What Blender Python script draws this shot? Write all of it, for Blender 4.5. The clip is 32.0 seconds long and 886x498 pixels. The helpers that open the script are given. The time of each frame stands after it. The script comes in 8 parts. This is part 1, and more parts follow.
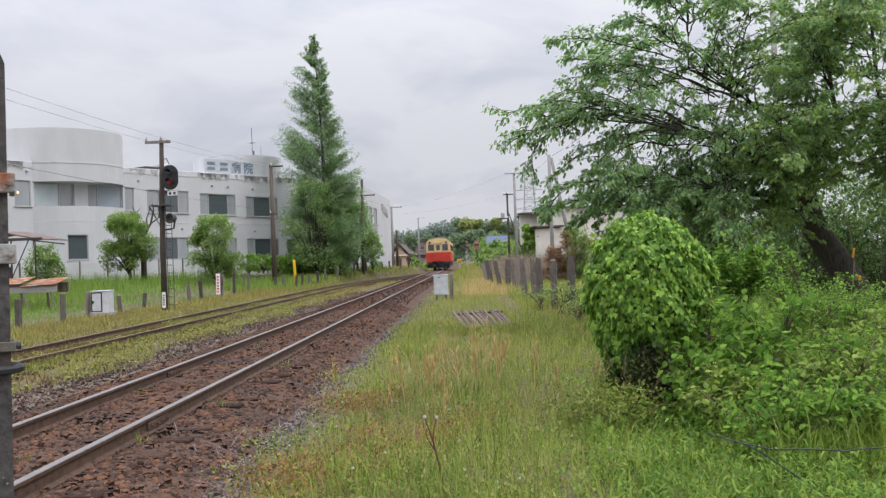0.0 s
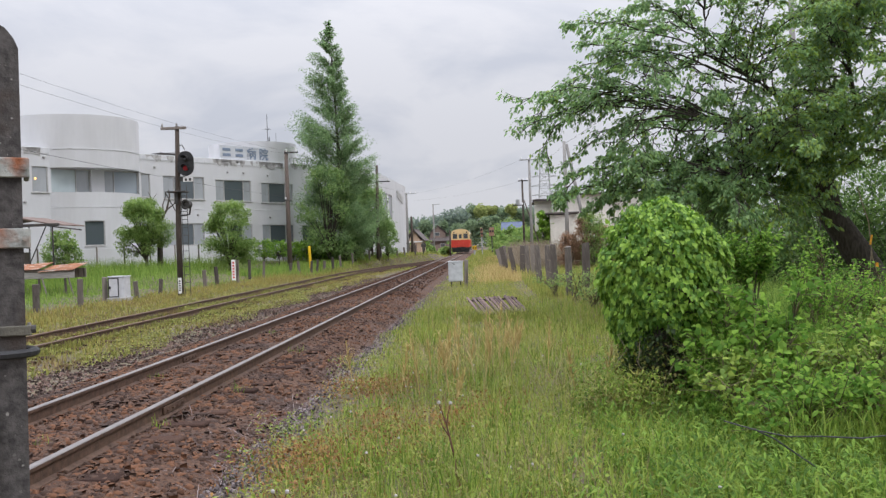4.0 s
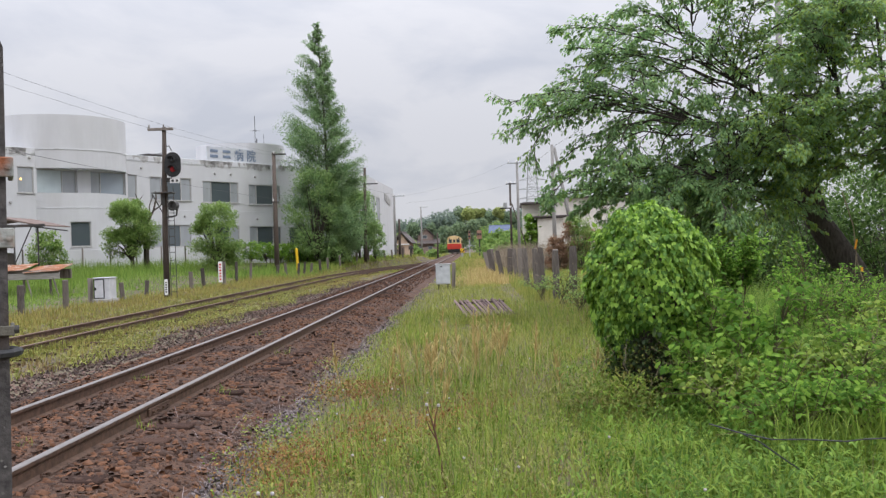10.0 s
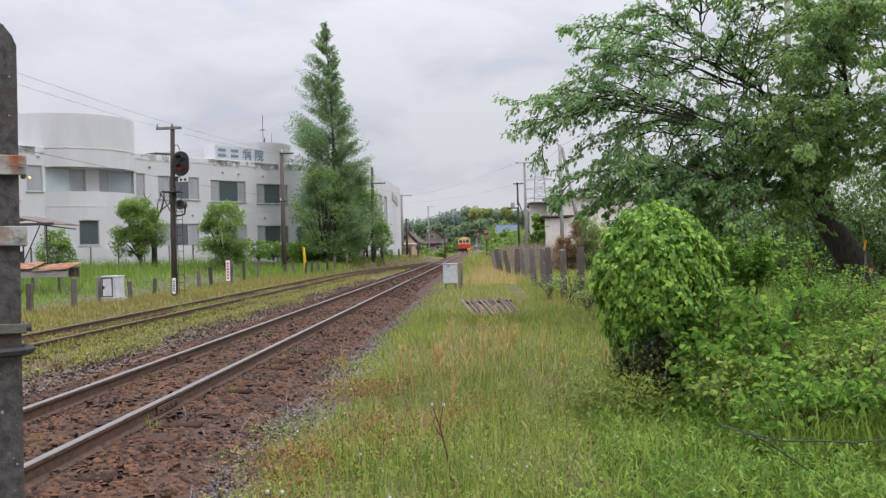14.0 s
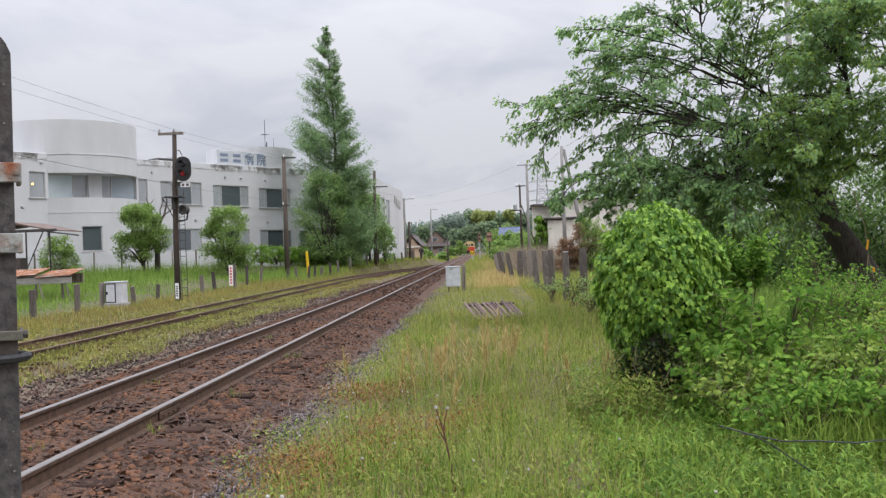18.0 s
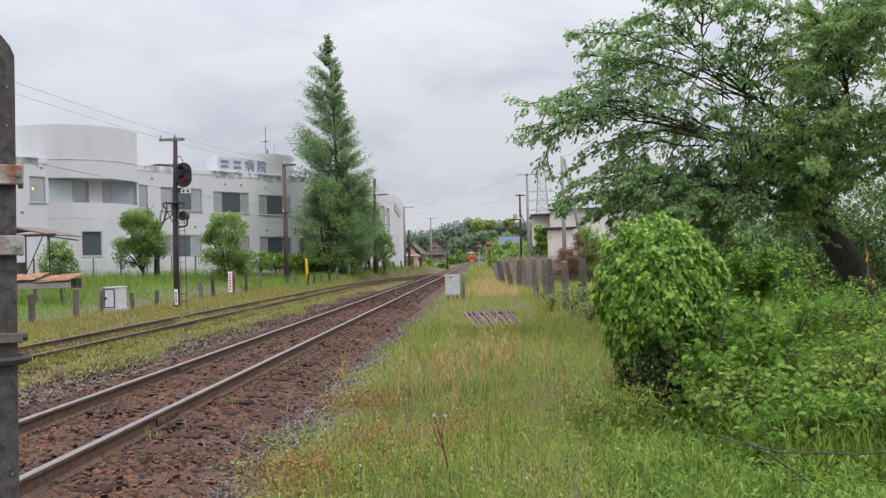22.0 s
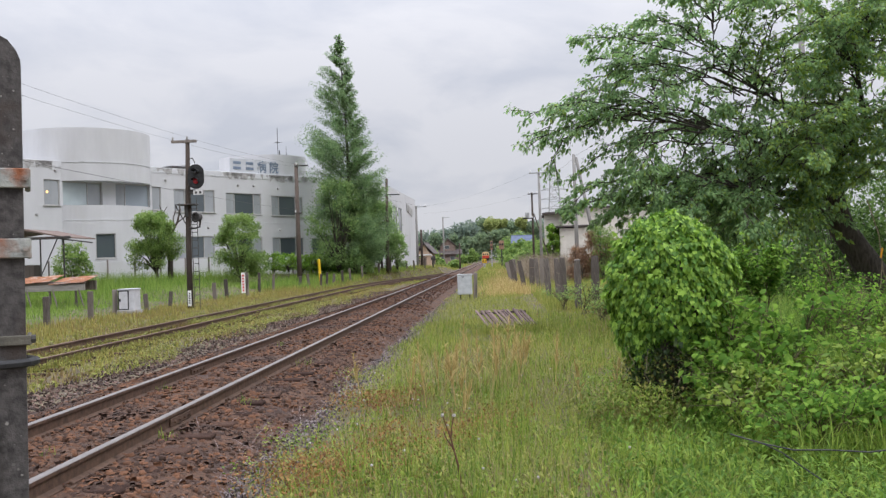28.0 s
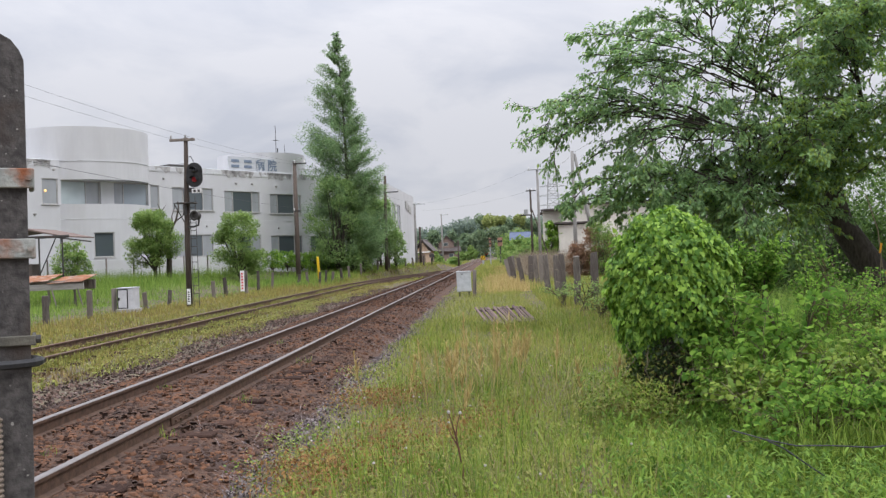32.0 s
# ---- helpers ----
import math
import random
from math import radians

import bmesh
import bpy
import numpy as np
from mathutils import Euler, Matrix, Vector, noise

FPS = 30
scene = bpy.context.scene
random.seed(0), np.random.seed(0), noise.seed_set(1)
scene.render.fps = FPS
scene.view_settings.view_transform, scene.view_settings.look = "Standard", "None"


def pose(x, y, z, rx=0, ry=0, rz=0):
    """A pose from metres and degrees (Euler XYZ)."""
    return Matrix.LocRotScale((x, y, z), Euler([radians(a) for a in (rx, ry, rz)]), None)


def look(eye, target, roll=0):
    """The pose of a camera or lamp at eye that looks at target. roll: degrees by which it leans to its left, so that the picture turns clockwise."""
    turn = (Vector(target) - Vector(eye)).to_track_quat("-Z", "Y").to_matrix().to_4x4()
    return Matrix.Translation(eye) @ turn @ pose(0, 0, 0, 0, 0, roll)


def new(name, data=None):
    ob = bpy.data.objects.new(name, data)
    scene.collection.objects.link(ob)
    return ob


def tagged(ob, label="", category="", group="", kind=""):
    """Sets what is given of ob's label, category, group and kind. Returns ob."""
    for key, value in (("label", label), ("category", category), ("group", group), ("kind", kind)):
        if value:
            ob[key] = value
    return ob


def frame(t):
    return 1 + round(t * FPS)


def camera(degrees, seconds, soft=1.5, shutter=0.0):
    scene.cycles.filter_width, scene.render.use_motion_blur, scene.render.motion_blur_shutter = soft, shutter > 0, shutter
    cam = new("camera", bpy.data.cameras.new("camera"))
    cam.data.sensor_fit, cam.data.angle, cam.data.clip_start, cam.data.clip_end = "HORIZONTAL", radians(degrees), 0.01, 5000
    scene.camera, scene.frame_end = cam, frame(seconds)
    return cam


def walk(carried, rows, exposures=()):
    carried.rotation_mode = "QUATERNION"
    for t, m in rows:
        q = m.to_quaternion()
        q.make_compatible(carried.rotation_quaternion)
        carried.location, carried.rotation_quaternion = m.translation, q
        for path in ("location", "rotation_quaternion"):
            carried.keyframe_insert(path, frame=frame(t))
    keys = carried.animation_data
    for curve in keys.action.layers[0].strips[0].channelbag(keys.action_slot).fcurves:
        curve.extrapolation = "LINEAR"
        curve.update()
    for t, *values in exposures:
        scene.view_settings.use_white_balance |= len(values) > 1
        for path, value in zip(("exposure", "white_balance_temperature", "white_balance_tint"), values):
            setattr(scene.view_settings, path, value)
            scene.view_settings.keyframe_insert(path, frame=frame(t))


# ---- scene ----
# The camera stands beside the line and is held by hand; x to the right of the track, y along it, z = 0 on the rail heads.
cam = camera(51.1, 32.0, soft=1.35)
walk(cam, [
    (0, pose(-0.0162, 0.000, 1.3422, 90.573, 2.129, 1.654)),
    (0.5, pose(-0.0150, 0.000, 1.3434, 90.498, 2.000, 1.756)),
    (1, pose(-0.0066, 0.000, 1.3405, 90.390, 1.986, 1.864)),
    (1.5, pose(-0.0018, 0.000, 1.3366, 90.256, 1.941, 1.960)),
    (2, pose(-0.0023, 0.000, 1.3369, 90.156, 1.995, 2.102)),
    (2.5, pose(-0.0105, 0.000, 1.3367, 90.060, 1.998, 2.208)),
    (3, pose(-0.0125, 0.000, 1.3352, 89.972, 1.892, 2.308)),
    (3.5, pose(-0.0069, 0.000, 1.3375, 89.856, 1.939, 2.453)),
    (5.5, pose(-0.0165, 0.000, 1.3393, 89.689, 2.078, 2.747)),
    (6, pose(-0.0260, 0.000, 1.3396, 89.848, 1.960, 2.725)),
    (6.5, pose(-0.0337, 0.000, 1.3418, 89.980, 1.949, 2.656)),
    (7, pose(-0.0316, 0.000, 1.3382, 89.955, 1.806, 2.425)),
    (7.5, pose(-0.0233, 0.000, 1.3376, 89.894, 1.729, 2.175)),
    (8, pose(-0.0103, 0.000, 1.3395, 89.850, 1.634, 2.103)),
    (8.5, pose(-0.0001, 0.000, 1.3372, 89.739, 1.602, 2.043)),
    (9, pose(0.0023, 0.000, 1.3327, 89.740, 1.600, 2.093)),
    (9.5, pose(0.0036, 0.000, 1.3325, 89.641, 1.746, 2.075)),
    (10, pose(-0.0037, 0.000, 1.3357, 89.912, 1.766, 1.809)),
    (10.5, pose(-0.0061, 0.000, 1.3386, 90.153, 1.630, 1.685)),
    (11, pose(-0.0101, 0.000, 1.3375, 90.038, 1.788, 1.795)),
    (11.5, pose(-0.0128, 0.000, 1.3331, 89.996, 1.728, 1.945)),
    (12, pose(0.0013, 0.000, 1.3322, 90.041, 1.656, 1.893)),
    (12.5, pose(-0.0104, 0.000, 1.3285, 89.941, 1.628, 1.930)),
    (13, pose(-0.0191, 0.000, 1.3257, 89.799, 1.565, 2.023)),
    (13.5, pose(-0.0123, 0.000, 1.3304, 89.730, 1.455, 2.145)),
    (14, pose(-0.0146, 0.000, 1.3354, 89.902, 1.580, 2.248)),
    (14.5, pose(-0.0035, 0.000, 1.3327, 89.834, 1.852, 2.169)),
    (16.5, pose(0.0142, 0.000, 1.3340, 89.593, 2.272, 2.116)),
    (17, pose(0.0180, 0.000, 1.3327, 89.693, 2.268, 2.216)),
    (17.5, pose(0.0057, 0.000, 1.3374, 89.930, 2.139, 2.362)),
    (18, pose(0.0072, 0.000, 1.3364, 90.087, 2.070, 2.438)),
    (18.5, pose(0.0093, 0.000, 1.3390, 90.174, 1.969, 2.496)),
    (19, pose(0.0027, 0.000, 1.3339, 90.435, 1.898, 2.619)),
    (19.5, pose(-0.0007, 0.000, 1.3379, 90.791, 1.829, 2.768)),
    (20, pose(0.0002, 0.000, 1.3371, 91.011, 1.763, 2.861)),
    (20.5, pose(0.0009, 0.000, 1.3338, 90.957, 1.742, 2.934)),
    (21, pose(-0.0036, 0.000, 1.3342, 90.840, 1.680, 2.963)),
    (21.5, pose(0.0017, 0.000, 1.3317, 90.725, 1.602, 2.539)),
    (22, pose(0.0024, 0.000, 1.3305, 90.621, 1.518, 2.404)),
    (22.5, pose(0.0047, 0.000, 1.3287, 90.509, 1.541, 2.514)),
    (23, pose(0.0094, 0.000, 1.3320, 90.462, 1.546, 2.518)),
    (23.5, pose(0.0061, 0.000, 1.3376, 90.574, 1.851, 2.588)),
    (24, pose(0.0101, 0.000, 1.3400, 90.773, 2.123, 2.736)),
    (24.5, pose(0.0065, 0.000, 1.3396, 90.806, 2.076, 2.865)),
    (25, pose(0.0119, 0.000, 1.3340, 90.685, 2.010, 2.971)),
    (25.5, pose(0.0122, 0.000, 1.3306, 90.613, 1.956, 3.094)),
    (27.5, pose(0.0204, 0.000, 1.3310, 90.555, 2.048, 3.114)),
    (28, pose(0.0232, 0.000, 1.3301, 90.604, 1.981, 3.191)),
    (28.5, pose(0.0246, 0.000, 1.3317, 90.528, 1.984, 3.277)),
    (29, pose(0.0198, 0.000, 1.3299, 90.475, 2.052, 3.339)),
    (29.5, pose(0.0199, 0.000, 1.3311, 90.563, 2.180, 3.464)),
    (30, pose(0.0228, 0.000, 1.3331, 90.699, 2.233, 3.578)),
    (30.5, pose(0.0218, 0.000, 1.3316, 90.633, 2.465, 3.696)),
    (31, pose(0.0150, 0.000, 1.3342, 90.528, 2.345, 3.470)),
    (31.5, pose(0.0053, 0.000, 1.3355, 90.441, 2.257, 3.367)),
    (32, pose(0.0068, 0.000, 1.3334, 90.424, 2.248, 3.104)),
])

# ---- world, sun ----
SUN_ELEV, SUN_ROT = radians(47), radians(118)
world = bpy.data.worlds.new("overcast_sky")
scene.world = world
world.use_nodes = True
wn, wl = world.node_tree.nodes, world.node_tree.links
wn.clear()
w_out = wn.new("ShaderNodeOutputWorld")
w_sky = wn.new("ShaderNodeTexSky")
w_sky.sky_type, w_sky.sun_disc = "NISHITA", False
w_sky.sun_elevation, w_sky.sun_rotation = SUN_ELEV, SUN_ROT
w_bg_sky = wn.new("ShaderNodeBackground")
w_bg_sky.inputs["Strength"].default_value = 0.05
wl.new(w_sky.outputs[0], w_bg_sky.inputs["Color"])
w_co = wn.new("ShaderNodeTexCoord")
w_sep = wn.new("ShaderNodeSeparateXYZ")
wl.new(w_co.outputs["Generated"], w_sep.inputs[0])
# an overcast sky is dimmer at the horizon than overhead
w_up = wn.new("ShaderNodeMath"); w_up.operation = "MAXIMUM"; w_up.inputs[1].default_value = 0.0
wl.new(w_sep.outputs["Z"], w_up.inputs[0])
w_sq = wn.new("ShaderNodeMath"); w_sq.operation = "POWER"; w_sq.inputs[1].default_value = 2.0
wl.new(w_up.outputs[0], w_sq.inputs[0])
w_str = wn.new("ShaderNodeMath"); w_str.operation = "MULTIPLY_ADD"
w_str.inputs[1].default_value, w_str.inputs[2].default_value = 3.15, 0.565
wl.new(w_sq.outputs[0], w_str.inputs[0])
# cloud sheets, flattened towards the horizon
w_div = wn.new("ShaderNodeMath"); w_div.operation = "ADD"; w_div.inputs[1].default_value = 0.22
wl.new(w_up.outputs[0], w_div.inputs[0])
w_flat = wn.new("ShaderNodeVectorMath"); w_flat.operation = "DIVIDE"
w_cmb = wn.new("ShaderNodeCombineXYZ")
for k in range(3):
    wl.new(w_div.outputs[0], w_cmb.inputs[k])
wl.new(w_co.outputs["Generated"], w_flat.inputs[0])
wl.new(w_cmb.outputs[0], w_flat.inputs[1])
w_noise = wn.new("ShaderNodeTexNoise")
w_noise.inputs["Scale"].default_value, w_noise.inputs["Detail"].default_value = 1.7, 7.0
w_noise.inputs["Roughness"].default_value = 0.55
w_noise.inputs["Distortion"].default_value = 0.4
wl.new(w_flat.outputs[0], w_noise.inputs["Vector"])
w_ramp = wn.new("ShaderNodeValToRGB")
w_ramp.color_ramp.elements[0].position, w_ramp.color_ramp.elements[0].color = 0.36, (0.79, 0.825, 0.94, 1)
w_ramp.color_ramp.elements[1].position, w_ramp.color_ramp.elements[1].color = 0.56, (0.975, 0.987, 1.07, 1)
wl.new(w_noise.outputs["Fac"], w_ramp.inputs[0])
w_bg = wn.new("ShaderNodeBackground")
wl.new(w_ramp.outputs[0], w_bg.inputs["Color"])
wl.new(w_str.outputs[0], w_bg.inputs["Strength"])
w_mix = wn.new("ShaderNodeMixShader"); w_mix.inputs[0].default_value = 0.93
wl.new(w_bg_sky.outputs[0], w_mix.inputs[1])
wl.new(w_bg.outputs[0], w_mix.inputs[2])
wl.new(w_mix.outputs[0], w_out.inputs[0])

sun = new("sun", bpy.data.lights.new("sun", "SUN"))
sun.data.energy, sun.data.angle, sun.data.color = 0.6, radians(25), (1.0, 0.97, 0.92)
sun.matrix_world = look((34, -18, 42), (0, 0, 0))
scene.view_settings.exposure = 0.27


# ---- materials ----
def mat(name, c1, c2, scale=4.0, rough=0.8, bump=0.2, bscale=None, metal=0.0, c3=None, s3=0.5, f3=0.5, island=0.0, obj=0.0, translucent=0.0, spec=0.35, stretch=(1, 1, 1), bdist=0.01):
    """Two colours mixed by noise, a third in larger stains, fine relief."""
    m = bpy.data.materials.new(name)
    m.use_nodes = True
    n, l = m.node_tree.nodes, m.node_tree.links
    p = n["Principled BSDF"]
    p.inputs["Roughness"].default_value, p.inputs["Metallic"].default_value = rough, metal
    p.inputs["Specular IOR Level"].default_value = spec
    co = n.new("ShaderNodeTexCoord")
    mp = n.new("ShaderNodeMapping")
    mp.inputs["Scale"].default_value = stretch
    l.new(co.outputs["Object"], mp.inputs[0])
    t = n.new("ShaderNodeTexNoise")
    t.inputs["Scale"].default_value, t.inputs["Detail"].default_value, t.inputs["Roughness"].default_value = scale, 6, 0.6
    l.new(mp.outputs[0], t.inputs["Vector"])
    r = n.new("ShaderNodeValToRGB")
    r.color_ramp.elements[0].position, r.color_ramp.elements[1].position = 0.35, 0.65
    r.color_ramp.elements[0].color, r.color_ramp.elements[1].color = (*c1, 1), (*c2, 1)
    fac = t.outputs["Fac"]
    if island or obj:
        a = n.new("ShaderNodeMath"); a.operation = "MULTIPLY_ADD"
        if island:
            g = n.new("ShaderNodeNewGeometry")
            l.new(g.outputs["Random Per Island"], a.inputs[0])
        else:
            g = n.new("ShaderNodeObjectInfo")
            l.new(g.outputs["Random"], a.inputs[0])
        k = island or obj
        a.inputs[1].default_value = k
        b = n.new("ShaderNodeMath"); b.operation = "SUBTRACT"; b.inputs[1].default_value = k * 0.5
        l.new(t.outputs["Fac"], b.inputs[0])
        l.new(b.outputs[0], a.inputs[2])
        fac = a.outputs[0]
    l.new(fac, r.inputs[0])
    col = r.outputs[0]
    if c3:
        t3 = n.new("ShaderNodeTexNoise")
        t3.inputs["Scale"].default_value, t3.inputs["Detail"].default_value = s3, 5
        l.new(mp.outputs[0], t3.inputs["Vector"])
        r3 = n.new("ShaderNodeValToRGB")
        r3.color_ramp.elements[0].position, r3.color_ramp.elements[1].position = f3, min(1.0, f3 + 0.14)
        mx = n.new("ShaderNodeMix"); mx.data_type = "RGBA"
        l.new(t3.outputs["Fac"], r3.inputs[0])
        l.new(r3.outputs[0], mx.inputs[0])
        l.new(col, mx.inputs[6])
        mx.inputs[7].default_value = (*c3, 1)
        col = mx.outputs[2]
    l.new(col, p.inputs["Base Color"])
    if bump:
        tb = n.new("ShaderNodeTexNoise")
        tb.inputs["Scale"].default_value, tb.inputs["Detail"].default_value = bscale or scale * 6, 4
        l.new(mp.outputs[0], tb.inputs["Vector"])
        bp = n.new("ShaderNodeBump")
        bp.inputs["Strength"].default_value, bp.inputs["Distance"].default_value = bump, bdist
        l.new(tb.outputs["Fac"], bp.inputs["Height"])
        l.new(bp.outputs[0], p.inputs["Normal"])
    if translucent:
        tr = n.new("ShaderNodeBsdfTranslucent")
        l.new(col, tr.inputs["Color"])
        ms = n.new("ShaderNodeMixShader")
        ms.inputs[0].default_value = translucent
        l.new(p.outputs[0], ms.inputs[1])
        l.new(tr.outputs[0], ms.inputs[2])
        l.new(ms.outputs[0], n["Material Output"].inputs["Surface"])
    return m


def glass_mat(name, tint, rough=0.04):
    m = bpy.data.materials.new(name)
    m.use_nodes = True
    p = m.node_tree.nodes["Principled BSDF"]
    p.inputs["Base Color"].default_value = (*tint, 1)
    p.inputs["Roughness"].default_value = rough
    p.inputs["Specular IOR Level"].default_value = 0.75
    return m


def glow_mat(name, col, strength):
    m = bpy.data.materials.new(name)
    m.use_nodes = True
    p = m.node_tree.nodes["Principled BSDF"]
    p.inputs["Base Color"].default_value = (*col, 1)
    p.inputs["Emission Color"].default_value = (*col, 1)
    p.inputs["Emission Strength"].default_value = strength
    return m


M_SOIL = mat("grassy_soil", (0.080, 0.061, 0.044), (0.138, 0.112, 0.070), 3, 0.95, 0.5, 30, c3=(0.085, 0.088, 0.036), s3=0.35, f3=0.54, bdist=0.04)
M_BALLAST = mat("rusty_ballast", (0.052, 0.031, 0.022), (0.118, 0.060, 0.036), 26, 0.95, 0.9, 45, c3=(0.055, 0.034, 0.028), s3=0.9, f3=0.50, bdist=0.03)
M_STONE = mat("ballast_stone", (0.054, 0.031, 0.022), (0.146, 0.069, 0.038), 9, 0.95, 0.5, 60, island=1.0, c3=(0.062, 0.041, 0.034), s3=0.8, f3=0.50)
M_GREYSTONE = mat("grey_ballast_stone", (0.095, 0.078, 0.078), (0.225, 0.190, 0.190), 9, 0.95, 0.4, 60, island=0.9)
M_SPREAD = mat("dusty_ballast_stone", (0.060, 0.043, 0.038), (0.165, 0.108, 0.088), 9, 0.95, 0.4, 60, island=0.9)
M_RUST = mat("rusted_rail_web", (0.058, 0.034, 0.024), (0.115, 0.067, 0.045), 14, 0.85, 0.4, 60)
M_RAILHEAD = mat("polished_rail_head", (0.150, 0.134, 0.128), (0.235, 0.215, 0.208), 30, 0.5, 0.1, 90, metal=0.45, stretch=(6, 0.2, 1))
M_STRAP = mat("dull_strap_steel", (0.075, 0.070, 0.058), (0.14, 0.13, 0.105), 20, 0.8, 0.3)
M_PALEWOOD = mat("bleached_plank", (0.23, 0.215, 0.20), (0.36, 0.34, 0.315), 6, 0.95, 0.4, 30, stretch=(0.5, 6, 6), c3=(0.15, 0.14, 0.13), s3=1.5, f3=0.58)
M_OLDHEAD = mat("rusty_rail_head", (0.095, 0.062, 0.043), (0.165, 0.110, 0.080), 14, 0.8, 0.3, 60, stretch=(6, 0.3, 1))
M_SLEEPER = mat("weathered_sleeper_wood", (0.036, 0.022, 0.018), (0.078, 0.047, 0.036), 10, 1.0, 0.7, 30, stretch=(0.4, 6, 3), obj=0.4, spec=0.08)
M_WALL = mat("white_render", (0.505, 0.505, 0.512), (0.555, 0.555, 0.562), 0.8, 0.85, 0.15, 60, c3=(0.478, 0.474, 0.472), s3=0.28, f3=0.58, stretch=(1, 1, 0.35), spec=0.2)
M_PARAPET = mat("stained_parapet_render", (0.52, 0.525, 0.535), (0.61, 0.615, 0.625), 1.0, 0.85, 0.2, 40, c3=(0.30, 0.29, 0.28), s3=1.7, f3=0.62, stretch=(1, 1, 0.5))
M_STAIN = mat("peeled_dirty_render", (0.28, 0.27, 0.26), (0.45, 0.44, 0.43), 5, 0.95, 0.4, 20)
M_FRAME = mat("grey_aluminium_frame", (0.34, 0.33, 0.32), (0.46, 0.45, 0.43), 5, 0.5, 0.05, metal=0.3)
M_PANE = glass_mat("dark_window_glass", (0.078, 0.094, 0.102))
# lighter base colour put in for the reflected sky
M_SKYPANE = glass_mat("painted_reflection_glass", (0.27, 0.31, 0.34))
# clear tower pane; the bright sky reflection is painted into its colour
M_PALEPANE = mat("pale_painted_reflection", (0.38, 0.44, 0.45), (0.47, 0.53, 0.54), 0.6, 0.15, 0.0, spec=0.8)
M_GREYPANE = mat("grey_curtain_behind_glass", (0.285, 0.30, 0.31), (0.335, 0.35, 0.36), 0.9, 0.12, 0.0, spec=0.8, stretch=(1.5, 1.5, 0.5))
M_CONC = mat("weathered_concrete", (0.20, 0.19, 0.175), (0.34, 0.33, 0.31), 8, 0.95, 0.5, 50, c3=(0.13, 0.125, 0.11), s3=2.5, f3=0.55, obj=0.3)
M_NEARCONC = mat("dark_mossy_concrete", (0.040, 0.037, 0.036), (0.098, 0.090, 0.086), 34, 0.95, 0.8, 120, c3=(0.060, 0.047, 0.040), s3=6, f3=0.54, bdist=0.004)
M_SPECK = mat("pale_lichen_speck", (0.12, 0.115, 0.105), (0.25, 0.24, 0.22), 30, 0.95, 0.2, obj=0.8)
M_DARKWOOD = mat("creosoted_pole_wood", (0.050, 0.038, 0.030), (0.11, 0.085, 0.07), 6, 0.9, 0.5, 40, stretch=(8, 8, 0.6), obj=0.3)
M_GREYWOOD = mat("weathered_grey_wood", (0.100, 0.084, 0.074), (0.225, 0.195, 0.172), 7, 0.95, 0.6, 40, stretch=(9, 9, 0.7), c3=(0.070, 0.060, 0.052), s3=1.2, f3=0.54, obj=0.5)
M_OLDPOST = mat("dark_weathered_stub_wood", (0.055, 0.046, 0.040), (0.140, 0.118, 0.102), 7, 0.95, 0.6, 40, stretch=(9, 9, 0.7), c3=(0.17, 0.155, 0.14), s3=1.2, f3=0.6, obj=0.6)
M_POLE = mat("pole_concrete", (0.20, 0.19, 0.18), (0.31, 0.30, 0.285), 3, 0.9, 0.2, 30, stretch=(3, 3, 0.5))
M_STEEL = mat("dark_painted_steel", (0.030, 0.029, 0.028), (0.065, 0.06, 0.055), 12, 0.7, 0.3, 50, c3=(0.10, 0.05, 0.03), s3=5, f3=0.62)
M_BLACK = mat("black_paint", (0.012, 0.012, 0.013), (0.03, 0.03, 0.03), 8, 0.6, 0.1)
M_GALV = mat("galvanised_steel", (0.30, 0.31, 0.31), (0.44, 0.45, 0.45), 9, 0.5, 0.1, metal=0.5)
M_BANDRUST = mat("galvanised_band_with_rust", (0.23, 0.24, 0.225), (0.36, 0.365, 0.335), 14, 0.85, 0.5, 80, c3=(0.24, 0.085, 0.038), s3=9, f3=0.56)
M_RUSTBOARD = mat("rusty_signal_board", (0.20, 0.105, 0.07), (0.33, 0.20, 0.14), 4, 0.8, 0.1)
M_OCHRE = mat("ochre_seeding_grass", (0.20, 0.17, 0.045), (0.36, 0.30, 0.095), 0.9, 0.75, 0.0, island=0.8, translucent=0.35, spec=0.2)
M_BOXGREY = mat("grey_cabinet_paint", (0.40, 0.42, 0.43), (0.52, 0.54, 0.55), 5, 0.6, 0.1, c3=(0.30, 0.27, 0.24), s3=4, f3=0.66)
M_BOXWHITE = mat("white_cabinet_paint", (0.46, 0.46, 0.48), (0.56, 0.56, 0.58), 5, 0.6, 0.1, c3=(0.34, 0.32, 0.31), s3=4, f3=0.66)
M_WHITE = mat("white_sign_paint", (0.70, 0.69, 0.68), (0.80, 0.79, 0.78), 9, 0.6, 0.1)
M_REDPAINT = mat("red_sign_paint", (0.55, 0.04, 0.035), (0.65, 0.07, 0.06), 9, 0.6, 0.0)
M_YELLOW = mat("yellow_paint", (0.62, 0.38, 0.01), (0.74, 0.48, 0.02), 9, 0.6, 0.1)
M_BLUESIGN = mat("blue_grey_lettering", (0.15, 0.19, 0.26), (0.21, 0.26, 0.34), 4, 0.7, 0.0)
M_SIGNPANEL = mat("pale_sign_panel", (0.475, 0.49, 0.515), (0.54, 0.555, 0.58), 0.8, 0.7, 0.05, spec=0.2)
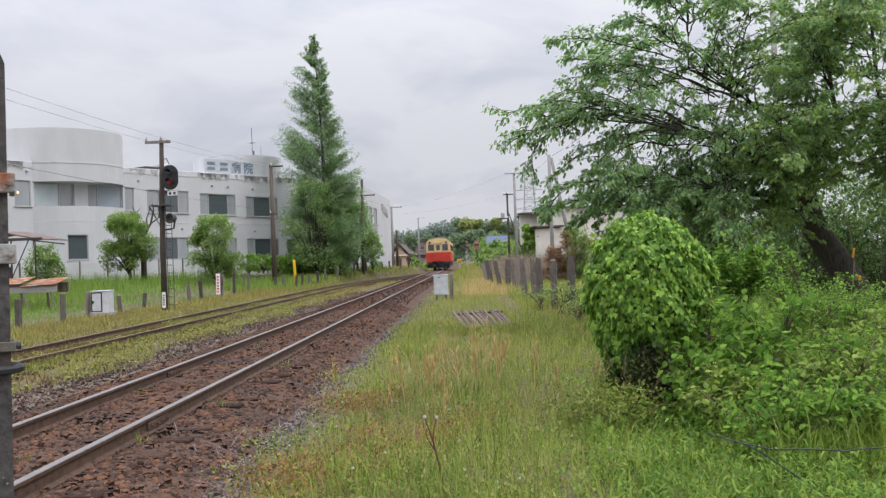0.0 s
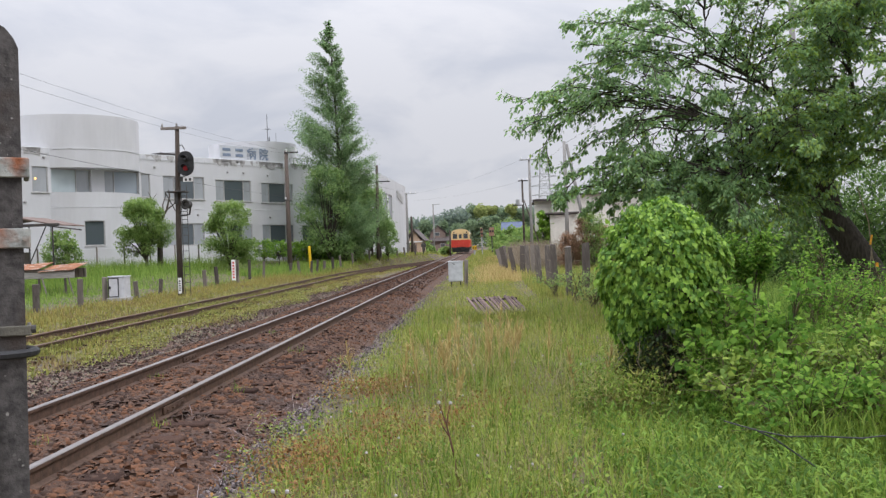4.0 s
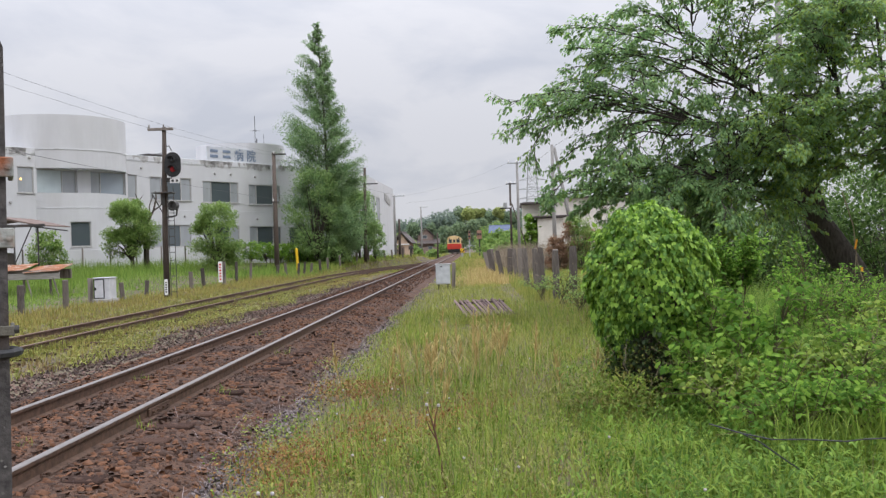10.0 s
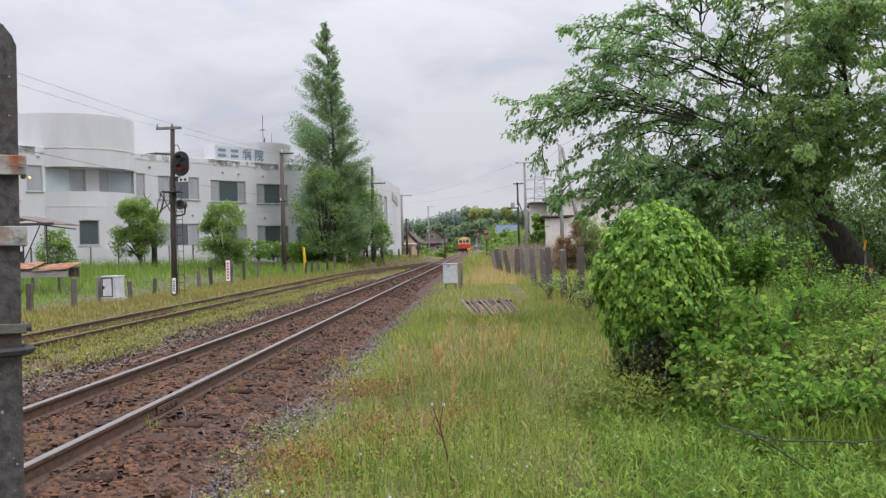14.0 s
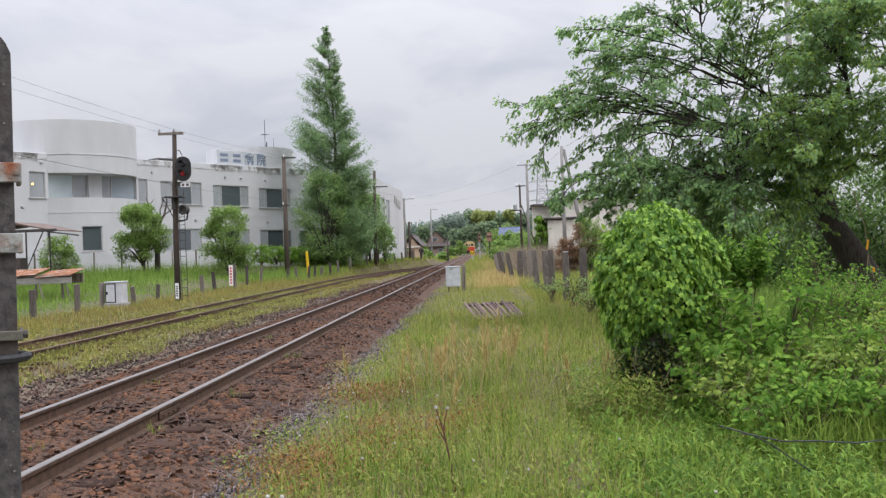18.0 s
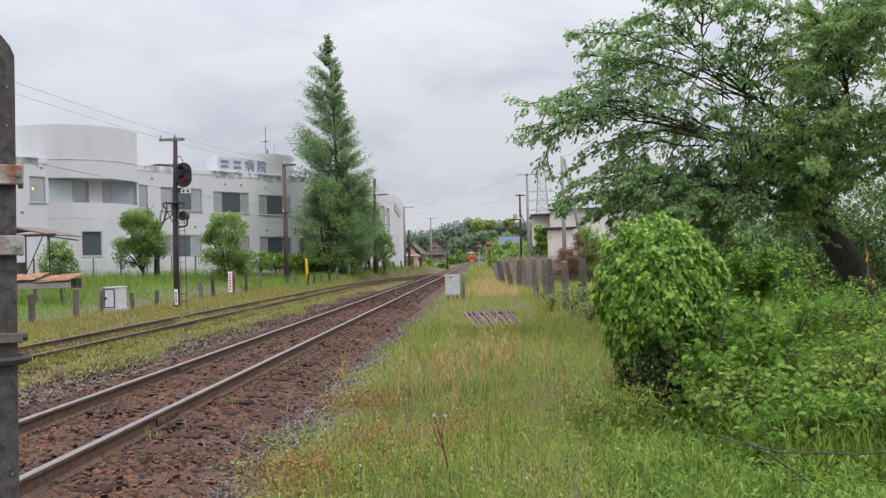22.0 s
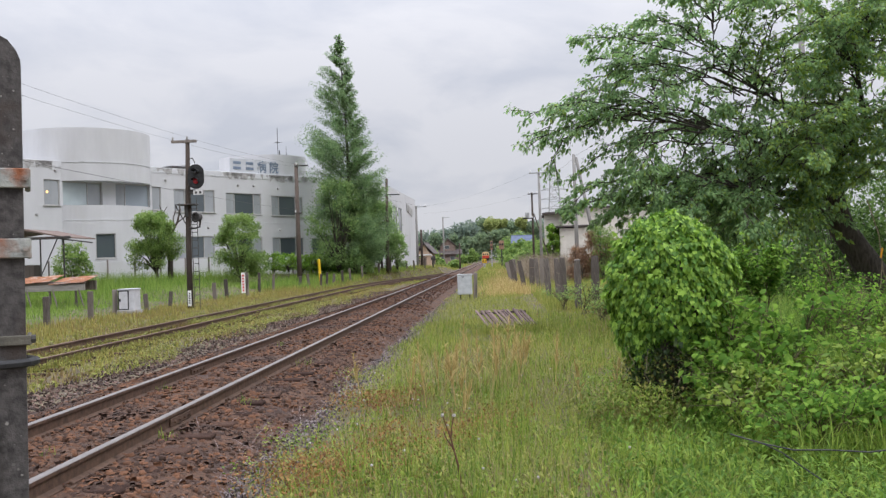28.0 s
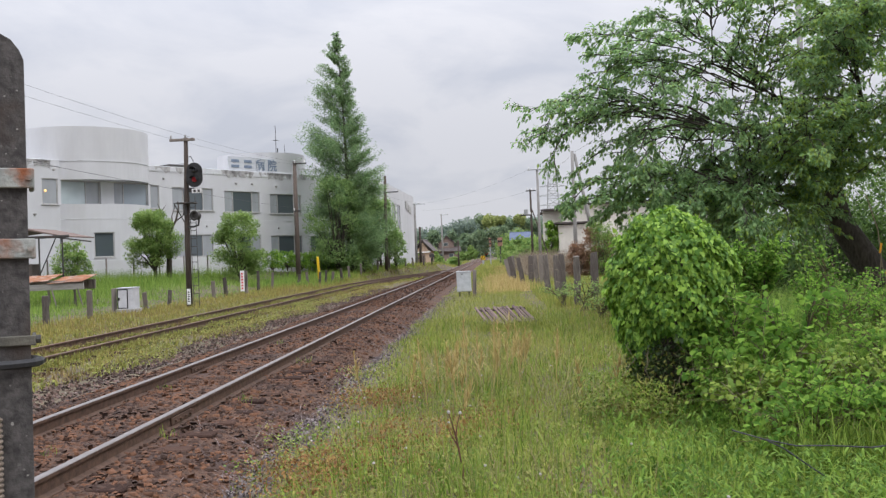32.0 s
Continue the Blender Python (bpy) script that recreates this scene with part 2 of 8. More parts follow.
M_RUSTROOF = mat("rusty_corrugated_iron", (0.16, 0.062, 0.032), (0.36, 0.17, 0.09), 2.6, 0.9, 0.3, 20, c3=(0.50, 0.45, 0.41), s3=2.2, f3=0.55, stretch=(1, 2, 1))
M_LAWN = mat("lush_lawn", (0.125, 0.215, 0.038), (0.245, 0.360, 0.072), 0.5, 0.65, 0.0, island=0.7, translucent=0.4, spec=0.15)
M_LIME = mat("lime_weed_leaf", (0.14, 0.158, 0.038), (0.28, 0.295, 0.075), 0.8, 0.65, 0.0, island=1.0, translucent=0.35, spec=0.2)
M_BROWNROOF = mat("brown_canopy_sheet", (0.115, 0.080, 0.068), (0.18, 0.13, 0.11), 2, 0.8, 0.1)
M_LEAF = mat("tree_leaf", (0.180, 0.305, 0.130), (0.340, 0.500, 0.215), 0.9, 0.5, 0.0, island=0.9, translucent=0.66, spec=0.4)
M_LEAFTIP = mat("young_tree_leaf", (0.20, 0.31, 0.060), (0.36, 0.48, 0.110), 0.9, 0.5, 0.0, island=0.9, translucent=0.62, spec=0.4)
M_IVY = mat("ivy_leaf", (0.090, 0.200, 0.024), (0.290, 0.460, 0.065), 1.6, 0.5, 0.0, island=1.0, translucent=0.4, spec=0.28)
# darker copy of the ivy colour, standing in for shade inside the mound
M_IVYDARK = mat("shaded_ivy_leaf", (0.040, 0.070, 0.025), (0.105, 0.150, 0.052), 1.6, 0.6, 0.0, island=0.8, translucent=0.25)
M_SAPLING = mat("sapling_leaf", (0.098, 0.208, 0.032), (0.235, 0.385, 0.062), 1.2, 0.65, 0.0, island=0.9, translucent=0.58, spec=0.1)
M_CONIFER = mat("conifer_spray", (0.165, 0.262, 0.122), (0.280, 0.400, 0.188), 0.35, 0.75, 0.0, island=0.8, translucent=0.6, spec=0.1)
# both far woodland colours are paled and blued to carry the distance haze
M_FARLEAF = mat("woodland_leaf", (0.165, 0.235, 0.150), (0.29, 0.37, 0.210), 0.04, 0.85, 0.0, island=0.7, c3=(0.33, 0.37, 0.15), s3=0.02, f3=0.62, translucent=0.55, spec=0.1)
M_FARHAZE = mat("hazed_woodland_leaf", (0.190, 0.245, 0.210), (0.30, 0.365, 0.275), 0.05, 0.85, 0.0, island=0.7, translucent=0.55, spec=0.1)
M_SHRUBLEAF = mat("garden_shrub_leaf", (0.148, 0.248, 0.062), (0.300, 0.410, 0.118), 0.8, 0.55, 0.0, island=0.9, translucent=0.58)
M_THICKET = mat("thicket_leaf", (0.055, 0.105, 0.028), (0.140, 0.225, 0.060), 0.9, 0.6, 0.0, island=0.9, translucent=0.45, spec=0.2)
M_STEM = mat("brown_green_stem", (0.085, 0.075, 0.038), (0.165, 0.140, 0.075), 8, 0.9, 0.0, island=0.6)
M_ROADTREE = mat("fresh_tree_leaf", (0.180, 0.290, 0.100), (0.335, 0.460, 0.175), 0.8, 0.6, 0.0, island=0.9, translucent=0.66, spec=0.15)
M_HERB = mat("herb_leaf", (0.080, 0.158, 0.024), (0.205, 0.325, 0.053), 1.2, 0.6, 0.0, island=0.9, translucent=0.45, spec=0.15)
M_PALESTONE = mat("pale_grey_stone", (0.14, 0.122, 0.118), (0.27, 0.240, 0.232), 9, 0.95, 0.3, 60, island=0.9)
M_LILAC = mat("grey_lilac_dead_stem", (0.120, 0.095, 0.096), (0.260, 0.215, 0.212), 8, 0.95, 0.0, island=0.9)
M_GRASS = mat("green_grass", (0.188, 0.230, 0.050), (0.352, 0.368, 0.090), 0.9, 0.65, 0.0, island=0.8, translucent=0.42, c3=(0.33, 0.285, 0.085), s3=0.45, f3=0.57, spec=0.2)
M_GRASSLUSH = mat("lush_grass", (0.115, 0.190, 0.027), (0.255, 0.338, 0.057), 0.8, 0.6, 0.0, island=0.8, translucent=0.4, spec=0.2)
M_DRYGRASS = mat("dry_grass", (0.22, 0.175, 0.085), (0.37, 0.30, 0.16), 0.6, 0.8, 0.0, island=0.8, translucent=0.3)
M_WEED = mat("yellow_green_weed", (0.175, 0.190, 0.042), (0.315, 0.310, 0.078), 0.8, 0.6, 0.0, island=0.8, translucent=0.3, c3=(0.20, 0.14, 0.065), s3=0.6, f3=0.50)
M_DOCK = mat("red_brown_stalk", (0.085, 0.036, 0.028), (0.150, 0.070, 0.048), 8, 0.9, 0.0)
M_REDWEED = mat("reddish_weed", (0.17, 0.075, 0.025), (0.30, 0.16, 0.05), 0.8, 0.7, 0.0, island=0.8, translucent=0.3)
M_BARK = mat("dark_bark", (0.040, 0.033, 0.028), (0.092, 0.078, 0.066), 8, 0.95, 0.8, 25, stretch=(3, 3, 0.8), bdist=0.03)
M_TWIG = mat("dry_twig", (0.15, 0.115, 0.075), (0.30, 0.245, 0.17), 8, 0.9, 0.2, island=0.6)
M_CREAM = mat("cream_train_paint", (0.58, 0.42, 0.20), (0.66, 0.48, 0.24), 1.5, 0.4, 0.0, spec=0.5)
M_RED = mat("vermilion_train_paint", (0.46, 0.035, 0.020), (0.54, 0.050, 0.028), 1.5, 0.4, 0.0, spec=0.5)
M_TRAINGREY = mat("dark_underframe", (0.018, 0.018, 0.018), (0.045, 0.043, 0.04), 4, 0.8, 0.2)
M_TRAINGLASS = glass_mat("dark_train_glass", (0.045, 0.05, 0.055))
M_TRAINROOF = mat("grey_train_roof", (0.24, 0.22, 0.20), (0.32, 0.30, 0.27), 2, 0.8, 0.1)
M_TAIL = glow_mat("red_tail_lamp_lens", (0.42, 0.02, 0.015), 0.15)
M_SIGRED = glow_mat("lit_red_signal_lens", (0.30, 0.012, 0.018), 0.08)
M_LENS = glass_mat("unlit_signal_lens", (0.02, 0.022, 0.025), 0.15)
M_WARMLAMP = glow_mat("warm_lamp_behind_glass", (1.0, 0.62, 0.22), 1.5)
M_BEIGE = mat("beige_render", (0.58, 0.545, 0.49), (0.68, 0.64, 0.575), 1.0, 0.9, 0.1, c3=(0.42, 0.39, 0.34), s3=0.6, f3=0.58)
M_PINKWALL = mat("ochre_pink_render", (0.46, 0.33, 0.24), (0.56, 0.41, 0.30), 1.0, 0.9, 0.1)
M_BROWNWALL = mat("brown_house_cladding", (0.19, 0.14, 0.12), (0.27, 0.20, 0.17), 1.0, 0.9, 0.1)
M_TILE = mat("dark_roof_tile", (0.065, 0.054, 0.052), (0.125, 0.105, 0.10), 2.0, 0.85, 0.2)
M_BLUETILE = mat("blue_roof_tile", (0.085, 0.105, 0.165), (0.125, 0.150, 0.215), 2.0, 0.8, 0.2, spec=0.2)
M_WIRE = mat("grey_black_cable_sheath", (0.022, 0.022, 0.024), (0.04, 0.04, 0.042), 8, 0.6, 0.0)
M_FLUFF = mat("seed_head_fluff", (0.36, 0.33, 0.32), (0.48, 0.45, 0.44), 30, 0.9, 0.0)
M_ORANGE = mat("orange_tape", (0.85, 0.36, 0.02), (0.9, 0.42, 0.03), 9, 0.6, 0.0)
M_COIL = mat("flexible_conduit", (0.15, 0.12, 0.095), (0.26, 0.21, 0.165), 9, 0.6, 0.1)
M_SLAT = mat("purple_brown_slat", (0.085, 0.055, 0.050), (0.190, 0.132, 0.118), 8, 0.95, 0.5, 40, stretch=(9, 0.7, 9), obj=0.5)
M_DEADBUSH = mat("red_brown_dead_foliage", (0.25, 0.145, 0.090), (0.40, 0.26, 0.165), 1.0, 0.8, 0.0, island=0.8, translucent=0.4)
M_YELLOWLEAF = mat("yellow_green_crown_leaf", (0.26, 0.31, 0.11), (0.43, 0.47, 0.18), 0.1, 0.8, 0.0, island=0.7, translucent=0.5, spec=0.1)
M_GOLDEN = mat("golden_grass_stalk", (0.38, 0.285, 0.11), (0.56, 0.44, 0.20), 3.0, 0.8, 0.0, island=0.7, translucent=0.35, spec=0.2)
M_REED = mat("straw_reed", (0.19, 0.15, 0.105), (0.33, 0.275, 0.205), 0.6, 0.8, 0.0, island=0.8, translucent=0.3, spec=0.2)


# ---- mesh tools ----
class Shape:
    """Vertices and faces gathered into one mesh."""

    def __init__(self):
        self.v, self.f = [], []

    def add(self, vs, fs):
        k = len(self.v)
        self.v += [tuple(p) for p in vs]
        self.f += [tuple(i + k for i in q) for q in fs]
        return self

    def box(self, c, s, bev=0.0, m=None):
        """A box with bevelled edges, turned by m about its centre."""
        h = [k / 2 for k in s]
        b = min(bev, min(h) * 0.45)
        m = m or Matrix()
        vs, fs, ids = [], [], {}
        signs = [(i, j, k) for i in (-1, 1) for j in (-1, 1) for k in (-1, 1)]
        if b <= 0:
            for q in signs:
                ids[q] = len(vs)
                vs.append([q[i] * h[i] for i in range(3)])
            for a in range(3):
                for q in (-1, 1):
                    b1, b2 = (a + 1) % 3, (a + 2) % 3
                    ring = []
                    for u, w in ((-1, -1), (1, -1), (1, 1), (-1, 1)):
                        key = [0, 0, 0]
                        key[a], key[b1], key[b2] = q, u, w
                        ring.append(ids[tuple(key)])
                    fs.append(ring if q > 0 else ring[::-1])
        else:
            for q in signs:
                for a in range(3):
                    ids[q, a] = len(vs)
                    vs.append([q[i] * (h[i] if i == a else h[i] - b) for i in range(3)])
            for a in range(3):
                b1, b2 = (a + 1) % 3, (a + 2) % 3
                for q in (-1, 1):
                    ring = []
                    for u, w in ((-1, -1), (1, -1), (1, 1), (-1, 1)):
                        key = [0, 0, 0]
                        key[a], key[b1], key[b2] = q, u, w
                        ring.append(ids[tuple(key), a])
                    fs.append(ring if q > 0 else ring[::-1])
                for u in (-1, 1):
                    for w in (-1, 1):
                        k0, k1 = [0, 0, 0], [0, 0, 0]
                        k0[a], k0[b1], k0[b2] = -1, u, w
                        k1[a], k1[b1], k1[b2] = 1, u, w
                        r = [ids[tuple(k0), b1], ids[tuple(k1), b1], ids[tuple(k1), b2], ids[tuple(k0), b2]]
                        fs.append(r if u * w < 0 else r[::-1])
            for q in signs:
                r = [ids[q, 0], ids[q, 1], ids[q, 2]]
                fs.append(r if q[0] * q[1] * q[2] > 0 else r[::-1])
        c = Vector(c)
        return self.add([m @ Vector(p) + c for p in vs], fs)

    def tube(self, pts, rads, n=8, cap=True):
        pts = [Vector(p) for p in pts]
        if not hasattr(rads, "__len__"):
            rads = [rads] * len(pts)
        k = len(self.v)
        side = None
        for i, p in enumerate(pts):
            d = (pts[min(i + 1, len(pts) - 1)] - pts[max(i - 1, 0)]).normalized()
            if side is None:
                side = d.orthogonal().normalized()
            side = (side - d * side.dot(d)).normalized()
            up = d.cross(side)
            for j in range(n):
                a = 2 * math.pi * j / n
                self.v.append(tuple(p + (side * math.cos(a) + up * math.sin(a)) * rads[i]))
        for i in range(len(pts) - 1):
            for j in range(n):
                a, b = k + i * n + j, k + i * n + (j + 1) % n
                self.f.append((a, b, b + n, a + n))
        if cap:
            self.f.append(tuple(range(k, k + n))[::-1])
            e = k + (len(pts) - 1) * n
            self.f.append(tuple(range(e, e + n)))
        return self

    def lathe(self, prof, n=16, c=(0, 0, 0), m=None):
        """Turned about z: prof is (radius, height) from below to above."""
        m = m or Matrix()
        vs, fs = [], []
        for r, z in prof:
            for j in range(n):
                a = 2 * math.pi * j / n
                vs.append(m @ Vector((r * math.cos(a), r * math.sin(a), z)) + Vector(c))
        for i in range(len(prof) - 1):
            for j in range(n):
                a, b = i * n + j, i * n + (j + 1) % n
                fs.append((a, b, b + n, a + n))
        fs.append(tuple(range(n))[::-1])
        fs.append(tuple(range((len(prof) - 1) * n, len(prof) * n)))
        return self.add(vs, fs)

    def prism(self, poly, y0, y1, m=None):
        """A polygon in (x, z) drawn out along y."""
        m = m or Matrix()
        n = len(poly)
        vs = [m @ Vector((x, y0, z)) for x, z in poly] + [m @ Vector((x, y1, z)) for x, z in poly]
        fs = [(i, (i + 1) % n, (i + 1) % n + n, i + n) for i in range(n)]
        fs += [tuple(range(n))[::-1], tuple(range(n, 2 * n))]
        return self.add(vs, fs)

    def mesh(self, name, smooth=False):
        me = bpy.data.meshes.new(name)
        me.from_pydata(self.v, [], self.f)
        if smooth:
            me.polygons.foreach_set("use_smooth", [True] * len(me.polygons))
        me.update()
        return me


def part(name, shape, material, parent=None, label="", smooth=False, kind=""):
    """One mesh object under a thing or a part."""
    me = shape if isinstance(shape, bpy.types.Mesh) else shape.mesh(name, smooth)
    if not me.materials:
        me.materials.append(material)
    ob = new(name, me)
    if parent:
        ob.parent = parent
    return tagged(ob, label=label, kind=kind)


def thing(name, m, label, category, group="", kind=""):
    ob = new(name)
    ob.matrix_basis = m
    ob.empty_display_size = 0.2
    return tagged(ob, label, category, group, kind)


def soup(name, tv, tf, pos, rot, size, smooth=False):
    """Many small pieces in one mesh: template tv, tf; places (N,3), turns (N,3,3), sizes (N,3)."""
    tv = np.asarray(tv, float)
    v = np.einsum("nij,nkj->nki", rot, tv[None] * size[:, None, :]) + pos[:, None, :]
    n, k = v.shape[:2]
    me = bpy.data.meshes.new(name)
    me.vertices.add(n * k)
    me.vertices.foreach_set("co", v.astype(np.float32).ravel())
    loops = np.concatenate([np.asarray(q) for q in tf])
    lens = np.array([len(q) for q in tf])
    starts = np.concatenate([[0], np.cumsum(lens)[:-1]])
    me.loops.add(n * len(loops))
    me.loops.foreach_set("vertex_index", (loops[None] + np.arange(n)[:, None] * k).astype(np.int32).ravel())
    me.polygons.add(n * len(lens))
    me.polygons.foreach_set("loop_start", (starts[None] + np.arange(n)[:, None] * len(loops)).astype(np.int32).ravel())
    me.update(calc_edges=True)
    if smooth:
        me.polygons.foreach_set("use_smooth", np.ones(n * len(lens), bool))
    return me


def turns(rng, n, lean=0.4, heading=None):
    """Random turns about z with a lean of about that many radians."""
    a = rng.uniform(0, 2 * np.pi, n) if heading is None else heading
    b = rng.normal(0, lean, n)
    ca, sa, cb, sb = np.cos(a), np.sin(a), np.cos(b), np.sin(b)
    r = np.zeros((n, 3, 3))
    r[:, 0, 0], r[:, 0, 1], r[:, 0, 2] = ca, -sa * cb, sa * sb
    r[:, 1, 0], r[:, 1, 1], r[:, 1, 2] = sa, ca * cb, -ca * sb
    r[:, 2, 1], r[:, 2, 2] = sb, cb
    return r


def any_turns(rng, n):
    """Turns in every direction."""
    q = rng.normal(size=(n, 4))
    q /= np.linalg.norm(q, axis=1)[:, None]
    w, x, y, z = q.T
    return np.stack([np.stack([1 - 2 * (y * y + z * z), 2 * (x * y - z * w), 2 * (x * z + y * w)], -1),
                     np.stack([2 * (x * y + z * w), 1 - 2 * (x * x + z * z), 2 * (y * z - x * w)], -1),
                     np.stack([2 * (x * z - y * w), 2 * (y * z + x * w), 1 - 2 * (x * x + y * y)], -1)], 1)


BLADE_V = [(-0.5, 0, 0), (0.5, 0, 0), (-0.42, 0.12, 0.5), (0.42, 0.12, 0.5), (-0.28, 0.38, 0.86), (0.28, 0.38, 0.86), (0, 0.78, 0.98)]
BLADE_F = [(0, 1, 3, 2), (2, 3, 5, 4), (4, 5, 6)]
TIP_BLADE_V, TIP_BLADE_F = [(-0.62, 0, 0), (0.62, 0, 0), (0, 0.42, 0.98)], [(0, 1, 2)]
FAR_BLADE_V, FAR_BLADE_F = [(-0.5, 0, 0), (0.5, 0, 0), (-0.36, 0.22, 0.66), (0.36, 0.22, 0.66), (0, 0.7, 0.98)], [(0, 1, 3, 2), (2, 3, 4)]
LEAF_V = [(0, 0, 0), (-0.28, 0.35, 0.07), (0.28, 0.35, 0.07), (-0.24, 0.70, 0.03), (0.24, 0.70, 0.03), (0, 1.0, -0.10), (0, 0.5, -0.03)]
LEAF_F = [(0, 2, 6), (0, 6, 1), (1, 6, 3), (6, 2, 4), (3, 6, 5), (6, 4, 5)]
STONE_V = [(-1, -0.8, -0.7), (0.9, -1, -0.6), (1, 0.8, -0.8), (-0.8, 1, -0.6), (-0.6, -0.7, 0.7), (0.7, -0.5, 0.6), (0.5, 0.7, 0.8), (-0.7, 0.6, 0.5)]
STONE_F = [(4, 5, 6, 7), (0, 1, 5, 4), (1, 2, 6, 5), (2, 3, 7, 6), (3, 0, 4, 7)]


def n3(a, b, c):
    return np.stack([a, b, c], 1)


# ---- the lie of the land ----
def track_x(y):
    return -3.57 - 0.0006 * y


def siding_x(y):
    """Centre of the overgrown siding, which runs into the main line."""
    k = np.clip((np.asarray(y, float) - 52) / 60, 0, 1)
    return track_x(y) - 4.75 * (1 - k * k * (3 - 2 * k))


def land(x, y):
    """Height of the soil."""
    x, y = np.asarray(x, float), np.asarray(y, float)
    sm = lambda a, b, t: np.clip((t - a) / (b - a), 0, 1) ** 2 * (3 - 2 * np.clip((t - a) / (b - a), 0, 1))
    z = -0.33 + 0.0 * x
    z = z + 0.06 * sm(-1.2, 0.8, x) * sm(80, 40, y)
    z = z + 0.12 * sm(-9.5, -12.0, x) + 0.55 * sm(-13, -18, x) * sm(140, 90, y) * sm(37, 53, y)
    z = z + 0.5 * sm(6, 12, x) * sm(20, 60, y)
    z = z + 0.03 * np.sin(x * 1.3 + y * 0.37) * np.cos(y * 0.9 - x * 0.5)
    z = z - 0.10 * np.exp(-((x - track_x(y)) / 1.7) ** 2)
    # the bank beyond the siding climbs towards the tall conifer
    return z + 0.75 * sm(1.1, 2.3, siding_x(y) - x) * sm(55, 80, y) * sm(135, 105, y)


# ---- ground, ballast, rails ----
def build_ground():
    xs = np.concatenate([[-2500, -900, -400, -180, -90, -60], np.arange(-40, -14, 2.0), np.arange(-14, 8, 0.35), np.arange(8, 30, 1.5), [45, 70, 120, 250, 500, 1000, 2500]])
    ys = np.concatenate([[-600, -200, -60, -20, -8], np.arange(-4, 50, 0.5), np.arange(50, 130, 2.5), [135, 150, 180, 220, 280, 360, 450, 600, 900, 1500, 3000]])
    gx, gy = np.meshgrid(xs, ys)
    z = land(gx, gy)
    s = Shape()
    s.v = list(zip(gx.ravel().tolist(), gy.ravel().tolist(), z.ravel().tolist()))
    w = len(xs)
    s.f = [(j * w + i, j * w + i + 1, (j + 1) * w + i + 1, (j + 1) * w + i) for j in range(len(ys) - 1) for i in range(w - 1)]
    g = part("ground", s, M_SOIL, None, "rough soil under grass and weeds", True, "structure")
    return tagged(g, category="ground")


def ribbon(prof, ys, centre):
    """A cross profile of (x, z) swept along the line."""
    s = Shape()
    n = len(prof)
    for y in ys:
        c = float(centre(y))
        s.v += [(c + x, float(y), z) for x, z in prof]
    for i in range(len(ys) - 1):
        for j in range(n - 1):
            a = i * n + j
            s.f.append((a, a + 1, a + 1 + n, a + n))
    return s


def fuller(y, u):
    """The ballast lies higher against the rails further along the line."""
    return (0.035 + 0.05 * np.clip((np.asarray(y) - 14) / 22, 0, 1)) * np.clip(1.9 - np.abs(u), 0, 1)


